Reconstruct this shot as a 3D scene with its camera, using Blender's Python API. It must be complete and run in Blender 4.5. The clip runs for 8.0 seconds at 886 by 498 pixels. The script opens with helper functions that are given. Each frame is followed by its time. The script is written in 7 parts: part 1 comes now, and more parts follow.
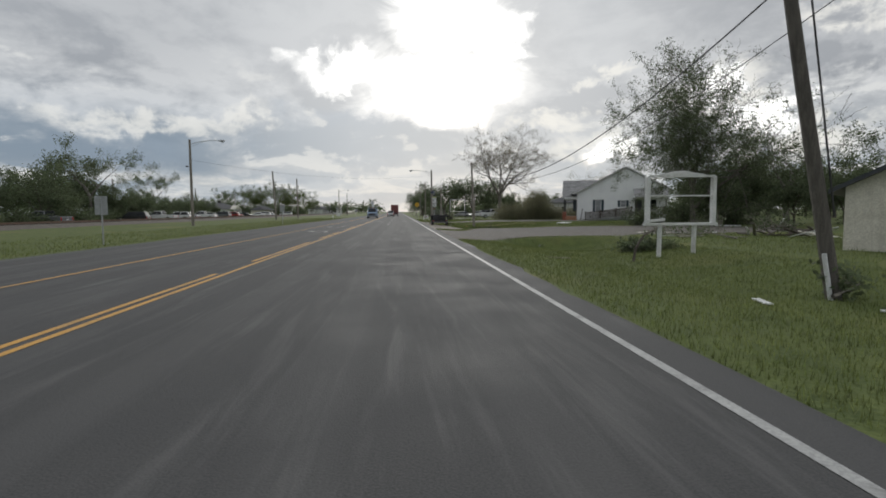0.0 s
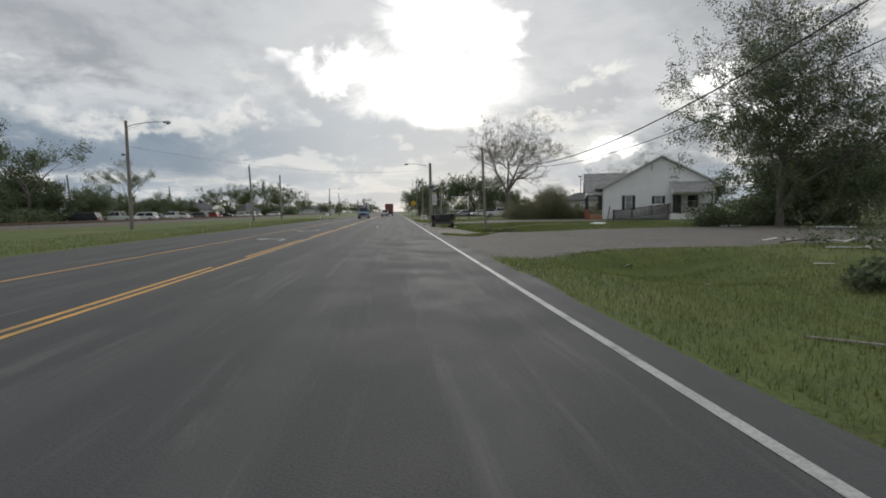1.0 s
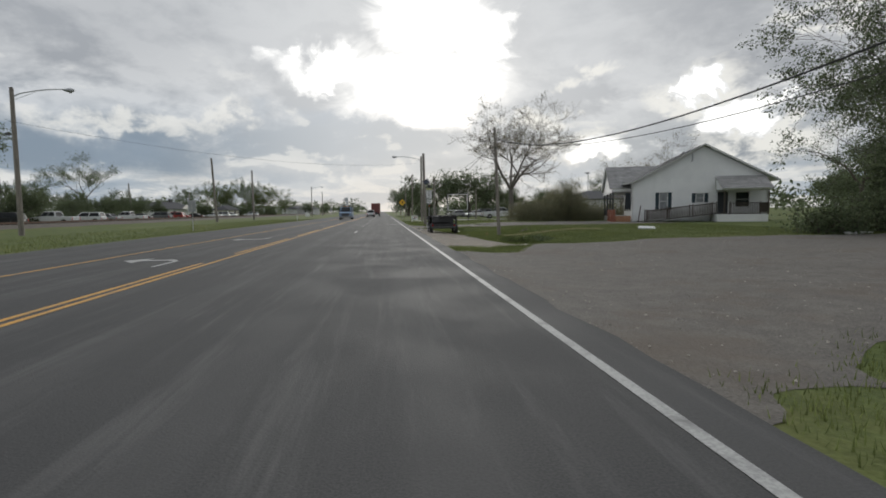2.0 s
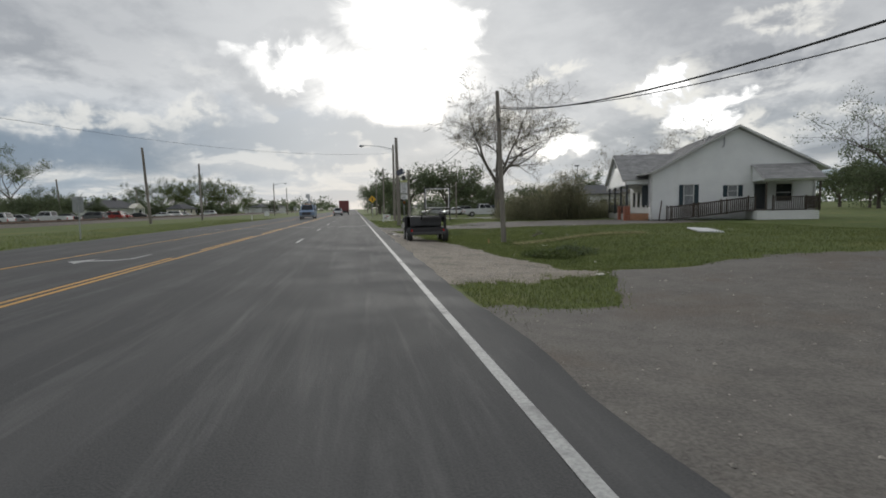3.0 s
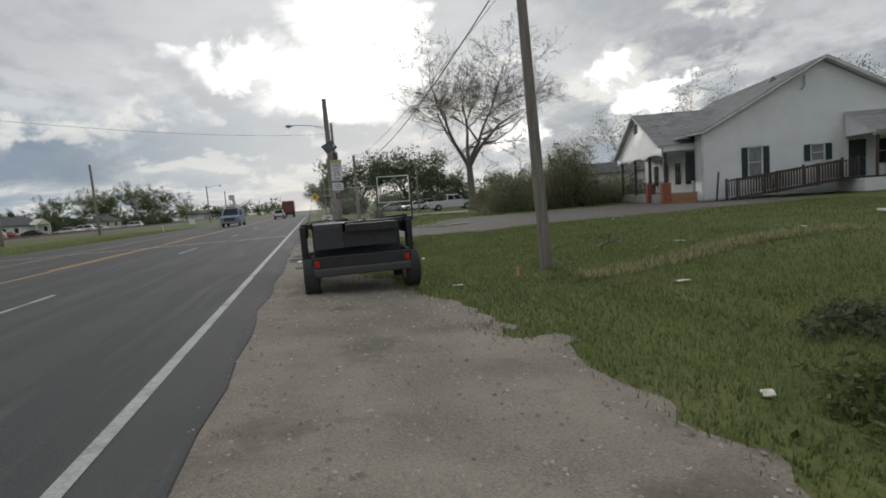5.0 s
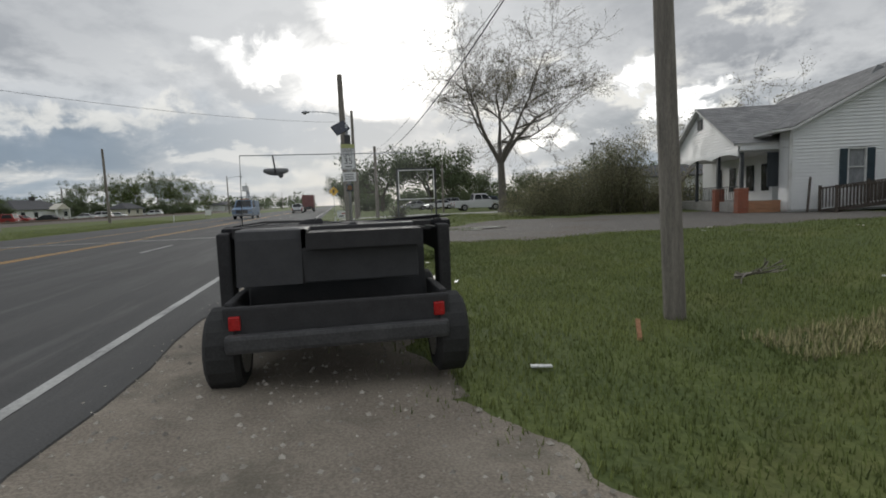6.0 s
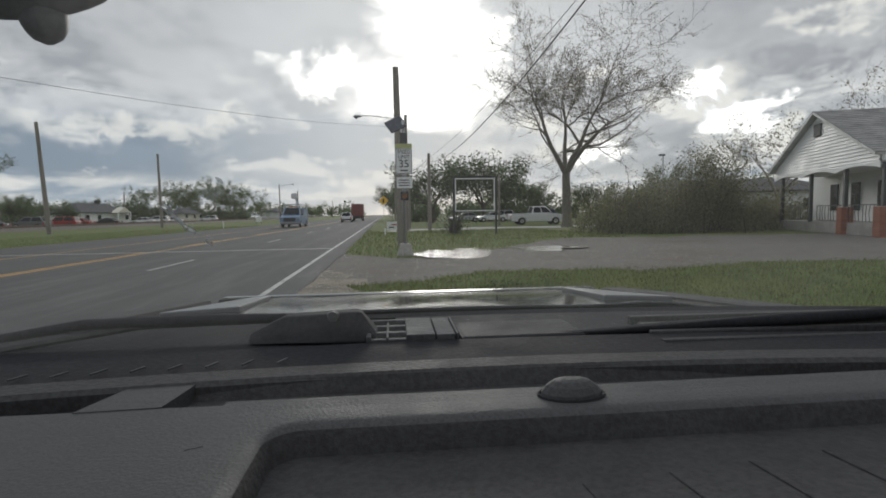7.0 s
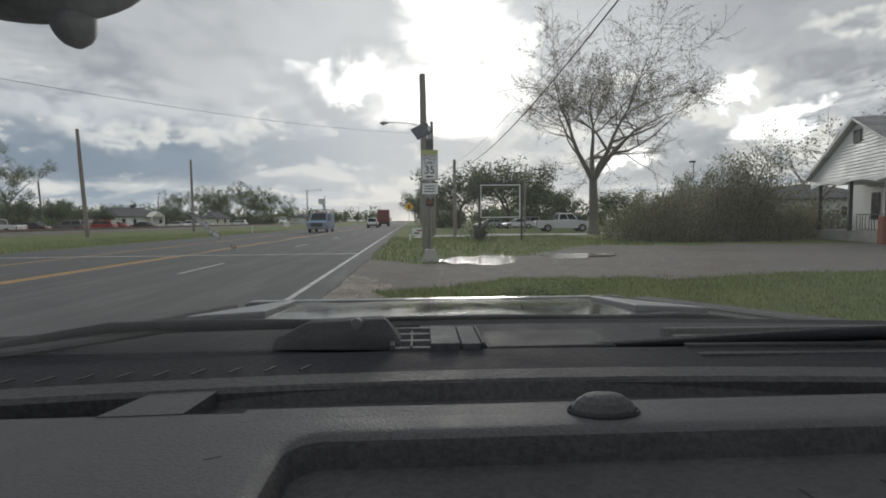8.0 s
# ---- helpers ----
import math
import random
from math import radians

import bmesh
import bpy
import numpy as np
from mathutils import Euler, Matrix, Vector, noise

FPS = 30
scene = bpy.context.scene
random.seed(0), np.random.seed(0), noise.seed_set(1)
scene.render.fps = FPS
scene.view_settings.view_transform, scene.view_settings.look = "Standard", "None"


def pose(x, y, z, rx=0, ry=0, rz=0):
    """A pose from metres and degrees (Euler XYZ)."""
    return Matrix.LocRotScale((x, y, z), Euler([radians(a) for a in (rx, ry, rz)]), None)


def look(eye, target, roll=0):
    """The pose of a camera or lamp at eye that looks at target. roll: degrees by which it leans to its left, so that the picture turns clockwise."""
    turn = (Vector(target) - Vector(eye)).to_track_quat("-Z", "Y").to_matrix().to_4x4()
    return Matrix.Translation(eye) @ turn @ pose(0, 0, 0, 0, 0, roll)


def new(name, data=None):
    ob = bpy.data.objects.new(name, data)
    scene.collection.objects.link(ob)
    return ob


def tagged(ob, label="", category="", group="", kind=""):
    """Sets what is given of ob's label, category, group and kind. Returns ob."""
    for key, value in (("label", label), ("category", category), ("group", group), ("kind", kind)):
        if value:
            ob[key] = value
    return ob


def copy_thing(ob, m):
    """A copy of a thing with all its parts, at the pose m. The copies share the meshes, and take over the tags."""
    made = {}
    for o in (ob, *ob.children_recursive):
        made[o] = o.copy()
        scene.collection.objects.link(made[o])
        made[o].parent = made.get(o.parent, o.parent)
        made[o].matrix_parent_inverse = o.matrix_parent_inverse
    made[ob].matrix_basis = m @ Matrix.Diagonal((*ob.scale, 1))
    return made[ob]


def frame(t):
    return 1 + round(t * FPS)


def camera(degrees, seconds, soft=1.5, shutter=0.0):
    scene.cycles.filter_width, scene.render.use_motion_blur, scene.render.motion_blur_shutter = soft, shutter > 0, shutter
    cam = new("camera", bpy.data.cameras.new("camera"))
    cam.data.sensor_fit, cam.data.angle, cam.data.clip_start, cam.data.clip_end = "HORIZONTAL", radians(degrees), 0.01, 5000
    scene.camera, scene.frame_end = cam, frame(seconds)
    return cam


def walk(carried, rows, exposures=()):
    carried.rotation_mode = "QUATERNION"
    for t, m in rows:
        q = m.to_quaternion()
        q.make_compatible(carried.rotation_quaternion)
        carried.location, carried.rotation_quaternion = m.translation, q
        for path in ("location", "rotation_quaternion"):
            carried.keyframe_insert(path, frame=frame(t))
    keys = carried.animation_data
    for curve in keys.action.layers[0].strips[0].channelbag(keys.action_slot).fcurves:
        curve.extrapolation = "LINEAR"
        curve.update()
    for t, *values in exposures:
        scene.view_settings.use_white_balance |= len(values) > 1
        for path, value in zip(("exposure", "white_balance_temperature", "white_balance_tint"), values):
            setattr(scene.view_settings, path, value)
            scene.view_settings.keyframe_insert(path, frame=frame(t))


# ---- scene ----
cam = camera(81.7, 8.0, soft=1.8)
PATH = [
    (0, (-2.45, -2.484, 1.468), (-2.281, -0.496, 1.321), -0.4),
    (0.5, (-2.373, 3.487, 1.493), (-2.195, 5.473, 1.338), -0.4),
    (1, (-2.15, 9.549, 1.378), (-1.966, 11.535, 1.229), -0.7),
    (1.5, (-2.015, 15.482, 1.353), (-1.818, 17.467, 1.206), -0.7),
    (3, (-1.165, 31.679, 1.421), (-0.83, 33.644, 1.26), -1.0),
    (3.5, (-0.499, 36.206, 1.228), (-0.108, 38.16, 1.061), -1.8),
    (4, (0.078, 40.167, 1.104), (0.521, 42.11, 0.938), -3.2),
    (5.3, (1.664, 47.802, 1.314), (2.139, 49.736, 1.12), -4.5),
    (5.5, (1.822, 48.736, 1.284), (2.278, 50.674, 1.095), -4.1),
    (6, (2.075, 50.92, 1.201), (2.475, 52.871, 1.015), -2.2),
    (6.5, (2.146, 52.95, 1.23), (2.456, 54.919, 1.066), -1.4),
    (6.75, (2.06, 54.1, 1.248), (2.328, 56.077, 1.098), -1.1),
    (7, (1.985, 54.7, 1.262), (2.209, 56.683, 1.125), -0.9),
    (7.5, (1.985, 54.72, 1.262), (2.145, 56.71, 1.142), -0.4),
    (8, (1.985, 54.72, 1.262), (2.113, 56.713, 1.15), -0.5),
]
walk(cam, [(t, look(eye, target, roll)) for t, eye, target, roll in PATH], exposures=[(0.0, 0.0, 6300, 10), (8.0, 0.0, 6300, 10)])


# ---------------------------------------------------------------- node helpers
class Tree:
    """Short hand for shader nodes."""

    def __init__(self, nt):
        self.nt = nt

    def node(self, kind):
        return self.nt.nodes.new(kind)

    def put(self, socket, v):
        if isinstance(v, bpy.types.NodeSocket):
            self.nt.links.new(v, socket)
        elif v is not None:
            socket.default_value = v

    def m(self, op, a, b=None, c=None, clamp=False):
        n = self.node("ShaderNodeMath")
        n.operation, n.use_clamp = op, clamp
        for i, v in enumerate((a, b, c)):
            self.put(n.inputs[i], v)
        return n.outputs[0]

    def smooth(self, v, lo, hi, a=0.0, b=1.0):
        n = self.node("ShaderNodeMapRange")
        n.interpolation_type = "SMOOTHSTEP"
        if lo > hi:
            lo, hi, a, b = hi, lo, b, a
        for i, x in enumerate((v, lo, hi, a, b)):
            self.put(n.inputs[i], x)
        return n.outputs[0]

    def noise(self, vec, scale, detail=4.0, rough=0.55, distort=0.0):
        n = self.node("ShaderNodeTexNoise")
        self.put(n.inputs["Vector"], vec)
        n.inputs["Scale"].default_value = scale
        n.inputs["Detail"].default_value = detail
        n.inputs["Roughness"].default_value = rough
        n.inputs["Distortion"].default_value = distort
        return n.outputs["Fac"]

    def mix(self, f, a, b, blend="MIX"):
        n = self.node("ShaderNodeMix")
        n.data_type, n.blend_type = "RGBA", blend
        self.put(n.inputs["Factor"], f)
        for k, v in (("A", a), ("B", b)):
            sock = [x for x in n.inputs if x.name == k and x.type == "RGBA"][0]
            self.put(sock, (*v, 1.0) if isinstance(v, tuple) and len(v) == 3 else v)
        return [x for x in n.outputs if x.type == "RGBA"][0]

    def xyz(self, v):
        n = self.node("ShaderNodeSeparateXYZ")
        self.put(n.inputs[0], v)
        return n.outputs[0], n.outputs[1], n.outputs[2]

    def vec(self, x, y, z):
        n = self.node("ShaderNodeCombineXYZ")
        for i, v in enumerate((x, y, z)):
            self.put(n.inputs[i], v)
        return n.outputs[0]


# ---------------------------------------------------------------- sky and sun
SUN_AZ, SUN_EL = radians(6.0), radians(15.0)


def make_sky():
    world = bpy.data.worlds.new("overcast_sky")
    scene.world = world
    world.use_nodes = True
    world.node_tree.nodes.clear()
    t = Tree(world.node_tree)
    sky = t.node("ShaderNodeTexSky")
    sky.sky_type, sky.sun_disc, sky.sun_elevation, sky.sun_rotation = "NISHITA", False, SUN_EL, SUN_AZ
    d = t.node("ShaderNodeTexCoord").outputs["Generated"]
    x, y, z = t.xyz(d)
    zc = t.m("MAXIMUM", z, 0.0)
    # cloud sheet seen in perspective: cells shrink and flatten towards the horizon
    k = t.m("ADD", zc, 0.16)
    q = t.vec(t.m("DIVIDE", x, k), t.m("DIVIDE", y, k), 0.0)
    big = t.noise(q, 1.05, 8.0, 0.62, 0.45)
    puff = t.noise(t.vec(x, y, t.m("MULTIPLY", z, 2.0)), 7.0, 7.0, 0.6, 0.5)
    fine = t.noise(t.vec(x, y, t.m("MULTIPLY", z, 1.7)), 19.0, 5.0, 0.6, 0.3)
    # ragged outlines of the breaks in the clouds
    wx = t.m("ADD", x, t.m("MULTIPLY", t.m("SUBTRACT", puff, 0.5), 0.22))
    wz = t.m("ADD", z, t.m("MULTIPLY", t.m("SUBTRACT", t.noise(d, 9.0, 5.0, 0.6, 0.4), 0.5), 0.14))
    front = t.smooth(y, 0.0, 0.3)

    def spot(cx, cz, rx, rz, edge=0.7):
        ex = t.m("POWER", t.m("ABSOLUTE", t.m("DIVIDE", t.m("SUBTRACT", wx, cx), rx)), 2.0)
        ez = t.m("POWER", t.m("ABSOLUTE", t.m("DIVIDE", t.m("SUBTRACT", wz, cz), rz)), 2.0)
        return t.m("MULTIPLY", t.smooth(t.m("ADD", ex, ez), 1.0 + edge, max(0.0, 1.0 - edge)), front)

    def most(*vs):
        out = vs[0]
        for v in vs[1:]:
            out = t.m("MAXIMUM", out, v)
        return out

    gap = most(spot(0.085, 0.235, 0.165, 0.062, 0.85), spot(0.09, 0.37, 0.095, 0.085, 0.8), spot(-0.07, 0.255, 0.12, 0.026, 0.9),
               spot(0.19, 0.31, 0.05, 0.06, 0.85), spot(0.585, 0.158, 0.045, 0.022, 0.7), spot(0.535, 0.20, 0.022, 0.018, 0.8), spot(0.40, 0.105, 0.055, 0.02, 0.8))
    rims = most(spot(0.28, 0.165, 0.06, 0.018, 0.8), spot(0.37, 0.11, 0.07, 0.028, 0.8), spot(0.545, 0.185, 0.055, 0.04, 0.7),
                spot(0.645, 0.275, 0.06, 0.02, 0.8), spot(0.62, 0.12, 0.08, 0.03, 0.8),
                spot(-0.27, 0.165, 0.035, 0.022, 0.8), spot(-0.40, 0.15, 0.12, 0.018, 0.9), spot(0.36, 0.235, 0.05, 0.012, 0.8))
    dark = most(spot(-0.06, 0.135, 0.26, 0.045, 0.8), spot(0.36, 0.185, 0.08, 0.03, 0.8), spot(-0.40, 0.098, 0.22, 0.03, 0.9),
                spot(-0.10, 0.215, 0.10, 0.02, 0.8), spot(0.62, 0.22, 0.09, 0.02, 0.9),
                spot(-0.02, 0.30, 0.10, 0.015, 0.9))
    tone = t.m("ADD", t.m("MULTIPLY", big, 0.55), t.m("ADD", t.m("MULTIPLY", puff, 0.35), t.m("MULTIPLY", fine, 0.2)))
    shade = t.smooth(tone, 0.42, 0.62)
    # lumps catch light on the side turned to the sun
    lump_a = t.noise(t.vec(x, y, t.m("MULTIPLY", z, 2.1)), 6.5, 8.0, 0.56, 0.25)
    lump_b = t.noise(t.vec(t.m("ADD", x, 0.012), y, t.m("ADD", t.m("MULTIPLY", z, 2.1), 0.034)), 6.5, 8.0, 0.56, 0.25)
    relief = t.m("MULTIPLY", t.m("SUBTRACT", lump_a, lump_b), t.smooth(z, 0.36, 0.12, 1.6, 3.4))
    shade = t.m("SUBTRACT", t.m("ADD", shade, relief), t.m("MULTIPLY", dark, 0.62), clamp=True)
    calm = t.smooth(z, 0.16, 0.30, 0.0, 0.55)
    shade = t.m("ADD", t.m("MULTIPLY", shade, t.m("SUBTRACT", 1.0, calm)), t.m("MULTIPLY", calm, 0.34))
    east = t.m("MAXIMUM", t.smooth(x, 0.05, 0.45), t.smooth(z, 0.13, 0.24, 0.0, 0.8))
    cloud = t.mix(shade, t.mix(east, (0.275, 0.315, 0.36), (0.345, 0.355, 0.37)), t.mix(east, (0.63, 0.65, 0.665), (0.66, 0.66, 0.65)))
    # pale strips low over the horizon
    low = t.smooth(zc, 0.12, 0.045)
    strip = t.smooth(t.noise(t.vec(t.m("MULTIPLY", x, 5.0), t.m("MULTIPLY", y, 5.0), t.m("MULTIPLY", z, 26.0)), 1.5, 7.0, 0.6, 0.5), 0.42, 0.62)
    cloud = t.mix(t.m("MULTIPLY", low, 0.75), cloud, t.mix(strip, (0.30, 0.37, 0.44), (0.74, 0.73, 0.69)))
    bank = most(spot(-0.08, 0.165, 0.14, 0.04, 0.9), spot(-0.36, 0.10, 0.34, 0.026, 0.9), spot(-0.14, 0.072, 0.2, 0.018, 0.9), spot(-0.02, 0.125, 0.15, 0.032, 0.9), spot(0.30, 0.065, 0.14, 0.018, 0.9))
    cloud = t.mix(t.m("MULTIPLY", bank, t.smooth(puff, 0.3, 0.52, 0.45, 0.85)), cloud, (0.265, 0.33, 0.405))
    # heaped blue-grey bank standing over the horizon
    heap = t.noise(t.vec(x, y, t.m("MULTIPLY", z, 2.4)), 5.2, 7.0, 0.55, 0.3)
    level = t.m("MULTIPLY", t.smooth(z, 0.055, 0.085), t.smooth(z, 0.19, 0.13))
    body = t.m("MULTIPLY", level, t.smooth(heap, 0.37, 0.52, 0.42, 0.85))
    lit = t.m("MULTIPLY", t.smooth(lump_a, 0.47, 0.62), 0.75)
    cloud = t.mix(body, cloud, t.mix(lit, t.mix(east, (0.225, 0.28, 0.34), (0.285, 0.31, 0.335)), (0.50, 0.52, 0.535)))
    # the veil brightens towards the hidden sun
    sunv = (math.sin(SUN_AZ) * math.cos(SUN_EL), math.cos(SUN_AZ) * math.cos(SUN_EL), math.sin(SUN_EL))
    dot = t.node("ShaderNodeVectorMath")
    dot.operation = "DOT_PRODUCT"
    t.put(dot.inputs[0], d)
    dot.inputs[1].default_value = sunv
    glow = t.smooth(dot.outputs["Value"], 0.86, 1.0)
    cloud = t.mix(t.m("MULTIPLY", glow, 0.48), cloud, (0.86, 0.86, 0.84))
    thin = t.m("MULTIPLY", rims, t.smooth(fine, 0.33, 0.55))
    cloud = t.mix(t.m("MULTIPLY", thin, t.smooth(x, -0.2, 0.2, 0.62, 0.85)), cloud, (0.93, 0.90, 0.82))
    # sunlit crowns of the heaped clouds
    crown = t.m("MULTIPLY", t.smooth(relief, 0.16, 0.42), t.smooth(z, 0.34, 0.2, 0.0, 0.6))
    cloud = t.mix(crown, cloud, (0.80, 0.79, 0.75))
    cloud = t.mix(t.smooth(gap, 0.0, 0.6), cloud, (0.92, 0.91, 0.88))
    cloud = t.mix(t.smooth(gap, 0.45, 1.0), cloud, (1.5, 1.47, 1.4))
    blue = t.node("ShaderNodeVectorMath")
    blue.operation = "SCALE"
    t.put(blue.inputs[0], sky.outputs[0])
    blue.inputs["Scale"].default_value = 0.06
    clear = t.mix(0.05, cloud, blue.outputs[0])
    up = t.smooth(zc, 0.45, 1.0, 1.0, 1.75)
    below = t.smooth(z, -0.02, 0.0, 0.25, 1.0)
    bg = t.node("ShaderNodeBackground")
    t.put(bg.inputs[0], clear)
    t.put(bg.inputs[1], t.m("MULTIPLY", up, below))
    out = t.node("ShaderNodeOutputWorld")
    t.nt.links.new(bg.outputs[0], out.inputs[0])


make_sky()
sun = new("sun", bpy.data.lights.new("sun", "SUN"))
sun.data.energy, sun.data.angle, sun.data.color = 0.9, radians(14), (1.0, 0.95, 0.86)
sun.matrix_world = look((300 * math.sin(SUN_AZ), 300 * math.cos(SUN_AZ), 300 * math.tan(SUN_EL)), (0, 0, 0))


# ---------------------------------------------------------------- materials
def material(name, a, b, scale=3.0, rough=0.8, metal=0.0, bump=0.0, fine=40.0, stain=None, stain_scale=0.4, per_object=0.0, stretch=(1, 1, 1), island=0.0, spec=0.5, wear=0.5):
    """Two-tone surface: grain at one scale, stains at a larger one, fine relief."""
    mat = bpy.data.materials.new(name)
    mat.use_nodes = True
    t = Tree(mat.node_tree)
    bsdf = mat.node_tree.nodes["Principled BSDF"]
    co = t.node("ShaderNodeTexCoord").outputs["Object"]
    mp = t.node("ShaderNodeMapping")
    t.put(mp.inputs["Vector"], co)
    mp.inputs["Scale"].default_value = stretch
    v = mp.outputs[0]
    grain = t.smooth(t.noise(v, scale, 5.0, 0.6), 0.32, 0.68)
    col = t.mix(grain, a, b)
    speck = t.noise(v, fine, 3.0, 0.6)
    col = t.mix(0.35, col, t.mix(t.smooth(speck, 0.35, 0.65), tuple(c * 0.7 for c in a), tuple(min(1, c * 1.2) for c in b)))
    if stain:
        big = t.smooth(t.noise(v, stain_scale, 6.0, 0.65), 0.5, 0.66)
        col = t.mix(t.m("MULTIPLY", big, wear), col, stain)
    if per_object or island:
        r = t.node("ShaderNodeObjectInfo").outputs["Random"] if per_object else t.node("ShaderNodeNewGeometry").outputs["Random Per Island"]
        k = per_object or island
        gain = t.m("ADD", 1.0 - k, t.m("MULTIPLY", r, 2.0 * k))
        n = t.node("ShaderNodeVectorMath")
        n.operation = "SCALE"
        t.put(n.inputs[0], col)
        t.put(n.inputs["Scale"], gain)
        col = n.outputs[0]
    t.put(bsdf.inputs["Base Color"], col)
    t.put(bsdf.inputs["Roughness"], t.m("ADD", rough - 0.08, t.m("MULTIPLY", grain, 0.16), clamp=True))
    bsdf.inputs["Metallic"].default_value = metal
    bsdf.inputs["Specular IOR Level"].default_value = spec
    if bump:
        bn = t.node("ShaderNodeBump")
        bn.inputs["Strength"].default_value = bump
        bn.inputs["Distance"].default_value = 0.02
        t.put(bn.inputs["Height"], speck)
        t.put(bsdf.inputs["Normal"], bn.outputs[0])
    return mat


def asphalt_material():
    """Worn grey asphalt: paler wheel tracks along the lanes, oil in between, patched blotches, stone grain."""
    mat = material("asphalt", (0.050, 0.050, 0.050), (0.076, 0.075, 0.074), 0.6, 0.86, bump=0.35, fine=55.0, spec=0.3)
    t = Tree(mat.node_tree)
    bsdf = mat.node_tree.nodes["Principled BSDF"]
    base = bsdf.inputs["Base Color"].links[0].from_socket
    co = t.node("ShaderNodeTexCoord").outputs["Object"]
    x, y, z = t.xyz(co)
    drift = t.noise(t.vec(x, t.m("MULTIPLY", y, 0.06), 0.0), 0.55, 5.0, 0.6)
    phase = t.m("ADD", t.m("MULTIPLY", x, 2.0 * math.pi / 1.68), t.m("MULTIPLY", drift, 1.6))
    track = t.smooth(t.m("SINE", phase), 0.1, 0.95)
    scuff = t.smooth(t.noise(t.vec(t.m("MULTIPLY", x, 2.2), t.m("MULTIPLY", y, 0.16), 0.0), 1.1, 7.0, 0.7, 0.4), 0.48, 0.72)
    dirt = t.smooth(t.noise(co, 0.22, 6.0, 0.7, 0.5), 0.52, 0.72)
    col = t.mix(t.m("MULTIPLY", track, 0.35), base, (0.098, 0.096, 0.094))
    col = t.mix(t.m("MULTIPLY", scuff, 0.55), col, (0.135, 0.132, 0.128))
    col = t.mix(t.m("MULTIPLY", dirt, 0.45), col, (0.052, 0.052, 0.053))
    t.put(bsdf.inputs["Base Color"], col)
    return mat


def ground_material():
    """Rough lawn: green and yellowed blades, bare brown spots, mown unevenness."""
    mat = material("lawn", (0.070, 0.094, 0.031), (0.126, 0.152, 0.051), 1.4, 0.9, bump=0.9, fine=18.0, stain=(0.17, 0.16, 0.06), stain_scale=0.16, spec=0.15, wear=0.6)
    return mat


M_ASPHALT = asphalt_material()
M_LAWN = ground_material()
M_GRAVEL = material("gravel", (0.094, 0.085, 0.074), (0.165, 0.152, 0.134), 2.2, 0.95, bump=1.0, fine=28.0, stain=(0.11, 0.082, 0.058), stain_scale=0.3)
M_BALLAST = material("rusty_ballast", (0.07, 0.06, 0.05), (0.15, 0.13, 0.11), 2.0, 0.95, bump=1.0, fine=20.0)
M_DIRT = material("pale_dirt_gravel", (0.17, 0.142, 0.112), (0.305, 0.266, 0.214), 1.1, 0.95, bump=0.7, fine=60.0, stain=(0.10, 0.09, 0.068), stain_scale=0.7, wear=0.7)
M_STONE = material("loose_stone", (0.24, 0.22, 0.19), (0.40, 0.37, 0.32), 3.0, 0.9, island=0.35)
M_WHITE_PAINT = material("white_road_paint", (0.30, 0.30, 0.29), (0.44, 0.44, 0.42), 1.5, 0.7, fine=30, stain=(0.16, 0.16, 0.155), stain_scale=1.1, wear=0.85)
M_YELLOW_PAINT = material("yellow_road_paint", (0.46, 0.245, 0.045), (0.60, 0.33, 0.07), 1.5, 0.7, fine=30, stain=(0.24, 0.17, 0.08), stain_scale=0.9, wear=0.6)
M_POLE = material("weathered_pole_wood", (0.16, 0.145, 0.125), (0.30, 0.27, 0.235), 3.0, 0.9, bump=0.6, fine=30, stretch=(6, 6, 0.5), stain=(0.09, 0.08, 0.07))
# darker copy of the pole wood: the backlit pole's shade put into its colour
M_POLE_BACKLIT = material("backlit_pole_wood", (0.07, 0.062, 0.054), (0.15, 0.135, 0.118), 3.0, 0.9, bump=0.6, fine=30, stretch=(6, 6, 0.5), stain=(0.05, 0.045, 0.04))
M_BARK = material("bark", (0.06, 0.05, 0.042), (0.13, 0.11, 0.09), 6.0, 0.95, bump=0.8, fine=25, stretch=(2, 2, 0.5))
M_GREY_BARK = material("grey_bark", (0.10, 0.09, 0.078), (0.2, 0.18, 0.155), 6.0, 0.95, bump=0.7, fine=25, stretch=(2, 2, 0.5))
M_DARK_ROOF = material("dark_roof_shingles", (0.055, 0.056, 0.06), (0.095, 0.095, 0.1), 1.6, 0.95, bump=0.6, fine=25)
M_PALE_BARK = material("pale_bark", (0.15, 0.135, 0.115), (0.27, 0.245, 0.21), 6.0, 0.95, bump=0.6, fine=25, stretch=(2, 2, 0.5))


def leaf_material(name, a, b, through_part=0.4):
    """Leaf that also lets light through from behind."""
    mat = material(name, a, b, 0.8, 0.6, island=0.45, spec=0.25)
    t = Tree(mat.node_tree)
    bsdf, out = mat.node_tree.nodes["Principled BSDF"], mat.node_tree.nodes["Material Output"]
    tl, mx = t.node("ShaderNodeBsdfTranslucent"), t.node("ShaderNodeMixShader")
    t.put(tl.inputs[0], bsdf.inputs["Base Color"].links[0].from_socket)
    mx.inputs[0].default_value = through_part
    t.nt.links.new(bsdf.outputs[0], mx.inputs[1])
    t.nt.links.new(tl.outputs[0], mx.inputs[2])
    t.nt.links.new(mx.outputs[0], out.inputs[0])
    return mat


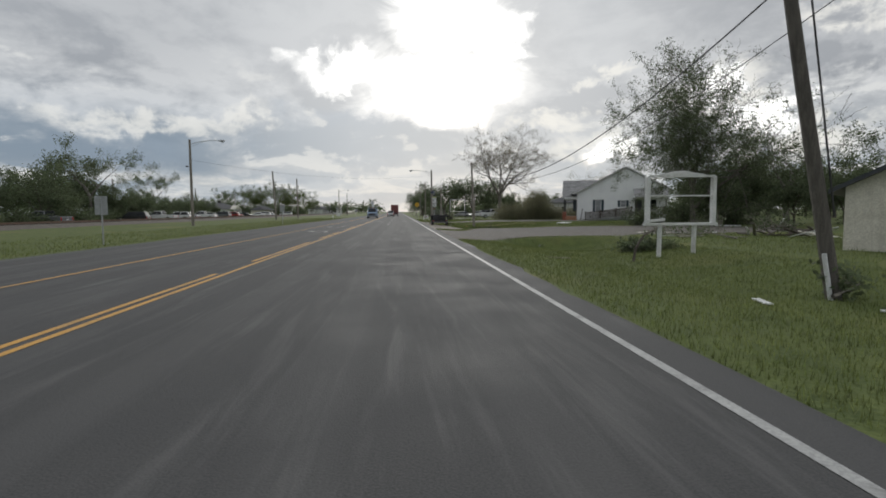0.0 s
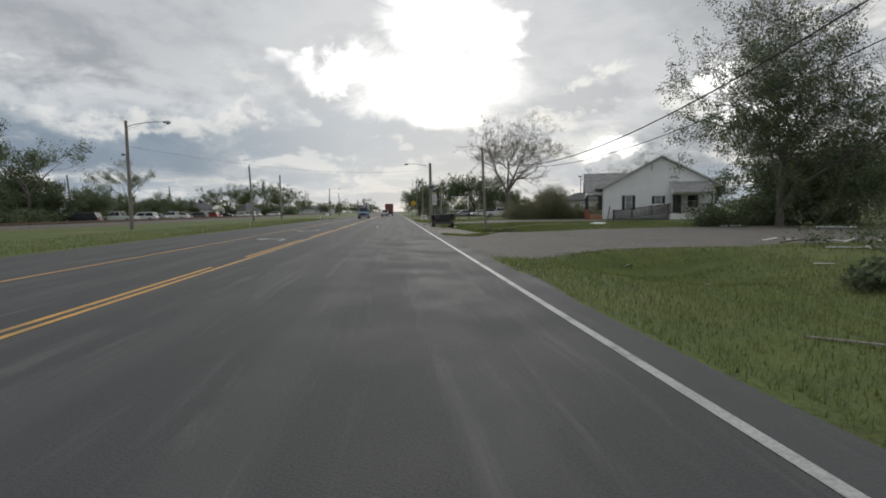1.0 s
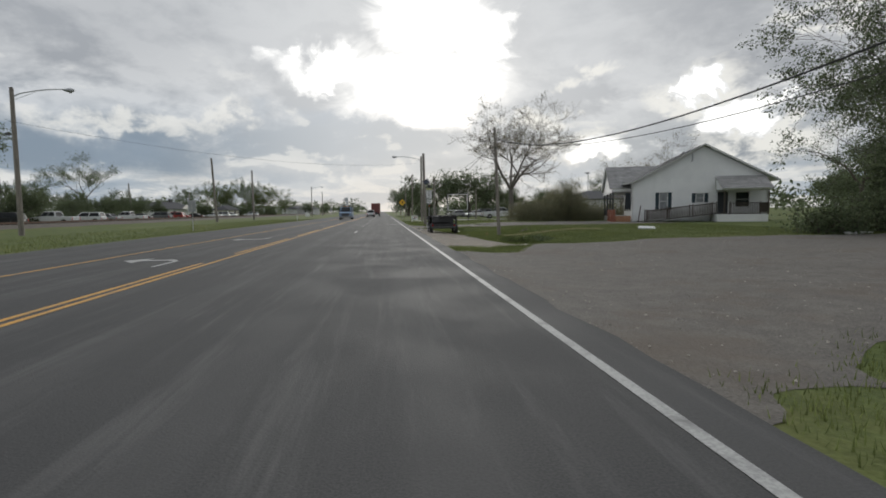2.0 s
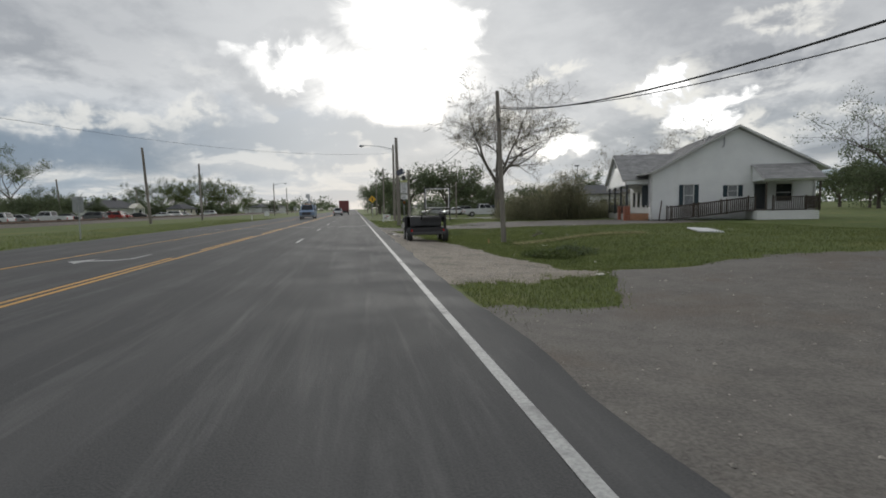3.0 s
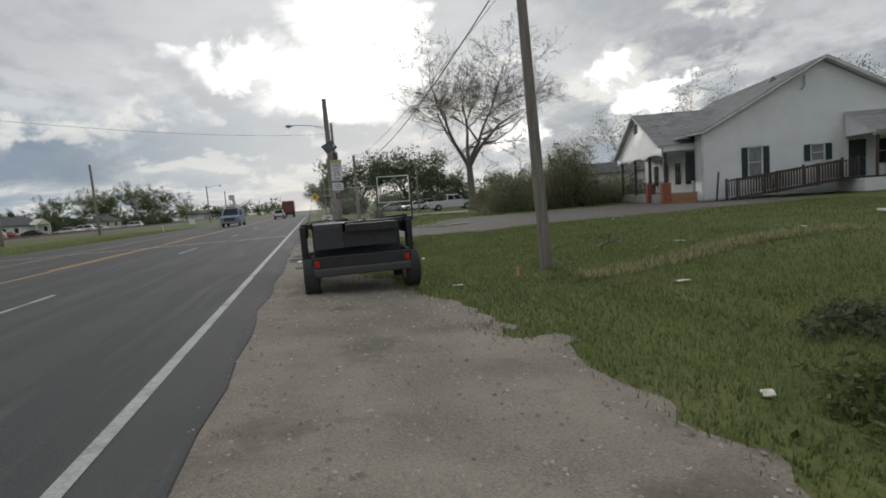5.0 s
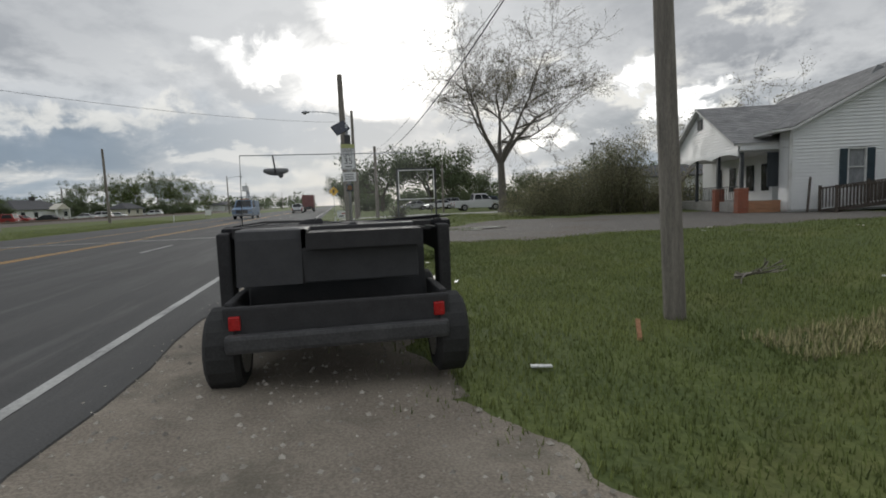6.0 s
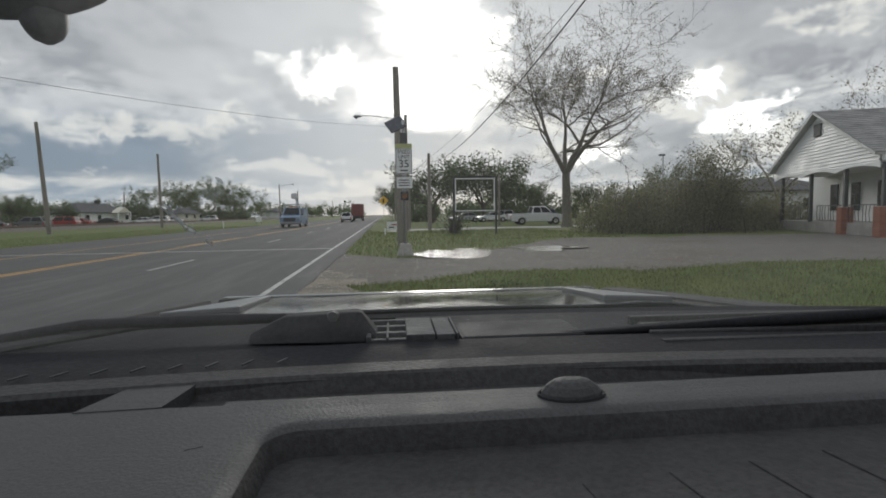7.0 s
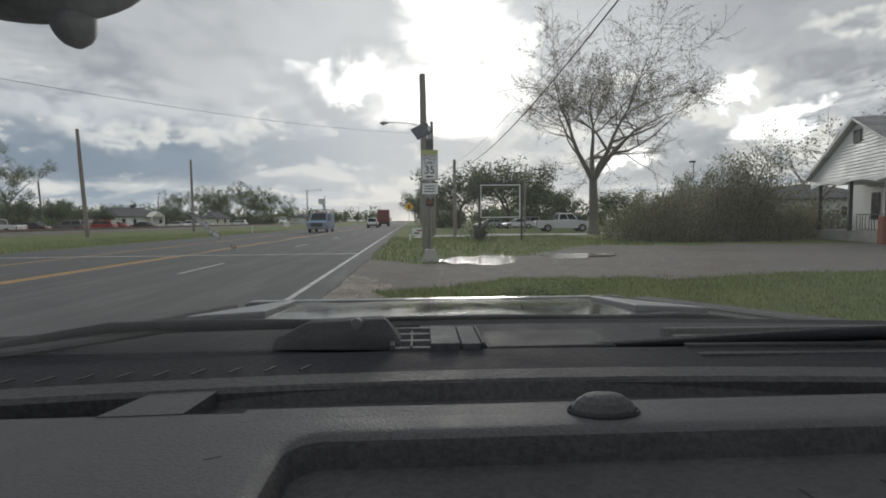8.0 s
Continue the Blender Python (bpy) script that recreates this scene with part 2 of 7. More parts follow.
M_LEAF = leaf_material("dark_leaf", (0.084, 0.11, 0.062), (0.14, 0.168, 0.09), 0.55)
M_BLADE = leaf_material("grass_blade", (0.105, 0.134, 0.045), (0.18, 0.207, 0.074), 0.6)
M_STRAW = leaf_material("torn_straw_grass", (0.27, 0.255, 0.135), (0.42, 0.385, 0.225), 0.5)
M_LEAF_FRESH = leaf_material("fresh_leaf", (0.075, 0.105, 0.035), (0.14, 0.17, 0.06))
M_LEAF_TAN = leaf_material("spring_leaf", (0.14, 0.135, 0.075), (0.24, 0.21, 0.125))
M_LEAF_BRUSH = leaf_material("dull_brush_leaf", (0.155, 0.158, 0.094), (0.25, 0.242, 0.15), 0.6)
M_STEEL = material("galvanised_steel", (0.30, 0.31, 0.32), (0.44, 0.45, 0.46), 5.0, 0.5, metal=0.7, fine=60)
M_DARK_STEEL = material("dark_painted_steel", (0.035, 0.035, 0.037), (0.07, 0.07, 0.07), 5.0, 0.55, fine=50)
M_CABLE = material("black_cable", (0.02, 0.02, 0.02), (0.04, 0.04, 0.04), 5.0, 0.6)
M_WHITE_WOOD = material("white_painted_wood", (0.56, 0.57, 0.56), (0.74, 0.74, 0.72), 2.0, 0.6, fine=30, stain=(0.36, 0.35, 0.31), stain_scale=0.9, bump=0.15)
M_SIDING = material("white_vinyl_siding", (0.74, 0.75, 0.75), (0.83, 0.84, 0.83), 0.7, 0.55, fine=90, stain=(0.6, 0.6, 0.57), stain_scale=0.25, wear=0.3)
M_SHINGLE = material("grey_shingles", (0.20, 0.20, 0.20), (0.33, 0.325, 0.32), 1.6, 0.95, bump=0.8, fine=30, stain=(0.14, 0.135, 0.13), stain_scale=0.35, per_object=0.0, island=0.12)
M_SHUTTER = material("dark_shutter_paint", (0.022, 0.026, 0.03), (0.045, 0.05, 0.055), 4.0, 0.6, fine=40)
M_SHUTTER_BLUE = material("blue_black_shutter_paint", (0.018, 0.034, 0.046), (0.036, 0.06, 0.075), 4.0, 0.6, fine=40)
M_DARK_WOOD = material("dark_stained_deck_wood", (0.05, 0.04, 0.032), (0.10, 0.08, 0.065), 5.0, 0.8, bump=0.4, stretch=(1, 1, 1), fine=30)
M_BRICK = material("red_brick", (0.26, 0.085, 0.05), (0.40, 0.15, 0.09), 4.0, 0.9, bump=0.4, fine=30, per_object=0.2)
M_MORTAR = material("mortar", (0.35, 0.31, 0.27), (0.45, 0.41, 0.36), 6.0, 0.95, fine=40)
M_ORANGE_BRICK = material("orange_brick", (0.38, 0.19, 0.10), (0.52, 0.28, 0.16), 4.0, 0.9, bump=0.4, fine=30, per_object=0.18)
M_CONCRETE = material("concrete", (0.30, 0.29, 0.27), (0.42, 0.41, 0.38), 2.5, 0.9, bump=0.4, fine=35, stain=(0.2, 0.19, 0.17))
M_CREAM = material("cream_metal_siding", (0.55, 0.52, 0.44), (0.68, 0.65, 0.56), 1.2, 0.6, fine=20, stain=(0.38, 0.35, 0.28), stain_scale=0.5)
M_SHEET = material("white_sheet_metal", (0.55, 0.56, 0.56), (0.7, 0.7, 0.7), 2.0, 0.5, fine=30, stain=(0.4, 0.38, 0.33))
M_SIGN_WHITE = material("sign_white", (0.72, 0.73, 0.72), (0.8, 0.8, 0.79), 2.0, 0.45, fine=30)
M_SIGN_YELLOW = material("sign_yellow_green", (0.40, 0.43, 0.17), (0.48, 0.51, 0.22), 2.0, 0.45)
M_SIGN_BACK = material("bare_aluminium", (0.26, 0.27, 0.275), (0.36, 0.37, 0.375), 3.0, 0.6, metal=0.2)
M_SIGN_BLACK = material("sign_black", (0.02, 0.02, 0.02), (0.035, 0.035, 0.035), 2.0, 0.5)
M_DIAMOND = material("warning_yellow", (0.75, 0.42, 0.02), (0.85, 0.5, 0.04), 2.0, 0.5)
M_SOLAR = material("solar_cell", (0.012, 0.016, 0.03), (0.025, 0.03, 0.05), 6.0, 0.2)
M_RUBBER = material("tyre_rubber", (0.018, 0.018, 0.018), (0.035, 0.035, 0.034), 8.0, 0.85, fine=60)
M_RIM = material("alloy_rim", (0.38, 0.38, 0.39), (0.55, 0.55, 0.56), 5.0, 0.35, metal=0.8)
M_RED_LENS = material("red_lens", (0.35, 0.01, 0.01), (0.5, 0.02, 0.02), 4.0, 0.25)
M_LAMP_LENS = material("clear_lens", (0.22, 0.22, 0.23), (0.34, 0.34, 0.35), 4.0, 0.4, spec=0.3)
M_AMBER = material("amber_lens", (0.32, 0.12, 0.02), (0.42, 0.17, 0.03), 4.0, 0.25)
M_MIRROR_CASE = material("dusty_mirror_case", (0.10, 0.102, 0.106), (0.14, 0.142, 0.146), 6.0, 0.6, fine=80)
M_CHROME = material("chrome", (0.28, 0.28, 0.28), (0.36, 0.36, 0.36), 4.0, 0.55, metal=1.0)
M_GLASS_DARK = material("tinted_glass", (0.015, 0.018, 0.02), (0.03, 0.033, 0.036), 2.0, 0.22, spec=0.35)
M_CAR_GLASS = material("car_glass", (0.02, 0.023, 0.026), (0.04, 0.043, 0.046), 2.0, 0.55, spec=0.12)
M_CURTAIN = material("curtained_glass", (0.20, 0.21, 0.22), (0.30, 0.31, 0.32), 1.5, 0.15, fine=9, stretch=(4, 4, 0.5), spec=0.6)
M_DASH = material("grained_dash_plastic", (0.042, 0.042, 0.044), (0.062, 0.062, 0.064), 9.0, 0.62, bump=0.16, fine=260.0, stain=(0.062, 0.06, 0.057), stain_scale=2.2, wear=0.35, spec=0.32)
M_DASH_DARK = material("smooth_dark_plastic", (0.036, 0.035, 0.036), (0.056, 0.055, 0.056), 9.0, 0.74, fine=120.0, bump=0.2, spec=0.22)
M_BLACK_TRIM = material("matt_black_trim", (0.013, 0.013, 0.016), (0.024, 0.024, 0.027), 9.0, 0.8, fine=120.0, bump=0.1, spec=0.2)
M_COWL = material("grey_cowl_plastic", (0.046, 0.049, 0.052), (0.070, 0.073, 0.076), 8.0, 0.78, fine=90.0, bump=0.2, stain=(0.07, 0.068, 0.065), stain_scale=3.0, spec=0.2)
M_RAIL = material("rusty_rail", (0.10, 0.06, 0.04), (0.2, 0.13, 0.09), 5.0, 0.7, metal=0.4)
M_TERRA = material("dark_planter", (0.03, 0.03, 0.03), (0.06, 0.055, 0.05), 5.0, 0.7)


def paint(name, c):
    mat = material(name, tuple(v * 0.92 for v in c), c, 1.5, 0.5, fine=12, stain=tuple(v * 0.75 + 0.03 for v in c), stain_scale=0.8, wear=0.35)
    mat.node_tree.nodes["Principled BSDF"].inputs["Coat Weight"].default_value = 0.15
    mat.node_tree.nodes["Principled BSDF"].inputs["Coat Roughness"].default_value = 0.3
    return mat


P_WHITE, P_SILVER, P_RED, P_BLACK = paint("white_car_paint", (0.68, 0.69, 0.7)), paint("silver_car_paint", (0.36, 0.37, 0.38)), paint("red_car_paint", (0.32, 0.03, 0.025)), paint("black_car_paint", (0.02, 0.021, 0.023))
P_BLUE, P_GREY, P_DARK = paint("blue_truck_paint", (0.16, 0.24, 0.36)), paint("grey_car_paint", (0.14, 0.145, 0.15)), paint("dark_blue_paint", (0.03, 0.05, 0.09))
P_HOOD = material("dark_green_hood_paint", (0.018, 0.022, 0.018), (0.028, 0.032, 0.026), 2.0, 0.13, fine=20, stain=(0.04, 0.04, 0.037), stain_scale=1.2, spec=0.2)


def water_material():
    mat = bpy.data.materials.new("puddle_water")
    mat.use_nodes = True
    t = Tree(mat.node_tree)
    b = mat.node_tree.nodes["Principled BSDF"]
    b.inputs["Base Color"].default_value = (0.30, 0.28, 0.24, 1)
    b.inputs["Roughness"].default_value = 0.06
    b.inputs["IOR"].default_value = 1.33
    bn = t.node("ShaderNodeBump")
    bn.inputs["Strength"].default_value = 0.24
    bn.inputs["Distance"].default_value = 0.05
    t.put(bn.inputs["Height"], t.noise(t.node("ShaderNodeTexCoord").outputs["Object"], 5.0, 3.0))
    t.put(b.inputs["Normal"], bn.outputs[0])
    return mat


def clear_glass():
    """Windscreen glass with a thin uneven film of road dust that scatters the sky's light."""
    mat = bpy.data.materials.new("dusty_clear_glass")
    mat.use_nodes = True
    t = Tree(mat.node_tree)
    mat.node_tree.nodes.remove(mat.node_tree.nodes["Principled BSDF"])
    tr, gl, du = t.node("ShaderNodeBsdfTransparent"), t.node("ShaderNodeBsdfGlossy"), t.node("ShaderNodeBsdfTranslucent")
    tr.inputs[0].default_value = (0.97, 0.98, 0.98, 1)
    gl.inputs["Roughness"].default_value = 0.02
    du.inputs[0].default_value = (0.80, 0.80, 0.78, 1)
    fr = t.node("ShaderNodeFresnel")
    fr.inputs[0].default_value = 1.35
    co = t.node("ShaderNodeTexCoord").outputs["Object"]
    film = t.m("ADD", t.smooth(t.noise(co, 3.2, 4.0, 0.6), 0.3, 0.7, 0.022, 0.046), t.smooth(t.noise(co, 420.0, 2.0, 0.5), 0.62, 0.75, 0.0, 0.06))
    mx, md = t.node("ShaderNodeMixShader"), t.node("ShaderNodeMixShader")
    t.put(md.inputs[0], film)
    t.nt.links.new(tr.outputs[0], md.inputs[1])
    t.nt.links.new(du.outputs[0], md.inputs[2])
    t.put(mx.inputs[0], t.m("MULTIPLY", fr.outputs[0], 0.5))
    t.nt.links.new(md.outputs[0], mx.inputs[1])
    t.nt.links.new(gl.outputs[0], mx.inputs[2])
    t.nt.links.new(mx.outputs[0], mat.node_tree.nodes["Material Output"].inputs[0])
    return mat


def dust_film():
    """Thin pale smear on glass, mostly clear."""
    mat = bpy.data.materials.new("glass_smear")
    mat.use_nodes = True
    t = Tree(mat.node_tree)
    bsdf, out = mat.node_tree.nodes["Principled BSDF"], mat.node_tree.nodes["Material Output"]
    bsdf.inputs["Base Color"].default_value = (0.72, 0.74, 0.76, 1)
    bsdf.inputs["Roughness"].default_value = 0.9
    tr, mx = t.node("ShaderNodeBsdfTransparent"), t.node("ShaderNodeMixShader")
    t.put(mx.inputs[0], t.smooth(t.noise(t.node("ShaderNodeTexCoord").outputs["Object"], 160.0, 4.0), 0.3, 0.6, 0.3, 0.9))
    t.nt.links.new(tr.outputs[0], mx.inputs[1])
    t.nt.links.new(bsdf.outputs[0], mx.inputs[2])
    t.nt.links.new(mx.outputs[0], out.inputs[0])
    return mat


M_SMEAR = dust_film()
M_WATER, M_GLASS = water_material(), clear_glass()


# ---------------------------------------------------------------- mesh helpers
class MB:
    """Collects vertices and faces of one mesh."""

    def __init__(self):
        self.v, self.f = [], []

    def add(self, vs, fs):
        o = len(self.v)
        self.v += [tuple(p) for p in vs]
        self.f += [tuple(i + o for i in f) for f in fs]
        return self

    def box(self, x0, x1, y0, y1, z0, z1, m=None):
        vs = [Vector((x, y, z)) for z in (z0, z1) for y in (y0, y1) for x in (x0, x1)]
        if m is not None:
            vs = [m @ p for p in vs]
        return self.add(vs, [(0, 2, 3, 1), (4, 5, 7, 6), (0, 1, 5, 4), (2, 6, 7, 3), (0, 4, 6, 2), (1, 3, 7, 5)])

    def tube(self, pts, rads, n=6, cap=True):
        rings, pts = [], [Vector(p) for p in pts]
        side = None
        for i, p in enumerate(pts):
            d = (pts[min(i + 1, len(pts) - 1)] - pts[max(i - 1, 0)]).normalized()
            ref = Vector((0, 0, 1)) if abs(d.z) < 0.9 else Vector((1, 0, 0))
            if side is not None:
                a = (side - d * side.dot(d)).normalized()
            else:
                a = d.cross(ref).normalized()
            side = a
            b = d.cross(a)
            r = rads[i] if isinstance(rads, (list, tuple)) else rads
            rings.append([p + (a * math.cos(2 * math.pi * j / n) + b * math.sin(2 * math.pi * j / n)) * r for j in range(n)])
        vs = [p for ring in rings for p in ring]
        fs = [(i * n + j, i * n + (j + 1) % n, (i + 1) * n + (j + 1) % n, (i + 1) * n + j) for i in range(len(pts) - 1) for j in range(n)]
        if cap:
            fs += [tuple(range(n - 1, -1, -1)), tuple((len(pts) - 1) * n + j for j in range(n))]
        return self.add(vs, fs)

    def prism(self, poly, x0, x1, m=None):
        """A polygon in (y, z) drawn out along x."""
        n = len(poly)
        vs = [Vector((x, y, z)) for x in (x0, x1) for y, z in poly]
        if m is not None:
            vs = [m @ p for p in vs]
        return self.add(vs, [tuple(range(n)), tuple(range(2 * n - 1, n - 1, -1))] + [(i, n + i, n + (i + 1) % n, (i + 1) % n) for i in range(n)])

    def quad(self, *pts):
        return self.add(pts, [tuple(range(len(pts)))])

    def data(self, name, mat, bevel=0.0, smooth=False):
        me = bpy.data.meshes.new(name)
        me.from_pydata(self.v, [], self.f)
        me.materials.append(mat)
        bm = bmesh.new()
        bm.from_mesh(me)
        bmesh.ops.recalc_face_normals(bm, faces=bm.faces)
        if bevel:
            es = [e for e in bm.edges if len(e.link_faces) == 2 and e.calc_face_angle(0) > 0.5]
            bmesh.ops.bevel(bm, geom=es, offset=bevel, segments=2, profile=0.6, affect="EDGES", clamp_overlap=True)
        bm.to_mesh(me)
        bm.free()
        if smooth:
            me.shade_smooth()
        return me


def raw(name, verts, faces, mat, smooth=False):
    me = bpy.data.meshes.new(name)
    me.from_pydata(verts, [], faces)
    me.materials.append(mat)
    if smooth:
        me.shade_smooth()
    return me


def thing(name, m, label, category, group="", kind=""):
    ob = new(name)
    ob.matrix_basis = m
    ob.empty_display_size = 0.2
    return tagged(ob, label, category, group, kind)


def part(name, mb, mat, parent, label="", bevel=0.0, smooth=False):
    ob = new(name, mb.data(name, mat, bevel, smooth) if isinstance(mb, MB) else mb)
    ob.parent = parent
    return tagged(ob, label)


def solo(name, mb, mat, label, category, group="", kind="", bevel=0.0, smooth=False, m=None):
    ob = new(name, mb.data(name, mat, bevel, smooth) if isinstance(mb, MB) else mb)
    if m is not None:
        ob.matrix_basis = m
    return tagged(ob, label, category, group, kind)


# ---------------------------------------------------------------- ground, road, drives
def step(v, a, b):
    k = min(1.0, max(0.0, (v - a) / (b - a)))
    return k * k * (3 - 2 * k)


def ditch(y):
    """Depth of the roadside ditch along the road; the drives cross it on fill."""
    d = 0.38
    d += 0.45 * step(y, 20.0, 23.5) * (1 - step(y, 25.2, 26.4))
    d *= 1 - 0.85 * step(y, 25.2, 26.6) * (1 - step(y, 42.0, 45.0))
    d *= 1 - 0.85 * step(y, 63.5, 66.0)
    return d


def gz(x, y):
    """Height of the ground."""
    if x > 0:
        sh = -0.03 - 0.11 * step(x, 0.4, 2.4)
        hollow = step(y, 67.0, 70.0) * (1 - step(y, 76.0, 79.0))   # where the puddle stands
        z = sh - (ditch(y) - 0.12) * step(x, 2.0, 5.4) * (1 - step(x, 6.4, 11.0)) + 0.12 * step(x, 6.0 + 3.0 * hollow, 12.0 + hollow)
        z += 0.35 * step(x, 30.0, 70.0)
    elif x < -15.0:
        z = -0.03 - 0.12 * step(-x, 15.2, 18.0) + 0.18 * step(-x, 20.0, 27.0)
    else:
        z = -0.04
    if x > 1.0 or x < -15.6:
        z += 0.05 * (noise.noise(Vector((x * 0.35, y * 0.35, 0.0)))) * min(1.0, abs(x) / 5.0)
    return z


def sheet(name, xs, ys, height, mat):
    vs = [(x, y, height(x, y)) for y in ys for x in xs]
    w = len(xs)
    fs = [(j * w + i, j * w + i + 1, (j + 1) * w + i + 1, (j + 1) * w + i) for j in range(len(ys) - 1) for i in range(w - 1)]
    return raw(name, vs, fs, mat, True)


XS = [-2500, -1200, -600, -300, -160, -100, -80, -66, -56, -48, -42, -36, -30, -26, -23, -20, -18, -17, -16, -15.4] + [-14.0, -7.0, 0.0] + [0.5 + 0.5 * i for i in range(50)] + [26, 28, 30, 33, 37, 42, 48, 56, 66, 80, 100, 160, 300, 600, 1200, 2500]
YS = [-400, -150, -60, -30, -15, -8] + [-5 + 0.6 * i for i in range(184)] + [108, 112, 118, 126, 136, 150, 170, 200, 250, 330, 450, 700, 1200, 2500]
solo("ground", sheet("ground", XS, YS, gz, M_LAWN), None, "rough green lawn verge with yellowed patches", "grass", kind="structure")


def wob(x, y, k=1.0, s=0.6):
    return k * (noise.noise(Vector((x * s, y * s, 3.1))) + 0.5 * noise.noise(Vector((x * s * 2.7, y * s * 2.7, 7.7))))


def blanket(name, mask, x0, x1, y0, y1, cell, lift, mat, level=None):
    """A thin sheet laid on the ground wherever mask(x, y) > 0, its rim drawn onto the mask's edge."""
    nx, ny = int((x1 - x0) / cell), int((y1 - y0) / cell)
    keep = {(i, j) for i in range(nx) for j in range(ny) if mask(x0 + (i + 0.5) * cell, y0 + (j + 0.5) * cell) > 0}
    ids, vs, fs = {}, [], []
    for i, j in sorted(keep):
        f = []
        for a, b in ((i, j), (i + 1, j), (i + 1, j + 1), (i, j + 1)):
            if (a, b) not in ids:
                x, y = x0 + a * cell, y0 + b * cell
                if not all((a - p, b - q) in keep for p in (0, 1) for q in (0, 1)):
                    for _ in range(4):
                        e = 0.05
                        v = mask(x, y)
                        gx, gy = (mask(x + e, y) - v) / e, (mask(x, y + e) - v) / e
                        g2 = gx * gx + gy * gy + 1e-6
                        k = max(-cell, min(cell, v / g2 ** 0.5)) / g2 ** 0.5
                        x, y = x - gx * k, y - gy * k
                rim = not all((a - p, b - q) in keep for p in (0, 1) for q in (0, 1))
                ids[(a, b)] = len(vs)
                vs.append((x, y, (gz(x, y) + (0.006 if rim else lift)) if level is None else level))
            f.append(ids[(a, b)])
        fs.append(tuple(f))
    return raw(name, vs, fs, mat, True)


def rect(x, y, x0, x1, y0, y1):
    return min(x - x0, x1 - x, y - y0, y1 - y)


def drive_south(x, y):
    flare = 2.2 * min(1.0, max(0.0, 1 - (x - 0.4) / 4.0))
    return rect(x, y, -0.4, 27, 26.2 - flare + 0.12 * x, max(38.6, min(44.3, 38.6 + 2.2 * (x - 2.8)))) + wob(x, y, 0.7)


def drive_north(x, y):
    flare = 2.0 * min(1.0, max(0.0, 1 - (x - 0.4) / 3.0))
    return rect(x, y, -0.4, 26, 66.0 - flare, 71.0 + 7.5 * step(x, 3.0, 11.0) + flare * 0.3) + wob(x, y, 0.6)


def turnout(x, y):
    """Pale washed gravel along the road's edge, tapering north."""
    w = 4.4 - 0.6 * step(y, 45.5, 49.5) - 1.5 * step(y, 50.0, 58.0) - 0.9 * step(y, 58.0, 65.0)
    return min(x + 1.0, w - x, y - 41.0 - 0.3 * max(0.0, x), 66.5 - y) + wob(x, y, 0.75, 0.9) + 0.5 * wob(x + 31, y + 17, 0.5, 2.6)


def drive_far(x, y):
    return rect(x, y, 2.4, 40, 95.5, 101.5) + wob(x, y, 0.4)


solo("driveway", blanket("driveway", drive_south, -0.4, 28, 22, 47, 0.3, 0.014, M_GRAVEL), None, "grey compacted gravel driveway with ragged edges", "driveway", kind="structure")
solo("driveway", blanket("driveway", drive_north, -0.4, 27, 62, 82, 0.3, 0.012, M_GRAVEL), None, "grey gravel driveway holding a puddle", "driveway", kind="structure")
solo("driveway", blanket("driveway", drive_far, -0.4, 41, 93, 104, 0.5, 0.014, M_CONCRETE), None, "pale concrete driveway beyond the sign frame", "driveway", kind="structure")
solo("gravel_shoulder", blanket("gravel_shoulder", turnout, -0.4, 8, 38, 68, 0.16, 0.02, M_DIRT), None, "pale washed dirt and gravel at the road edge", "gravel", kind="structure")


def puddle(x, y):
    a = 1 - ((x - 4.9) / 2.0) ** 2 - ((y - 71.9) / 2.0) ** 2
    b = 1 - ((x - 8.2) / 1.5) ** 2 - ((y - 73.7) / 0.75) ** 2
    c = 1 - ((x - 6.2) / 2.2) ** 2 - ((y - 72.6) / 1.0) ** 2
    return max(a, b, c) + 0.6 * wob(x, y, 1.0, 1.3)


solo("puddle", blanket("puddle", puddle, 1.5, 11, 69, 77, 0.2, 0.05, M_WATER, gz(5, 72.5) + 0.02), None, "shallow rain puddle reflecting the bright sky", "puddle", kind="structure")

# the road: one slab with a ragged right edge
rows = [-80 + 0.8 * i for i in range(260)] + [130, 160, 200, 260, 350, 500, 800, 1500, 2500]
rv, rf = [], []
for y in rows:
    e = 0.55 + 0.13 * noise.noise(Vector((0.0, y * 0.7, 5.0))) + 0.25 * max(0.0, noise.noise(Vector((1.0, y * 0.23, 9.0))))
    for x, z in ((-15.35, -0.05), (-15.2 + 0.1 * noise.noise(Vector((4.0, y * 0.5, 1.0))), 0.0), (-7.0, 0.0), (e, 0.0), (e + 0.05, -0.09)):
        rv.append((x, y, z))
for j in range(len(rows) - 1):
    rf += [(j * 5 + i, j * 5 + i + 1, j * 5 + i + 6, j * 5 + i + 5) for i in range(4)]
solo("road", raw("road", rv, rf, M_ASPHALT), None, "worn grey asphalt road with faded wheel tracks", "road", kind="structure")


def line(x, w, y0, y1, mat, label, group):
    mb = MB()
    n = max(1, min(60, int((y1 - y0) / 4.0)))
    for i in range(n):
        a, b = y0 + (y1 - y0) * i / n, y0 + (y1 - y0) * (i + 1) / n
        mb.quad((x - w / 2, a, 0.005), (x + w / 2, a, 0.005), (x + w / 2, b, 0.005), (x - w / 2, b, 0.005))
    solo("road_marking", raw("road_marking", mb.v, mb.f, mat), None, label, "road marking", group, "structure")


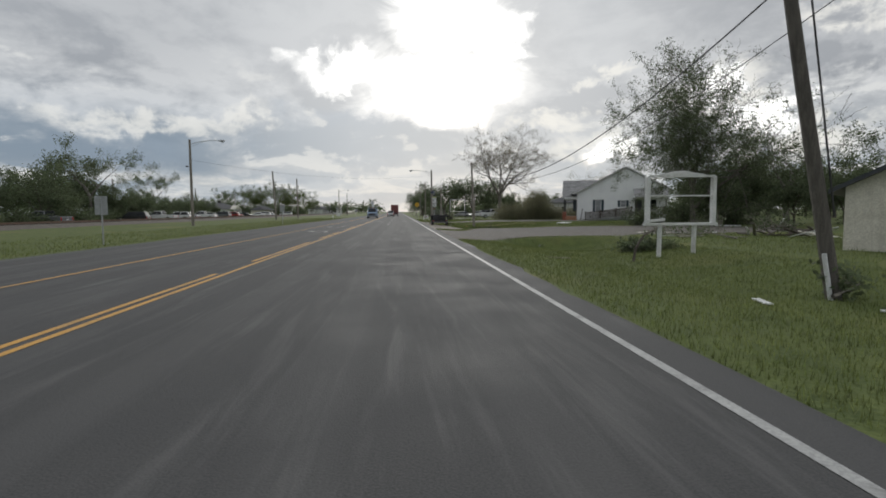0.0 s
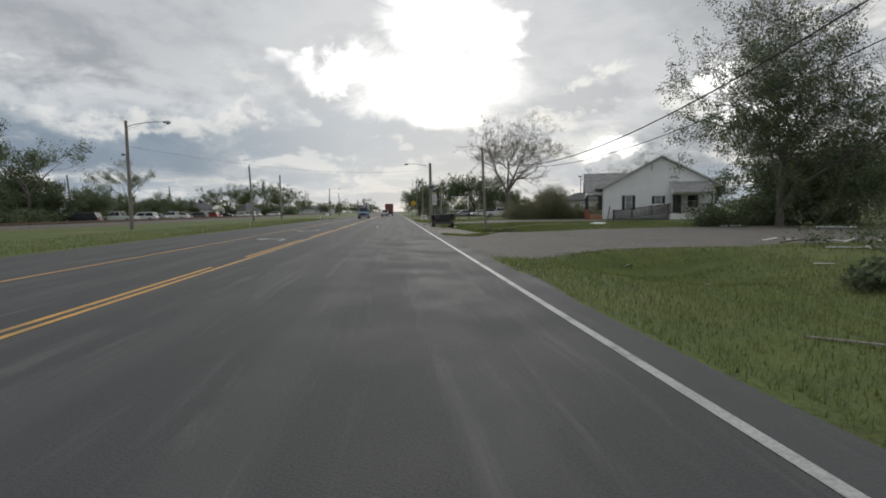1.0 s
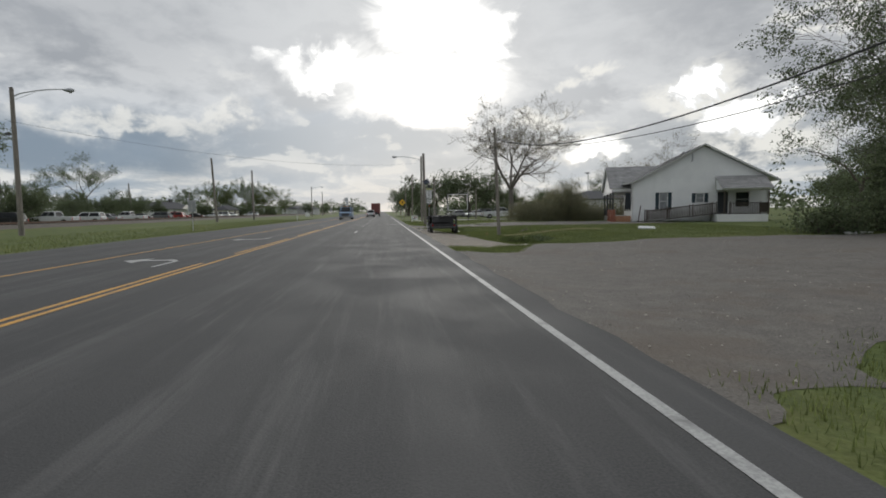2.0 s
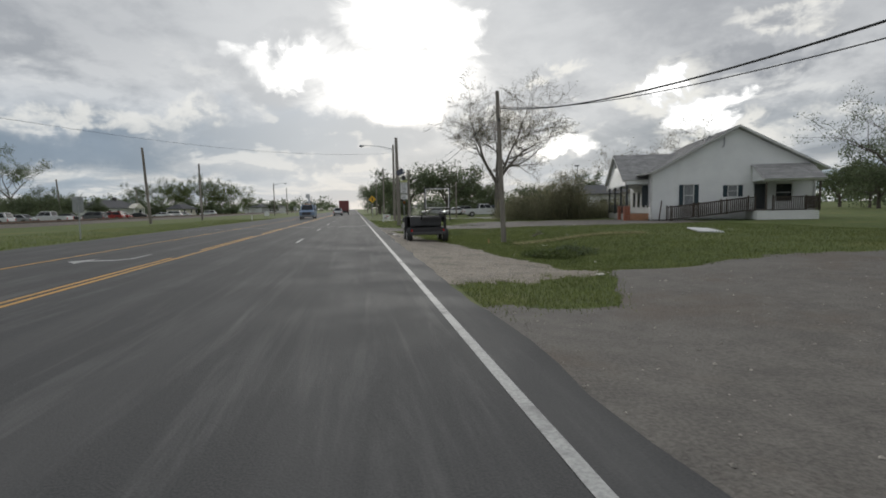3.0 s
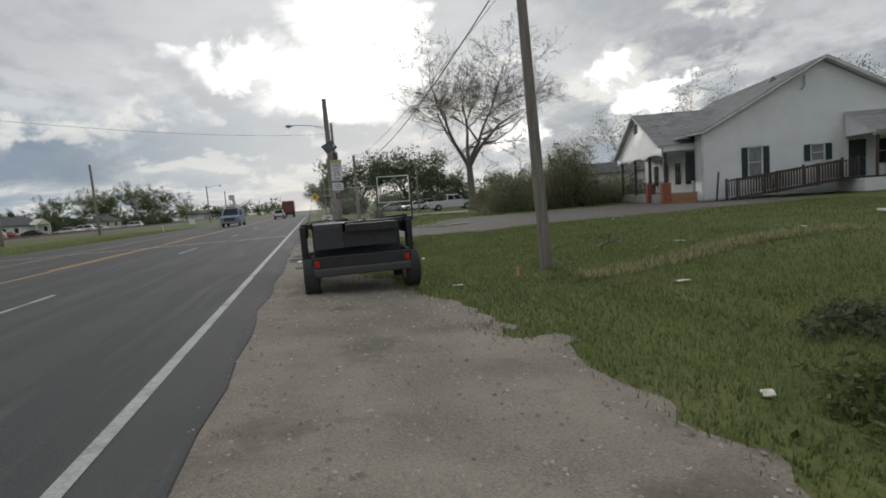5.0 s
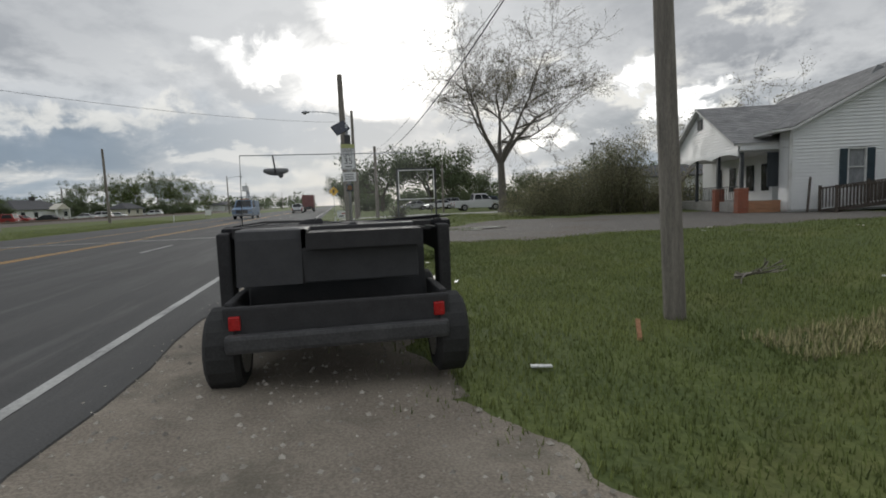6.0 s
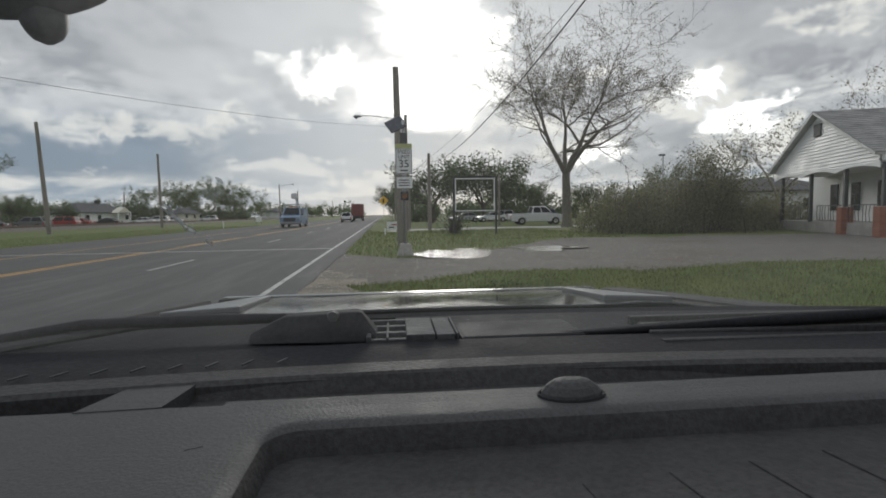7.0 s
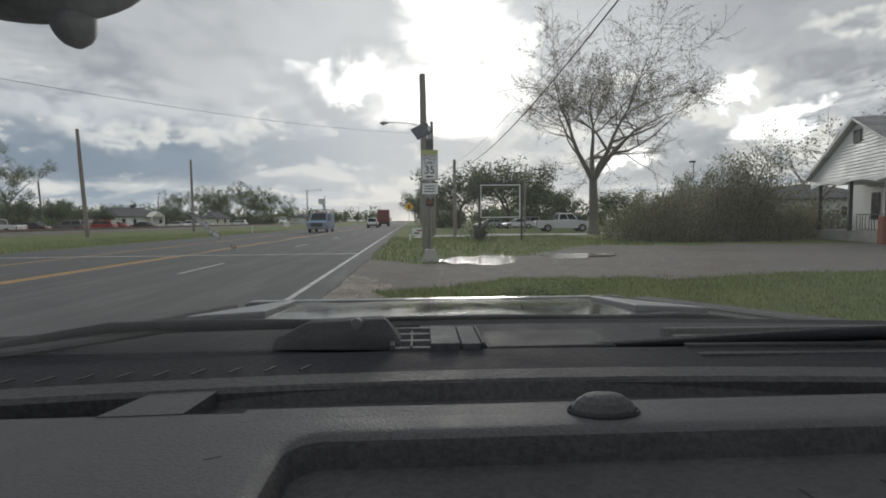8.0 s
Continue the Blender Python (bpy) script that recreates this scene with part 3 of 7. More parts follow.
line(0.0, 0.11, -60, 900, M_WHITE_PAINT, "solid white edge line painted on asphalt", "edge lines")
line(-6.62, 0.11, -60, 900, M_YELLOW_PAINT, "solid yellow centre line painted on asphalt", "yellow lines")
line(-10.42, 0.11, -60, 900, M_YELLOW_PAINT, "solid yellow line left of the turn lane", "yellow lines")
for i in range(-1, 14):
    y = 3.6 + 12.9 * i
    line(-6.86, 0.11, y - 3.2, y + 6.6, M_YELLOW_PAINT, "broken yellow line beside the solid one", "broken yellow line")
for i in range(-1, 9):
    y = 67.7 + 12.9 * i
    line(-3.72, 0.11, y, y + 3.1, M_WHITE_PAINT, "white lane dash painted on asphalt", "lane dashes")
# faded white seam right across the road before the crossing
mb = MB()
for i in range(24):
    a, b = -15.0 + 0.625 * i, -15.0 + 0.625 * (i + 1)
    mb.quad((a, 74.6 + 0.05 * math.sin(i), 0.006), (b, 74.6 + 0.05 * math.sin(i + 1), 0.006), (b, 74.82 + 0.05 * math.sin(i + 1), 0.006), (a, 74.82 + 0.05 * math.sin(i), 0.006))
solo("road_marking", mb, M_WHITE_PAINT, "faded white line across all lanes", "road marking", "", "structure")


def turn_arrow(x, y, flip):
    """Left-turn arrow: shaft, bend and head."""
    s = -1 if flip else 1
    mb = MB()
    mb.quad((x + 0.5, y, 0.006), (x + 0.62, y, 0.006), (x + 0.62, y + 1.6 * s, 0.006), (x + 0.5, y + 1.6 * s, 0.006))
    mb.quad((x + 0.62, y + 1.6 * s, 0.006), (x + 0.3, y + 2.1 * s, 0.006), (x - 0.5, y + 2.1 * s, 0.006), (x - 0.5, y + 1.8 * s, 0.006), (x + 0.2, y + 1.8 * s, 0.006), (x + 0.5, y + 1.5 * s, 0.006))
    mb.quad((x - 0.5, y + 1.2 * s, 0.006), (x - 1.05, y + 1.95 * s, 0.006), (x - 0.5, y + 2.7 * s, 0.006))
    solo("turn_arrow", mb, M_WHITE_PAINT, "white left-turn arrow painted in the middle lane", "road marking", "turn arrows", "structure")


turn_arrow(-8.4, 35.2, False)
turn_arrow(-8.6, 50.5, True)

# ---------------------------------------------------------------- house
# house frame: s along the gable wall, t behind it, z up
HOUSE = Matrix.Translation((24.9, 72.2, 0.0)) @ Matrix.Rotation(math.atan2(-0.33, 0.944), 4, "Z")
house = thing("house", HOUSE, "white clapboard house with grey shingle roof and ramp", "house")


def siding(parent, name, along, lo, hi, z0, top, holes, face, out, label=""):
    """Lapped boards: along gives a point for the wall's coordinate and an offset outwards."""
    mb, c = MB(), 0.165
    z = z0
    while z < top(0.5 * (lo + hi)) + 3.5:
        za, zb = z, z + c
        a, b = lo, hi
        # clip the course to the gable
        n = 240
        ok = [lo + (hi - lo) * i / n for i in range(n + 1) if top(lo + (hi - lo) * i / n) > za + 0.02]
        if len(ok) < 2:
            break
        a, b = ok[0], ok[-1]
        up = [q for q in ok if top(q) >= zb - 0.005] or [0.5 * (a + b)]
        ua, ub = up[0], up[-1]
        cuts = sorted((max(a, h[0]), min(b, h[1])) for h in holes if h[2] < zb - 0.02 and h[3] > za + 0.02 and h[1] > a and h[0] < b)
        runs, p = [], a
        for h0, h1 in cuts:
            if h0 > p:
                runs.append((p, h0))
            p = max(p, h1)
        if p < b:
            runs.append((p, b))
        for r0, r1 in runs:
            t0, t1 = (ua if r0 == a else r0), (ub if r1 == b else r1)
            lip, back = out + 0.046, out + 0.004
            mb.quad(along(r0, lip, za), along(r1, lip, za), along(t1, back, zb), along(t0, back, zb))
            mb.quad(along(r0, 0.0, za), along(r1, 0.0, za), along(r1, lip, za), along(r0, lip, za))
        z = zb
    part(name, mb, M_SIDING, parent, label)


def front(s, o, z):
    return (s, -o, z)


def side_l(t, o, z):
    return (GL - o, t, z)


def window(parent, s0, s1, z0, z1, rows_n, shutters=True):
    w = part("window", MB().box(s0 - 0.06, s1 + 0.06, -0.05, -0.005, z1, z1 + 0.08), M_WHITE_WOOD, parent, "white-framed sash window")
    part("window_frame", MB().box(s0 - 0.07, s0, -0.055, 0.06, z0, z1).box(s1, s1 + 0.07, -0.055, 0.06, z0, z1).box(s0 - 0.07, s1 + 0.07, -0.07, 0.06, z0 - 0.07, z0).box(s0, s1, -0.03, 0.05, 0.5 * (z0 + z1) - 0.025, 0.5 * (z0 + z1) + 0.025), M_WHITE_WOOD, w)
    for k in range(rows_n):
        a, b = z0 + (z1 - z0) * k / rows_n, z0 + (z1 - z0) * (k + 1) / rows_n
        part("pane", MB().box(s0, s1, 0.02 + 0.01 * k, 0.03 + 0.01 * k, a, b), M_CURTAIN if shutters else M_GLASS_DARK, w)
    if shutters:
        for a in (s0 - 0.42, s1 + 0.08):
            sh = MB().box(a, a + 0.34, -0.075, -0.03, z0 - 0.04, z1 + 0.04)
            for q in range(14):
                zz = z0 + (z1 - z0) * (q + 0.5) / 14
                sh.box(a + 0.04, a + 0.30, -0.088, -0.07, zz - 0.03, zz + 0.02)
            part("shutter", sh, M_SHUTTER_BLUE, parent, "dark louvred shutter")


GW, APEX, EAVE = 11.9, 7.72, 4.55
GL = -0.86             # the gable wall runs on past the corner to the porch


def gable(s):
    return EAVE + (APEX - EAVE) * (1 - abs(s - GW / 2) / (GW / 2)) - 0.1


holes = [(1.84, 2.56, 1.25, 2.96), (5.33, 6.02, 1.96, 2.84), (7.3, 8.25, 0.85, 2.95), (9.0, 10.2, 1.5, 2.9)]
siding(house, "gable_siding", front, GL, GW, 0.12, gable, holes, None, 0.0)
siding(house, "side_siding", side_l, 0.0, 0.85, 0.12, lambda t: EAVE - 0.56, [], None, 0.0)
core = MB().prism([(0.1, 0.0), (14.0, 0.0), (14.0, EAVE - 0.12), (0.1, EAVE - 0.12)], 0.02, GW - 0.02)
core.add([(0.02, 0.1, EAVE - 0.12), (GW - 0.02, 0.1, EAVE - 0.12), (GW / 2, 0.1, APEX - 0.15), (0.02, 14, EAVE - 0.12), (GW - 0.02, 14, EAVE - 0.12), (GW / 2, 14, APEX - 0.15)], [(0, 1, 2), (3, 5, 4), (0, 2, 5, 3), (1, 4, 5, 2)])
part("wall", core, M_SIDING, house)
part("wall", MB().box(GL + 0.02, 0.0, 0.06, 0.85, 0.0, 3.95), M_SIDING, house)
for z0, z1, s in ((0.1, EAVE - 0.58, GL - 0.04), (0.1, EAVE - 0.1, GW - 0.08)):
    part("corner_board", MB().box(s, s + 0.12, -0.16, -0.02, z0, z1), M_WHITE_WOOD, house)
window(house, 1.84, 2.56, 1.25, 2.96, 2)
window(house, 5.33, 6.02, 1.96, 2.84, 2)
window(house, 9.0, 10.2, 1.5, 2.9, 2, False)
door = part("door", MB().box(7.3, 8.25, -0.13, -0.06, 0.85, 2.95), M_SHUTTER, house, "dark entrance door under the porch roof", bevel=0.01)
part("door_handle", MB().tube([(8.13, -0.19, 1.85), (8.13, -0.13, 1.85)], 0.03, 8), M_CHROME, door)
part("door_frame", MB().box(7.2, 7.3, -0.14, -0.02, 0.85, 3.03).box(8.25, 8.35, -0.14, -0.02, 0.85, 3.03).box(7.3, 8.25, -0.14, -0.02, 2.95, 3.03), M_WHITE_WOOD, house)


def roof_slope(name, parent, p0, p1, p2, p3, label=""):
    """Rows of shingle tabs from eave p0-p1 up to ridge p3-p2, on a thick deck."""
    p0, p1, p2, p3 = (Vector(p) for p in (p0, p1, p2, p3))
    nrm = (p1 - p0).cross(p3 - p0).normalized()
    if nrm.z < 0:
        nrm = -nrm
    deck = MB()
    lo = [p - nrm * 0.12 for p in (p0, p1, p2, p3)]
    deck.add([*lo, p0, p1, p2, p3], [(0, 1, 2, 3), (4, 5, 6, 7), (0, 1, 5, 4), (1, 2, 6, 5), (2, 3, 7, 6), (3, 0, 4, 7)])
    roof = part(name, deck, M_WHITE_WOOD, parent, label)
    rows_n = max(3, int((p3 - p0).length / 0.28))
    mb = MB()
    for r in range(rows_n):
        f0, f1 = r / rows_n, (r + 1) / rows_n
        a0, a1, b0, b1 = p0.lerp(p3, f0), p1.lerp(p2, f0), p0.lerp(p3, f1), p1.lerp(p2, f1)
        n = max(1, int((a1 - a0).length / 0.9))
        for c in range(n):
            u0, u1 = c / n, (c + 1) / n
            lift = nrm * (0.035 + 0.008 * random.random())
            mb.quad(a0.lerp(a1, u0) + lift, a0.lerp(a1, u1) + lift, b0.lerp(b1, u1) + nrm * 0.02, b0.lerp(b1, u0) + nrm * 0.02)
            mb.quad(a0.lerp(a1, u0), a0.lerp(a1, u1), a0.lerp(a1, u1) + lift, a0.lerp(a1, u0) + lift)
    part("shingles", raw("shingles", mb.v, mb.f, M_SHINGLE), None, roof)
    return roof


OV = 0.95
ez = EAVE - (APEX - EAVE) / (GW / 2) * OV + 0.05
roof_slope("roof", house, (-OV, -0.45, ez), (-OV, 14.3, ez), (GW / 2, 14.3, APEX + 0.1), (GW / 2, -0.45, APEX + 0.1), "grey shingle roof slope")
roof_slope("roof", house, (GW + OV, -0.45, ez), (GW + OV, 14.3, ez), (GW / 2, 14.3, APEX + 0.1), (GW / 2, -0.45, APEX + 0.1), "grey shingle roof slope")
roof_slope("eave_flare", house, (-1.82, -0.45, 4.02), (-1.82, 1.6, 4.02), (-OV + 0.02, 1.6, ez + 0.02), (-OV + 0.02, -0.45, ez + 0.02), "flared lower edge of the roof")
# wing with its own gable end towards the road
WR, WE, WA, WB = 6.14, 3.6, 1.0, 12.0
wm = 0.5 * (WA + WB)
wc = MB().prism([(WA + 0.6, 3.12), (WB - 0.6, 3.12), (WB - 0.6, WE), (wm, WR - 0.15), (WA + 0.6, WE)], -2.72, 3.0)
part("wall", wc, M_SIDING, house)
part("wall", MB().box(-0.3, 3.0, 2.8, 11.4, 0.4, 3.12), M_SIDING, house)
wing_top = lambda t: WE + (WR - WE) * (1 - abs(t - wm) / ((WB - WA) / 2)) - 0.12
siding(house, "wing_siding", lambda t, o, z: (-2.74 - o, t, z), WA + 0.1, WB - 0.1, 3.085, wing_top, [(6.1, 6.9, 4.98, 5.6)], None, 0.0)
vent = MB().box(-2.80, -2.72, 6.1, 6.9, 4.98, 5.6)
for k in range(6):
    vent.box(-2.83, -2.78, 6.15, 6.85, 5.03 + 0.095 * k, 5.08 + 0.095 * k)
part("gable_vent", vent, M_SHUTTER, house, "dark louvred attic vent")
roof_slope("wing_roof", house, (-3.05, WA - 0.1, WE - 0.05), (3.4, WA - 0.1, WE - 0.05), (3.4, wm, WR + 0.1), (-3.05, wm, WR + 0.1), "grey shingle wing roof")
roof_slope("wing_roof", house, (-3.05, WB + 0.1, WE - 0.05), (3.4, WB + 0.1, WE - 0.05), (3.4, wm, WR + 0.1), (-3.05, wm, WR + 0.1), "grey shingle wing roof")
# wing porch: brick base, pillars, posts, scalloped awning, dark openings
part("porch_floor", MB().box(-2.72, 0.1, 0.86, 11.7, 0.0, 0.55), M_CONCRETE, house, bevel=0.02)


def brick_block(name, x0, x1, y0, y1, z0, z1, mat, label=""):
    """A masonry block whose faces carry separate bricks."""
    blk = part(name, MB().box(x0 + 0.012, x1 - 0.012, y0 + 0.012, y1 - 0.012, z0, z1), M_MORTAR, house, label)
    bw, bh = 0.215, 0.075
    meshes = {}
    r = 0
    z = z0
    while z + bh * 0.6 < z1:
        for axis in (0, 1):
            lo, hi = (x0, x1) if axis == 0 else (y0, y1)
            p = lo - (0.11 if r % 2 else 0.0)
            while p < hi - 0.02:
                a, b = max(lo, p), min(hi, p + bw - 0.012)
                if b - a > 0.04:
                    size = (round(b - a, 3), axis)
                    if size not in meshes:
                        h, k = (b - a) / 2, 0.012
                        meshes[size] = (MB().box(-h, h, -k, k, 0, bh - 0.012) if axis == 0 else MB().box(-k, k, -h, h, 0, bh - 0.012)).data("brick", mat)
                    at = (0.5 * (a + b), y0, z) if axis == 0 else (x0, 0.5 * (a + b), z)
                    ob = new("brick", meshes[size])
                    ob.parent = blk
                    ob.location = at
                p += bw
        z += bh
        r += 1
    return blk


BRICKWORK = [("pillar", -2.95, -2.45, 0.55, 1.05, 0.0, 1.3, M_BRICK, "red brick porch pillar"), ("pillar", -2.95, -2.45, 3.55, 4.0, 0.0, 1.3, M_BRICK, "red brick porch pillar"),
             ("porch_wall", -2.45, -0.88, 0.66, 0.84, 0.0, 0.62, M_ORANGE_BRICK, "low orange brick porch wall")]
for y in (0.8, 3.78, 7.2, 10.8):
    part("porch_post", MB().box(-2.78, -2.62, y - 0.08, y + 0.08, 0.5, 3.1), M_SHUTTER, house)
# white boarding over the posts, its lower edge cut into shallow arches
aw = MB()
n = 54
arch = lambda q: 2.90 + 0.2 * abs(math.sin(math.pi * (q - 0.92) / 3.6)) ** 0.8
for i in range(n):
    a, b = 0.92 + 10.8 * i / n, 0.92 + 10.8 * (i + 1) / n
    aw.add([(-2.83, a, 3.16), (-2.83, b, 3.16), (-2.83, b, arch(b)), (-2.83, a, arch(a)), (-2.79, a, 3.16), (-2.79, b, 3.16), (-2.79, b, arch(b)), (-2.79, a, arch(a))], [(0, 1, 2, 3), (4, 7, 6, 5), (3, 2, 6, 7), (0, 4, 5, 1)])
part("valance", aw, M_SIDING, house, "white boarding cut into shallow arches")
part("porch_frieze", MB().box(-2.72, GL, WA - 0.04, WA + 0.04, 3.2, WE - 0.12), M_SIDING, house, "white boarded band over the porch opening")
scr = part("porch_screen", MB().box(-1.42, -0.89, 0.90, 0.94, 1.3, 3.06), M_SHUTTER_BLUE, house, "dark hanging porch screen")
for k in range(5):
    part("slat", MB().box(-1.41 + 0.105 * k, -1.34 + 0.105 * k, 0.87, 0.90, 1.32, 3.05), M_SHUTTER, scr)
for y0, y1 in ((3.1, 3.9), (4.9, 5.8), (7.4, 8.2), (9.6, 10.4)):
    part("porch_window", MB().box(-0.36, -0.28, y0, y1, 1.1, 2.6), M_GLASS_DARK, house, "dark porch window")
for y0 in (1.2, 4.2, 7.5):
    rail = MB()
    for k in range(9):
        yy = y0 + 0.28 * k
        rail.tube([(-2.7, yy, 0.6), (-2.7 + 0.03 * math.sin(k * 2.0), yy + 0.05, 1.0), (-2.7, yy, 1.35)], 0.016, 4)
    rail.box(-2.72, -2.68, y0 - 0.05, y0 + 2.35, 1.35, 1.39)
    part("iron_railing", rail, M_SHUTTER, house, "black wrought-iron porch railing")
# side porch with lean-to roof, skirt and railing
PS0, PS1, PD = 6.7, 11.15, 2.35
deck = MB()
for k in range(20):
    a = PS0 + (PS1 - PS0) * k / 20
    deck.box(a, a + (PS1 - PS0) / 20 - 0.012, -PD, -0.14, 0.76, 0.82)
part("deck_boards", deck, M_DARK_WOOD, house)
sk = MB()
for k in range(4):
    sk.box(PS0, PS1, -PD - 0.02, -PD + 0.02, 0.02 + 0.18 * k, 0.19 + 0.18 * k)
    sk.box(PS0 - 0.02, PS0 + 0.02, -PD + 0.02, -0.16, 0.02 + 0.18 * k, 0.19 + 0.18 * k)
part("skirt", sk, M_SIDING, house, "white lapped porch skirt")
roof_slope("porch_roof", house, (PS0 + 0.3, -PD - 0.35, 3.22), (PS1 + 0.35, -PD - 0.35, 3.22), (PS1 + 0.35, -0.14, 4.55), (PS0 + 0.3, -0.14, 4.55), "grey shingle lean-to porch roof")
part("porch_cheek", MB().add([(PS0 + 0.42, -PD, 3.15), (PS0 + 0.42, -0.14, 3.15), (PS0 + 0.42, -0.14, 4.42), (PS0 + 0.5, -PD, 3.15), (PS0 + 0.5, -0.14, 3.15), (PS0 + 0.5, -0.14, 4.42)], [(0, 1, 2), (3, 5, 4), (0, 2, 5, 3), (0, 3, 4, 1), (1, 4, 5, 2)]), M_SIDING, house)
part("porch_beam", MB().box(PS0 + 0.4, PS1 + 0.2, -PD - 0.08, -PD + 0.04, 3.0, 3.14), M_WHITE_WOOD, house)
for s in (PS0 + 0.55, PS1 - 0.05):
    part("porch_post", MB().box(s, s + 0.11, -PD - 0.06, -PD + 0.05, 0.82, 3.0), M_DARK_WOOD, house)


def railing(pts, name="railing"):
    """Top and bottom rail with square balusters along a sloped run of points (s, t, z of deck)."""
    a, b = Vector(pts[0]), Vector(pts[1])
    d = b - a
    flat = Vector((d.x, d.y, 0)).normalized()
    nrm = Vector((-flat.y, flat.x, 0)) * 0.03
    rl = part(name, MB().add([a + nrm + Vector((0, 0, 0.98)), a - nrm + Vector((0, 0, 0.98)), b - nrm + Vector((0, 0, 0.98)), b + nrm + Vector((0, 0, 0.98)), a + nrm + Vector((0, 0, 1.05)), a - nrm + Vector((0, 0, 1.05)), b - nrm + Vector((0, 0, 1.05)), b + nrm + Vector((0, 0, 1.05))],
                             [(0, 1, 2, 3), (4, 7, 6, 5), (0, 4, 5, 1), (1, 5, 6, 2), (2, 6, 7, 3), (3, 7, 4, 0)]), M_DARK_WOOD, house, "dark stained wooden railing")
    n = int(d.length / 0.15)
    bal = MB().box(-0.022, 0.022, -0.022, 0.022, 0.06, 0.99).data("baluster", M_DARK_WOOD)
    for i in range(n + 1):
        ob = new("baluster", bal)
        ob.parent = rl
        ob.location = a + d * (i / n)
    posts = MB().box(-0.05, 0.05, -0.05, 0.05, -0.1, 1.16).data("post", M_DARK_WOOD)
    k = max(1, int(d.length / 1.8))
    for i in range(k + 1):
        ob = new("post", posts)
        ob.parent = rl
        ob.location = a + d * (i / k) - Vector((nrm.x * 1.5, nrm.y * 1.5, 0))


railing([(PS0 + 1.1, -PD + 0.03, 0.8), (PS1, -PD + 0.03, 0.8)])
railing([(PS1 - 0.02, -PD + 0.1, 0.8), (PS1 - 0.02, -0.3, 0.8)])
# ramp up along the gable wall
ramp = MB()
for i in range(44):
    a = 0.35 + 0.146 * i
    z = 0.05 + 0.0168 * 44 * (i / 44.0)
    ramp.box(a, a + 0.135, -1.75, -0.35, z, z + 0.045)
part("ramp", ramp, M_DARK_WOOD, house, "wooden access ramp")
railing([(0.35, -1.72, 0.1), (6.75, -1.72, 0.82)])
railing([(0.35, -0.42, 0.1), (6.75, -0.42, 0.82)])
part("vent_pipe", MB().tube([(4.85, -0.22, 6.85), (4.85, -0.22, 6.2), (4.7, -0.22, 6.05)], 0.06, 8), M_STEEL, house, "bent vent pipe on the gable")
part("roof_flashing", MB().box(-0.16, 0.16, -0.012, 0.012, -0.1, 0.42, Matrix.Translation((4.5, 2.6, 6.98)) @ Matrix.Rotation(radians(25), 4, "Y") @ Matrix.Rotation(radians(18), 4, "X")), M_STEEL, house, "torn flashing standing up on the roof")
solo("plank", MB().box(-0.05, 0.05, -0.02, 0.02, 0, 1.75), M_DARK_WOOD, "dark plank leaning at the house corner", "plank", m=HOUSE @ Matrix.Translation((-0.35, -0.75, 0.0)) @ Matrix.Rotation(radians(10), 4, "Y") @ Matrix.Rotation(radians(-12), 4, "X"))

# ---------------------------------------------------------------- trees
def limbs(rng, mb, tips, p, d, length, r, level, levels, lift, wander, kids, twig=0.01):
    """Grows one limb as a tapered tube and its side limbs; collects twig points."""
    n = 5 if level < 2 else 4
    pts, rads = [Vector(p)], [r]
    d = Vector(d).normalized()
    for i in range(n):
        d = (d + Vector((rng.gauss(0, wander), rng.gauss(0, wander), rng.gauss(0, wander) + lift)) * 0.35).normalized()
        pts.append(pts[-1] + d * (length / n))
        rads.append(max(twig, r * (1 - 0.72 * (i + 1) / n)))
    mb.tube(pts, rads, 8 if level == 0 else (6 if level == 1 else (4 if level < 4 else 3)), cap=False)
    if level >= levels:
        tips.extend(pts[1:])
        return
    for i in range(kids[level]):
        k = 0.35 + 0.65 * (i + rng.random() * 0.8) / kids[level] if level else 0.45 + 0.55 * (i + rng.random()) / kids[level]
        k = min(0.999, k)
        j = min(n - 1, int(k * n))
        at = pts[j].lerp(pts[j + 1], k * n - j)
        ax = Vector((rng.gauss(0, 1), rng.gauss(0, 1), rng.gauss(0, 0.45) + 0.15)).normalized()
        dd = (d * 0.55 + ax * 0.85).normalized()
        limbs(rng, mb, tips, at, dd, length * rng.uniform(0.5, 0.78), rads[j] * 0.62, level + 1, levels, lift, wander, kids, twig)
    limbs(rng, mb, tips, pts[-1], d, length * 0.6, rads[-1], level + 1, levels, lift, wander, kids, twig)


def leaf_mesh(name, centres, per, spread_r, size, mat, seed, flat=0.0):
    """Small four-sided leaves strewn round twig points."""
    rs = np.random.RandomState(seed)
    c = np.repeat(np.array(centres, float), per, axis=0)
    c = c + rs.normal(0, spread_r, c.shape)
    n = len(c)
    a = rs.normal(0, 1, (n, 3))
    a[:, 2] *= 1 - flat
    a /= np.linalg.norm(a, axis=1)[:, None]
    b = np.cross(a, rs.normal(0, 1, (n, 3)))
    b /= np.linalg.norm(b, axis=1)[:, None] + 1e-9
    s = size * rs.uniform(0.55, 1.3, (n, 1))
    v = np.stack([c - a * s, c + b * s * 0.5, c + a * s, c - b * s * 0.5], axis=1).reshape(-1, 3)
    me = bpy.data.meshes.new(name)
    me.vertices.add(4 * n)
    me.vertices.foreach_set("co", v.ravel())
    me.loops.add(4 * n)
    me.loops.foreach_set("vertex_index", np.arange(4 * n))
    me.polygons.add(n)
    me.polygons.foreach_set("loop_start", np.arange(n) * 4)
    me.update(calc_edges=True)
    me.materials.append(mat)
    return me


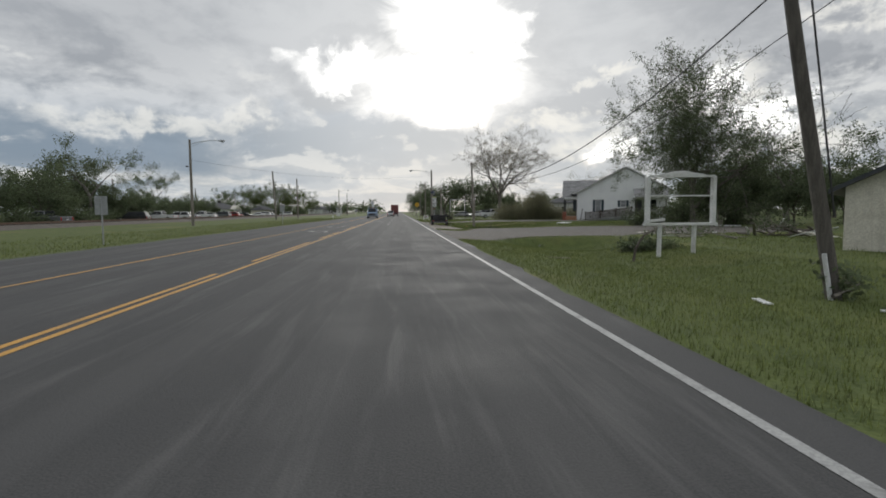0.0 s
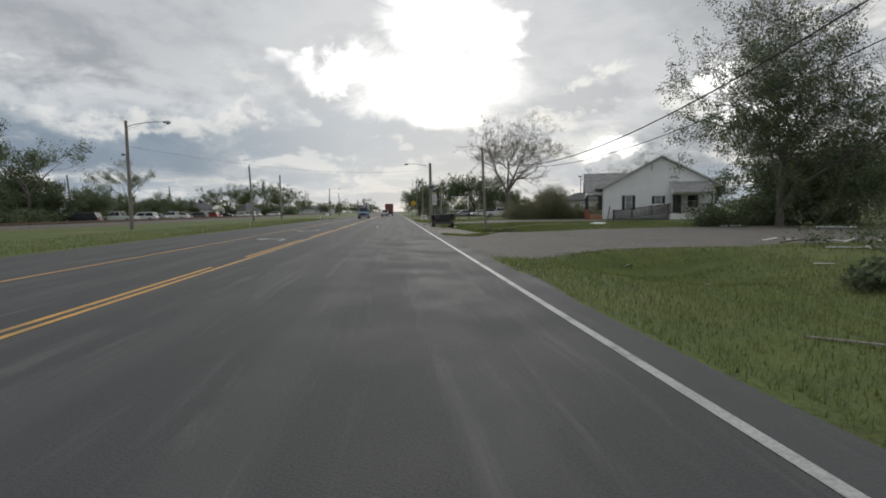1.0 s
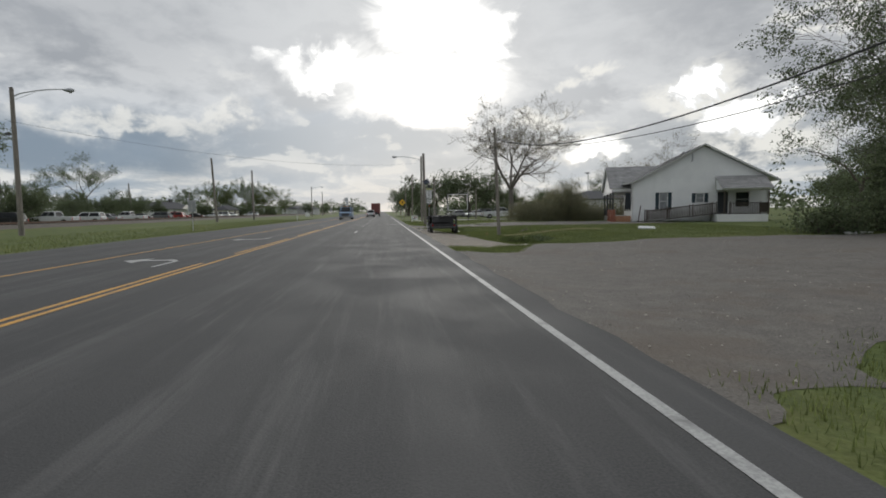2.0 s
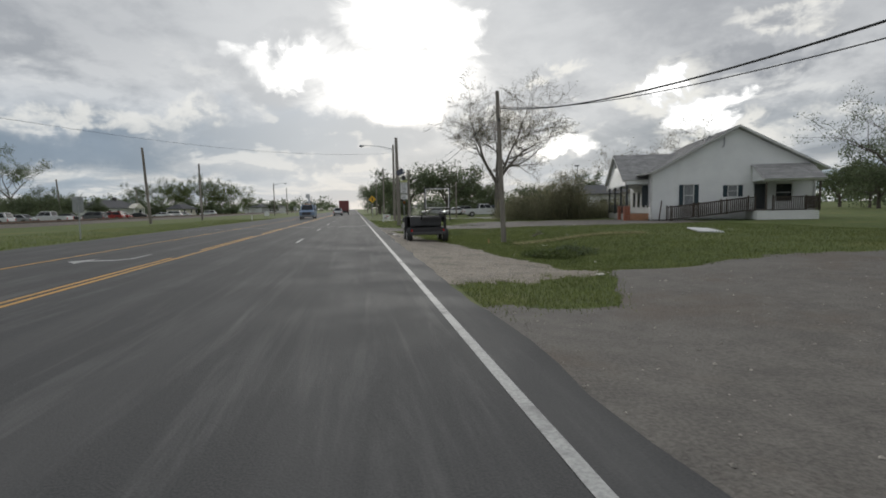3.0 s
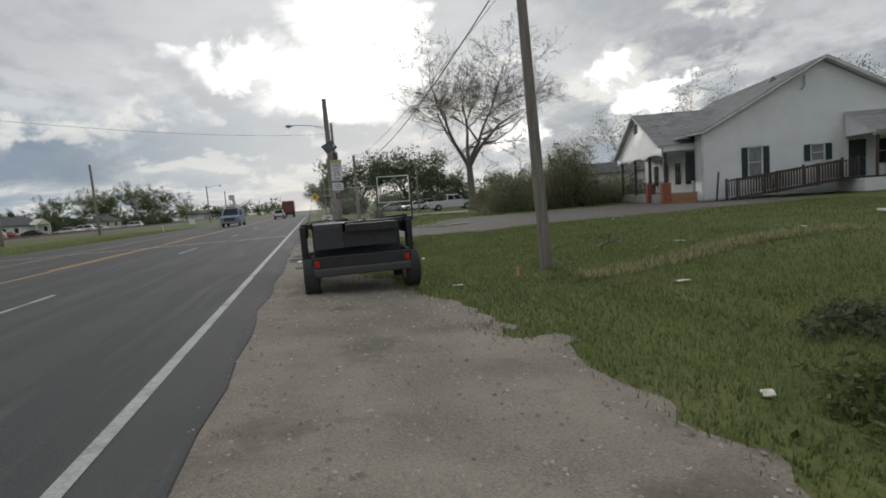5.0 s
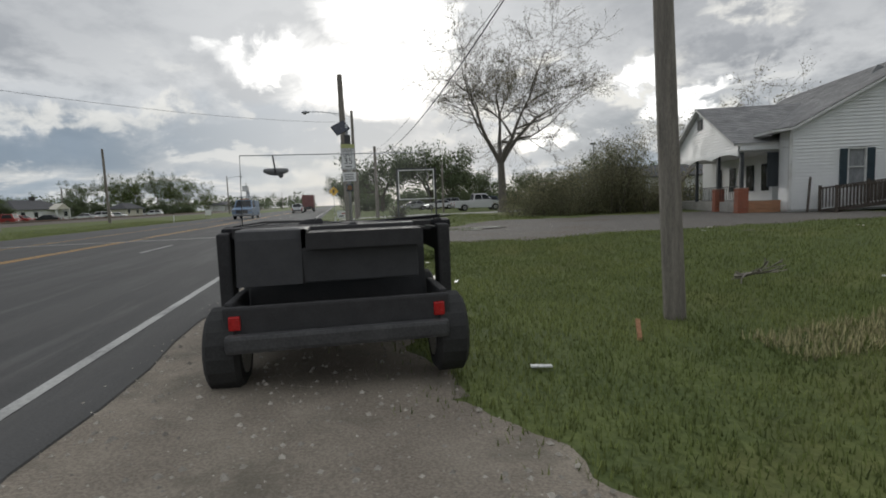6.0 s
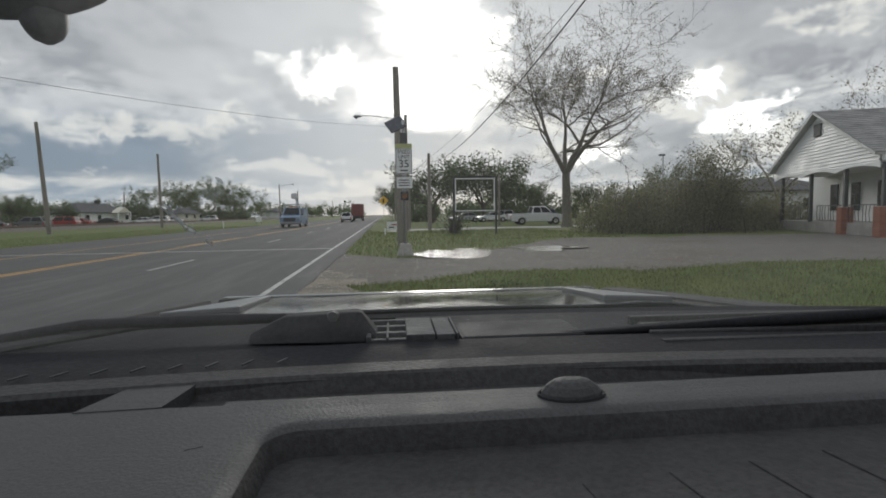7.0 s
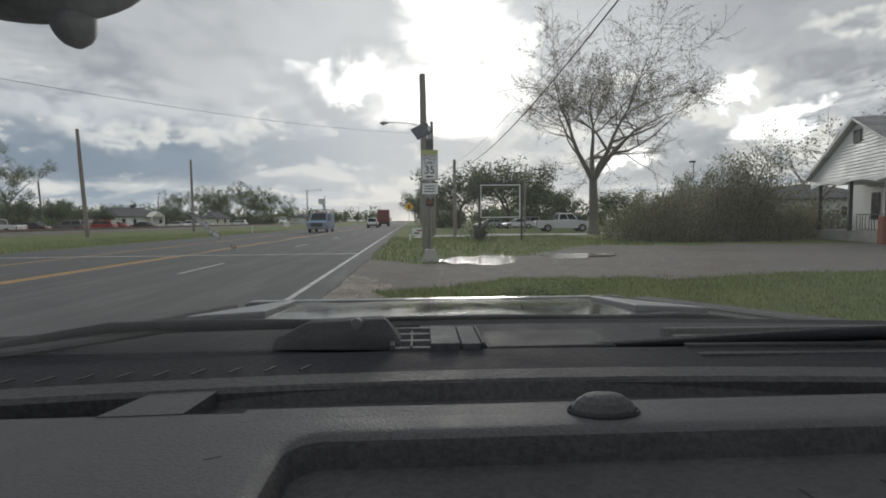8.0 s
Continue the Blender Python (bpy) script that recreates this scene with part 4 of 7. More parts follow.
def tree(x, y, height, label, seed, trunk_r=0.3, levels=4, kids=(5, 3, 2, 2), lift=0.12, wander=0.35, fork=0.35, lean=(0, 0), per=6, leaf=0.2, spread_r=0.35, mat=None, bark=None, thin=1.0, reach=1.0, name="tree", group="", twig=0.01, heads=3, bare_top=0.0, torn_side=0.0):
    rng = random.Random(seed)
    z = gz(x, y) - 0.1
    t = thing(name, pose(x, y, z), label, "tree", group)
    mb, tips = MB(), []
    flare = [(0, 0, 0), (lean[0] * 0.15, lean[1] * 0.15, height * fork * 0.12), (lean[0] * 0.5, lean[1] * 0.5, height * fork * 0.6), (lean[0], lean[1], height * fork)]
    mb.tube(flare, [trunk_r * 1.5, trunk_r * 1.05, trunk_r * 0.9, trunk_r * 0.8], 10, cap=False)
    top = Vector(flare[-1])
    for i in range(heads):
        ang = 2 * math.pi * (i + rng.random() * 0.5) / heads
        d = Vector((math.cos(ang) * 0.55 * reach, math.sin(ang) * 0.55 * reach, 1.0))
        limbs(rng, mb, tips, top - Vector((0, 0, 0.1)), d, height * (1 - fork) * 0.52, trunk_r * 0.6, 1, levels, lift, wander, kids, twig)
    part("trunk", mb, bark or M_BARK, t, smooth=True)
    if torn_side:
        tips = [p for p in tips if rng.random() > torn_side * max(0.0, min(1.0, (p[0] - 0.5) / 3.0)) * max(0.0, min(1.0, (p[2] / height - 0.25) / 0.25))]
    if thin < 1.0 or bare_top:
        tips = [p for p in tips if rng.random() < thin * (1.0 - bare_top * max(0.0, min(1.0, (p[2] / height - 0.5) / 0.4)))]
    part("crown", leaf_mesh("crown", tips, per, spread_r, leaf, mat or M_LEAF, seed), None, t)
    return t


# storm-stripped roadside trees near the road
tree(25.1, 43.7, 14.9, "tall half-stripped tree with ragged leafy crown", 11, 0.27, 5, (6, 5, 4, 3, 2), 0.08, 0.42, 0.1, per=20, leaf=0.075, spread_r=0.2, mat=M_LEAF, reach=0.46, thin=0.95, heads=5, bark=M_GREY_BARK, bare_top=0.8, torn_side=1.0)
tree(31.0, 47.5, 7.0, "dense dark green tree beside the house", 12, 0.22, 4, (6, 5, 4, 3), 0.03, 0.45, 0.12, per=13, leaf=0.11, spread_r=0.36, mat=M_LEAF, reach=1.3, heads=4)
tree(17.2, 96.3, 17.6, "wide bare tree with sparse spring leaves", 23, 0.39, 5, (4, 5, 4, 3, 3), 0.05, 0.6, 0.26, lean=(-0.1, 0.0), per=4, leaf=0.055, spread_r=0.16, mat=M_LEAF_TAN, bark=M_GREY_BARK, thin=0.8, reach=0.95, twig=0.012, heads=4)
tree(40.0, 90.6, 12.6, "budding bare tree behind the house roof", 35, 0.22, 4, (5, 4, 3, 2), 0.04, 0.45, 0.3, per=3, leaf=0.09, spread_r=0.25, mat=M_LEAF_TAN, bark=M_GREY_BARK, thin=0.7, reach=1.05)
tree(31.7, 90.7, 9.2, "thin budding tree behind the porch", 31, 0.2, 4, (5, 3, 3, 2), 0.06, 0.4, 0.25, per=2, leaf=0.1, spread_r=0.3, mat=M_LEAF_TAN, bark=M_PALE_BARK, thin=0.7, reach=1.3)
tree(57.5, 79.0, 14.5, "half-bare leafy tree at the field edge", 14, 0.3, 4, (5, 4, 3, 2), 0.05, 0.4, 0.25, per=9, leaf=0.1, spread_r=0.35, mat=M_LEAF, reach=1.25, thin=0.7)
tree(35.5, 45.0, 10.8, "storm-torn tree with snapped bare limbs", 33, 0.3, 4, (5, 3, 2, 2), 0.1, 0.4, 0.3, bark=M_GREY_BARK, per=2, leaf=0.15, spread_r=0.3, mat=M_LEAF, thin=0.5, reach=1.0)

# stock of background trees, copied with turned and scaled poses
STOCK = [tree(-60, 92, 11.5, "dark green roadside tree", 41, 0.25, 4, (5, 4, 3, 2), 0.05, 0.45, 0.2, per=13, leaf=0.195, spread_r=0.55, reach=1.2, group="background trees"),
         tree(-52, 85, 13.6, "storm-thinned tree with a tall ragged top", 42, 0.25, 4, (5, 3, 3, 2), 0.12, 0.4, 0.3, per=11, leaf=0.13, spread_r=0.3, reach=0.65, thin=0.8, bark=M_GREY_BARK, group="background trees"),
         tree(-66, 255, 14.0, "young green tree in light leaf", 43, 0.25, 4, (5, 4, 3, 2), 0.08, 0.45, 0.2, per=8, leaf=0.18, spread_r=0.45, mat=M_LEAF_FRESH, bark=M_GREY_BARK, reach=1.1, group="background trees"),
         tree(9.5, 134, 11.0, "rounded dark live oak", 44, 0.35, 4, (6, 4, 3, 2), -0.02, 0.4, 0.2, per=8, leaf=0.2, spread_r=0.55, reach=1.5, group="background trees")]
PLACES = [(0, -47, 66, 0.6), (0, -50, 73, 0.68), (3, -54, 79, 0.66), (0, -50, 88, 0.52), (0, -56, 93, 0.58), (3, -51, 98, 0.6), (1, -76, 160, 1.22), (0, -53, 104, 0.52), (0, -57, 108, 0.56), (3, -54, 115, 0.46), (0, -58, 121, 0.5), (3, -55, 126, 0.5), (0, -60, 127, 0.48), (3, -64, 98, 0.75), (0, -63, 84, 0.75), (0, -60, 76, 0.62),
          (0, -56, 134, 0.5), (3, -60, 139, 0.5), (0, -57, 146, 0.48), (3, -63, 152, 0.5), (0, -66, 160, 0.5), (3, -72, 168, 0.52), (0, -60, 163, 0.42), (0, -78, 178, 0.55), (3, -80, 190, 0.55), (2, -74, 200, 0.5), (0, -68, 206, 0.45), (3, -84, 214, 0.55), (0, -92, 226, 0.55), (3, -100, 240, 0.55), (2, -108, 250, 0.6),
          (1, -88, 255, 1.0), (0, -84, 246, 0.75), (1, -80, 262, 1.25), (2, -74, 258, 1.1), (1, -71, 264, 1.1), (1, -62, 258, 1.15), (2, -57, 264, 1.2), (2, -52, 262, 0.95), (3, -76, 244, 0.6), (3, -66, 246, 0.6), (0, -58, 250, 0.5), (2, -48, 272, 0.7), (0, -40, 290, 0.5), (3, -36, 330, 0.5), (0, -30, 380, 0.5),
          (3, 17, 132, 1.05), (0, 22, 140, 0.8), (3, 5.5, 168, 0.9), (0, 6.5, 200, 0.9), (3, 30, 150, 0.75), (3, 40, 146, 0.7), (0, 50, 140, 0.7), (3, 60, 130, 0.75), (0, 12, 220, 1.0), (3, 70, 120, 0.8),
          (0, 34, 48, 0.55), (3, 39, 52, 0.6), (0, 44, 47, 0.6), (3, 49, 55, 0.65), (0, 38, 41, 0.5), (1, 45, 40, 0.85), (0, 29, 36, 0.4), (3, 56, 62, 0.7), (0, 62, 74, 0.8), (3, 66, 88, 0.7), (0, 74, 96, 0.8), (3, 84, 110, 0.8)]
for i, (k, x, y, s) in enumerate(PLACES):
    copy_thing(STOCK[k], pose(x, y, gz(x, y) - 0.1, 0, 0, 67 * i) @ Matrix.Diagonal((s, s, s * (0.9 + 0.2 * random.random()), 1)))


def shrub(x, y, rx, ry, h, label, seed, count, leaf, mat, name="bush"):
    """Tangled shrub: many stems, leaves in uneven lobes."""
    rng = random.Random(seed)
    t = thing(name, pose(x, y, gz(x, y) - 0.05), label, "bush")
    mb, tips = MB(), []
    for i in range(46):
        a, q = rng.uniform(0, 2 * math.pi), math.sqrt(rng.random())
        bx, by = rx * q * math.cos(a) * 0.9, ry * q * math.sin(a) * 0.9
        hh = h * (1 - 0.55 * q * q) * rng.uniform(0.65, 1.12)
        k0 = min(1.0, h / 1.6)
        dx, dy = rng.gauss(0, 0.5 * k0), rng.gauss(0, 0.5 * k0)
        pts = [(bx, by, 0), (bx + dx * 0.3, by + dy * 0.3, hh * 0.4), (bx + dx * 0.8, by + dy * 0.8, hh * 0.8), (bx + dx * 1.3, by + dy * 1.3, hh)]
        mb.tube(pts, [0.035 * k0, 0.025 * k0, 0.015 * k0, 0.005], 4, cap=False)
        for k in range(7):
            f = 0.15 + 0.8 * (k / 6.0)
            tips.append((bx + dx * f + rng.gauss(0, 0.4 * k0), by + dy * f + rng.gauss(0, 0.4 * k0), hh * f))
    tagged(part("stem_tangle", mb, M_BARK, t), kind="stuff")
    part("foliage", leaf_mesh("foliage", tips, max(1, count // len(tips)), 0.34 * min(1.0, h / 1.6), leaf, mat, seed), None, t)
    return t


shrub(16.6, 84.0, 3.6, 3.0, 2.7, "wide tangle of dull green brush", 51, 34000, 0.055, M_LEAF_BRUSH)
shrub(20.8, 82.8, 2.7, 2.7, 5.0, "tall rounded bush beside the gravel drive", 52, 40000, 0.055, M_LEAF_BRUSH)
shrub(24.0, 85.0, 2.8, 2.6, 2.7, "brushy shrub in front of the porch", 53, 24000, 0.055, M_LEAF_BRUSH)
shrub(21.5, 88.5, 4.0, 2.5, 4.0, "dull green brush behind the bush", 54, 14000, 0.07, M_LEAF_BRUSH)
shrub(8.3, 19.0, 1.3, 0.8, 0.6, "low weeds behind the white sign frame", 55, 1600, 0.09, M_LEAF)
shrub(6.7, 89.0, 0.4, 0.4, 1.7, "thin shrub at the foot of the sign frame", 56, 700, 0.08, M_LEAF)
shrub(25.5, 46.5, 2.6, 2.0, 2.4, "low dark shrub under the tall tree", 57, 4200, 0.12, M_LEAF)
shrub(29.5, 45.6, 3.0, 1.8, 2.8, "dense low brush under the trees", 59, 5200, 0.12, M_LEAF)
shrub(21.8, 45.8, 2.2, 1.4, 1.7, "low brush at the end of the drive", 60, 3600, 0.1, M_LEAF)
shrub(30.0, 88.0, 2.5, 2.0, 2.4, "shrub behind the porch", 58, 2600, 0.12, M_LEAF_BRUSH)

hedge = shrub(-46.5, 70.0, 3.2, 1.6, 2.6, "ragged dark undergrowth beyond the railway", 71, 2600, 0.16, M_LEAF, "undergrowth")
for i, (x, y) in enumerate(((-47, 63), (-47.5, 77), (-50, 83.5), (-51, 90.5), (-51.5, 97), (-52, 104), (-52, 111), (-53, 118), (-53, 125), (-54, 132), (-55, 139), (-50, 244), (-55, 247), (-60, 244), (-65, 247), (-70, 243), (-75, 246), (-80, 243), (-86, 246), (-92, 242), (9, 146), (16, 143), (24, 146), (31, 152), (38, 155), (46, 150), (54, 148), (62, 150))):
    copy_thing(hedge, pose(x, y, gz(x, y) - 0.05, 0, 0, 83 * i) @ Matrix.Diagonal((1.0 if i < 11 else 1.5, 1.0, (0.8 if i < 11 else 1.3) + 0.06 * (i % 5), 1)))

# far woods: uncounted trees on the horizon
rs = np.random.RandomState(5)
cen = []
for k in range(620):
    sd = rs.rand()
    if k >= 420:
        x, y = (rs.uniform(-170, -22) if sd < 0.6 else rs.uniform(8, 130)), rs.uniform(430, 720)
    elif sd < 0.45:
        x, y = rs.uniform(-420, -110), rs.uniform(290, 620)
    elif sd < 0.85:
        x, y = rs.uniform(25, 420), rs.uniform(260, 560)
    else:
        x, y = rs.uniform(95, 260), rs.uniform(40, 260)
    h = rs.uniform(5, 12)
    for q in range(9):
        cen.append((x + rs.normal(0, 2.6), y + rs.normal(0, 2.6), h * (0.12 + 0.88 * rs.rand() ** 0.8)))
solo("far_woods", leaf_mesh("far_woods", cen, 7, 1.1, 0.9, M_LEAF, 6), None, "dark line of far woods on the horizon", "trees", kind="stuff")


# ---------------------------------------------------------------- poles, lamps, wires
def pole(x, y, h, r, lean=(0.0, 0.0), label="weathered wooden utility pole", name="utility_pole", group="utility poles", wood=None):
    t = thing(name, pose(x, y, gz(x, y) - 0.3), label, "pole", group)
    part("shaft", MB().tube([(0, 0, 0), (lean[0] * 0.5, lean[1] * 0.5, h * 0.5), (lean[0], lean[1], h + 0.3)], [r * 1.15, r, r * 0.78], 12), wood or M_POLE, t, smooth=False)
    return t


p1 = pole(6.47, 7.2, 9.4, 0.13, (-1.86, 0.1), "leaning utility pole, coloured dark as if backlit, with a pale conduit", wood=M_POLE_BACKLIT)
part("conduit", MB().tube([(-0.20, -0.10, 0.2), (-0.41, -0.10, 1.25)], 0.045, 8), M_SHEET, p1, "pale plastic conduit at the foot")
part("crossarm", MB().box(-2.6, 3.2, -0.26, -0.14, 8.75, 8.9), M_POLE, p1)
part("cable_guard", MB().tube([(-0.3, -0.18, 2.0), (-0.6, -0.15, 4.0), (-1.2, -0.05, 8.2)], 0.02, 5), M_CABLE, p1)
p2 = pole(6.22, 56.59, 7.5, 0.119, (-0.27, 0.1), "weathered utility pole standing on the lawn")
part("bracket", MB().box(-0.28, -0.2, -0.14, -0.06, 6.3, 6.45), M_DARK_STEEL, p2)
pole(2.72, 77.4, 7.75, 0.16, (-0.12, 0.0), "cut-off utility pole behind the speed sign")
pole(5.7, 97.0, 6.3, 0.15, (0, 0), "short utility pole with slack cables")
pole(4.4, 104.0, 4.6, 0.1, (0, 0), "thin pole at the roadside")
pole(13.6, 106.0, 5.2, 0.11, (0, 0), "pale thin pole on the lawn")
for y, h in ((128, 9.0), (160, 9.0), (200, 9.2), (250, 9.0), (310, 9.2)):
    pole(4.2, y, h, 0.15, (0.05, 0), "distant utility pole beside the road")
pole(-26.95, 102.8, 9.6, 0.17, (-0.5, 0), "tall utility pole across the road")
pole(-27.1, 125.9, 9.6, 0.17, (-0.1, 0), "tall utility pole across the road")
for x, y, h, lx in ((-24, 215, 9, 0), (-25, 330, 9, 0), (-60, 108, 8.5, -0.6), (-52, 62, 9.5, 0.0), (-62, 190, 8, 0.2), (-26, 430, 9, 0.1), (-56, 140, 8, -0.5)):
    pole(x, y, h, 0.15, (lx, 0), "distant utility pole across the road")


def street_lamp(x, y, h, arm, label):
    t = pole(x, y, h, 0.15, (0, 0), label, "street_lamp", "street lamps")
    s = 1 if arm > 0 else -1
    pts = [(0, 0, h - 0.62 + 0.3)] + [(arm * k / 6, 0, h - 0.5 + 0.3 + 0.42 * math.sin(math.pi * 0.55 * k / 6)) for k in range(1, 7)]
    part("arm", MB().tube(pts, 0.035, 6), M_STEEL, t, "curved steel arm")
    part("brace", MB().tube([(0, 0, h - 0.55), (arm * 0.45, 0, h + 0.02)], 0.015, 4), M_STEEL, t)
    e = pts[-1]
    head = MB()
    prof = [(0.0, 0.06), (0.18, 0.11), (0.45, 0.15), (0.62, 0.1), (0.7, 0.03)]
    head.tube([(e[0] + s * a, 0, e[2] - 0.03 - 0.04 * a) for a, _ in prof], [b for _, b in prof], 10)
    part("lamp_head", head, M_STEEL, t, "grey cobra-head lamp", smooth=True)
    part("lens", MB().tube([(e[0] + s * 0.42, 0, e[2] - 0.14), (e[0] + s * 0.42, 0, e[2] - 0.24)], [0.13, 0.07], 10), M_LAMP_LENS, t)
    return t


lampl = street_lamp(-26.1, 58.8, 9.8, 3.2, "tall wooden street lamp with a curved arm")
part("camera_box", MB().box(-0.5, -0.3, -0.1, 0.1, 7.0, 7.15).box(-0.3, 0.0, -0.02, 0.02, 7.05, 7.1), M_DARK_STEEL, lampl)
street_lamp(3.9, 98.0, 9.6, -3.6, "street lamp over the kerb lane")
street_lamp(-24.5, 190, 9.5, 3.0, "distant street lamp with a curved arm")


def wire(a, b, sag, r=0.022, label="sagging black utility cable", n=22):
    a, b = Vector(a), Vector(b)
    pts = [a.lerp(b, k / n) - Vector((0, 0, sag * 4 * (k / n) * (1 - k / n))) for k in range(n + 1)]
    solo("cable", MB().tube(pts, r, 5), M_CABLE, label, "cable", "overhead cables", smooth=True)


wire((8.1, 7.1, 8.6), (6.1, 56.8, 6.3), 3.25, 0.024, "thick bundled cable sagging between poles", 40)
wire((8.1, 7.1, 7.0), (6.15, 56.8, 6.4), 2.95, 0.013, n=40)
wire((6.1, 56.8, 6.35), (5.7, 97.0, 5.5), 1.2, 0.017, "thick slack cable between the roadside poles")
wire((6.15, 56.8, 6.1), (5.7, 97.0, 5.9), 0.6, 0.008)
wire((5.7, 97, 5.8), (4.2, 128, 7.0), 0.4, 0.018)
wire((8.2, 7.1, 8.5), (7.0, -40, 8.4), 1.2, 0.03)
wire((3.9, 98.0, 8.5), (-25.6, 57.5, 7.4), 1.3, 0.009, "thin cable strung across the road")
for dz in (8.9, 8.4):
    wire((4.2, 128, dz), (4.2, 160, dz), 0.5, 0.015)
    wire((4.2, 160, dz), (4.2, 200, dz), 0.5, 0.015)


# ---------------------------------------------------------------- signs
def letters(txt, size, at, parent, mat, name="lettering"):
    cu = bpy.data.curves.new(name, "FONT")
    cu.body, cu.size, cu.align_x, cu.align_y, cu.extrude = txt, size, "CENTER", "CENTER", 0.003
    tmp = bpy.data.objects.new(name, cu)
    scene.collection.objects.link(tmp)
    me = bpy.data.meshes.new_from_object(tmp.evaluated_get(bpy.context.evaluated_depsgraph_get()))
    bpy.data.objects.remove(tmp)
    me.materials.append(mat)
    ob = new(name, me)
    ob.parent = parent
    ob.matrix_basis = pose(*at, 90, 0, 0)
    return ob


sgn = thing("speed_sign", pose(2.66, 71.9, gz(2.66, 71.9), 0, 0, 0), "school speed limit sign with solar flasher on steel post", "road sign")
part("base", MB().add([(-0.3, -0.3, -0.1), (0.3, -0.3, -0.1), (0.3, 0.3, -0.1), (-0.3, 0.3, -0.1), (-0.17, -0.17, 0.42), (0.17, -0.17, 0.42), (0.17, 0.17, 0.42), (-0.17, 0.17, 0.42)], [(3, 2, 1, 0), (4, 5, 6, 7), (0, 1, 5, 4), (1, 2, 6, 5), (2, 3, 7, 6), (3, 0, 4, 7)]), M_CONCRETE, sgn, "tapered concrete footing", bevel=0.02)
part("post", MB().tube([(0, 0, 0.4), (0, 0, 4.5)], 0.055, 12), M_STEEL, sgn, smooth=True)
pl = part("panel", MB().box(-0.275, 0.275, -0.09, -0.075, 2.72, 3.56), M_SIGN_WHITE, sgn, "white speed limit panel", bevel=0.004)
rim = MB()
for x0, x1, z0, z1 in ((-0.262, 0.262, 2.735, 2.75), (-0.262, 0.262, 3.53, 3.545), (-0.262, -0.247, 2.75, 3.53), (0.247, 0.262, 2.75, 3.53)):
    rim.box(x0, x1, -0.094, -0.088, z0, z1)
part("border", rim, M_SIGN_BLACK, pl)
letters("SPEED", 0.155, (0, -0.092, 3.44), pl, M_SIGN_BLACK)
letters("LIMIT", 0.155, (0, -0.092, 3.28), pl, M_SIGN_BLACK)
letters("35", 0.36, (0, -0.092, 3.05), pl, M_SIGN_BLACK)
part("small_print", MB().box(-0.12, 0.12, -0.095, -0.088, 2.82, 2.86), M_SIGN_BLACK, pl)
part("school_panel", MB().box(-0.275, 0.275, -0.09, -0.075, 3.565, 3.72), M_SIGN_YELLOW, sgn, "fluorescent yellow header panel")
lowp = part("lower_panel", MB().box(-0.25, 0.27, -0.09, -0.075, 2.26, 2.62), M_SIGN_WHITE, sgn, "white supplementary panel", bevel=0.004)
for k in range(3):
    part("print_bar", MB().box(-0.18, 0.18, -0.095, -0.088, 2.33 + 0.09 * k, 2.36 + 0.09 * k), M_SIGN_BLACK, lowp)
bc = part("beacon", MB().box(-0.13, 0.13, -0.2, 0.02, 1.86, 2.14), M_SIGN_BLACK, sgn, "black beacon housing", bevel=0.02)
part("beacon_lens", MB().tube([(0, -0.2, 2.0), (0, -0.225, 2.0)], [0.1, 0.085], 14), M_AMBER, bc)
part("visor", MB().tube([(0, -0.2, 2.01), (0, -0.32, 1.99)], 0.115, 14, cap=False), M_SIGN_BLACK, bc)
part("control_box", MB().box(-0.11, 0.13, -0.08, 0.12, 3.74, 4.08), M_DARK_STEEL, sgn, bevel=0.01)
sp = part("solar_panel", MB().box(-0.3, 0.3, -0.24, 0.24, -0.02, 0.02), M_SOLAR, sgn, "tilted solar panel")
sp.matrix_basis = pose(-0.24, 0, 4.36, 58, -28, 12)
part("bracket", MB().tube([(0, 0, 4.2), (-0.24, 0, 4.36)], 0.03, 6), M_DARK_STEEL, sgn)

# empty white double frame with an arched top
sf = thing("sign_frame", pose(6.85, 16.25, gz(7, 16.25), 0, 0, -1.5), "empty white wooden sign frame with arched top", "sign")
B = 1.33
for x in (0.0, 2.57):
    part("upright", MB().box(x, x + 0.14, -0.10, 0.10, B, B + 1.72), M_WHITE_WOOD, sf, bevel=0.01)
part("lower_rail", MB().box(-0.06, 2.77, -0.13, 0.13, B - 0.10, B), M_WHITE_WOOD, sf, bevel=0.01)
part("middle_rail", MB().box(0.14, 2.57, -0.04, 0.04, B + 1.0, B + 1.05), M_WHITE_WOOD, sf)
arch = [(0.0, B + 1.72)] + [(0.1 + 2.51 * k / 24, B + 1.8 + 0.13 * math.exp(-((k - 12) / 5.0) ** 2) + (0.03 if 3 < k < 21 else 0.0)) for k in range(25)] + [(2.71, B + 1.72)]
part("top_rail", MB().prism(arch, -0.11, 0.11, Matrix(((0, 1, 0, 0), (1, 0, 0, 0), (0, 0, 1, 0), (0, 0, 0, 1)))), M_WHITE_WOOD, sf)
for x in (0.55, 1.9):
    part("post", MB().tube([(x, 0, -0.3), (x + 0.02, 0, B - 0.10)], 0.085, 10), M_WHITE_WOOD, sf, "peeling white round post")
part("broken_board", MB().box(0.0, 0.8, -0.2, -0.16, B + 0.02, B + 0.12, Matrix.Rotation(radians(-5), 4, "Y")), M_WHITE_WOOD, sf, "loose white board")

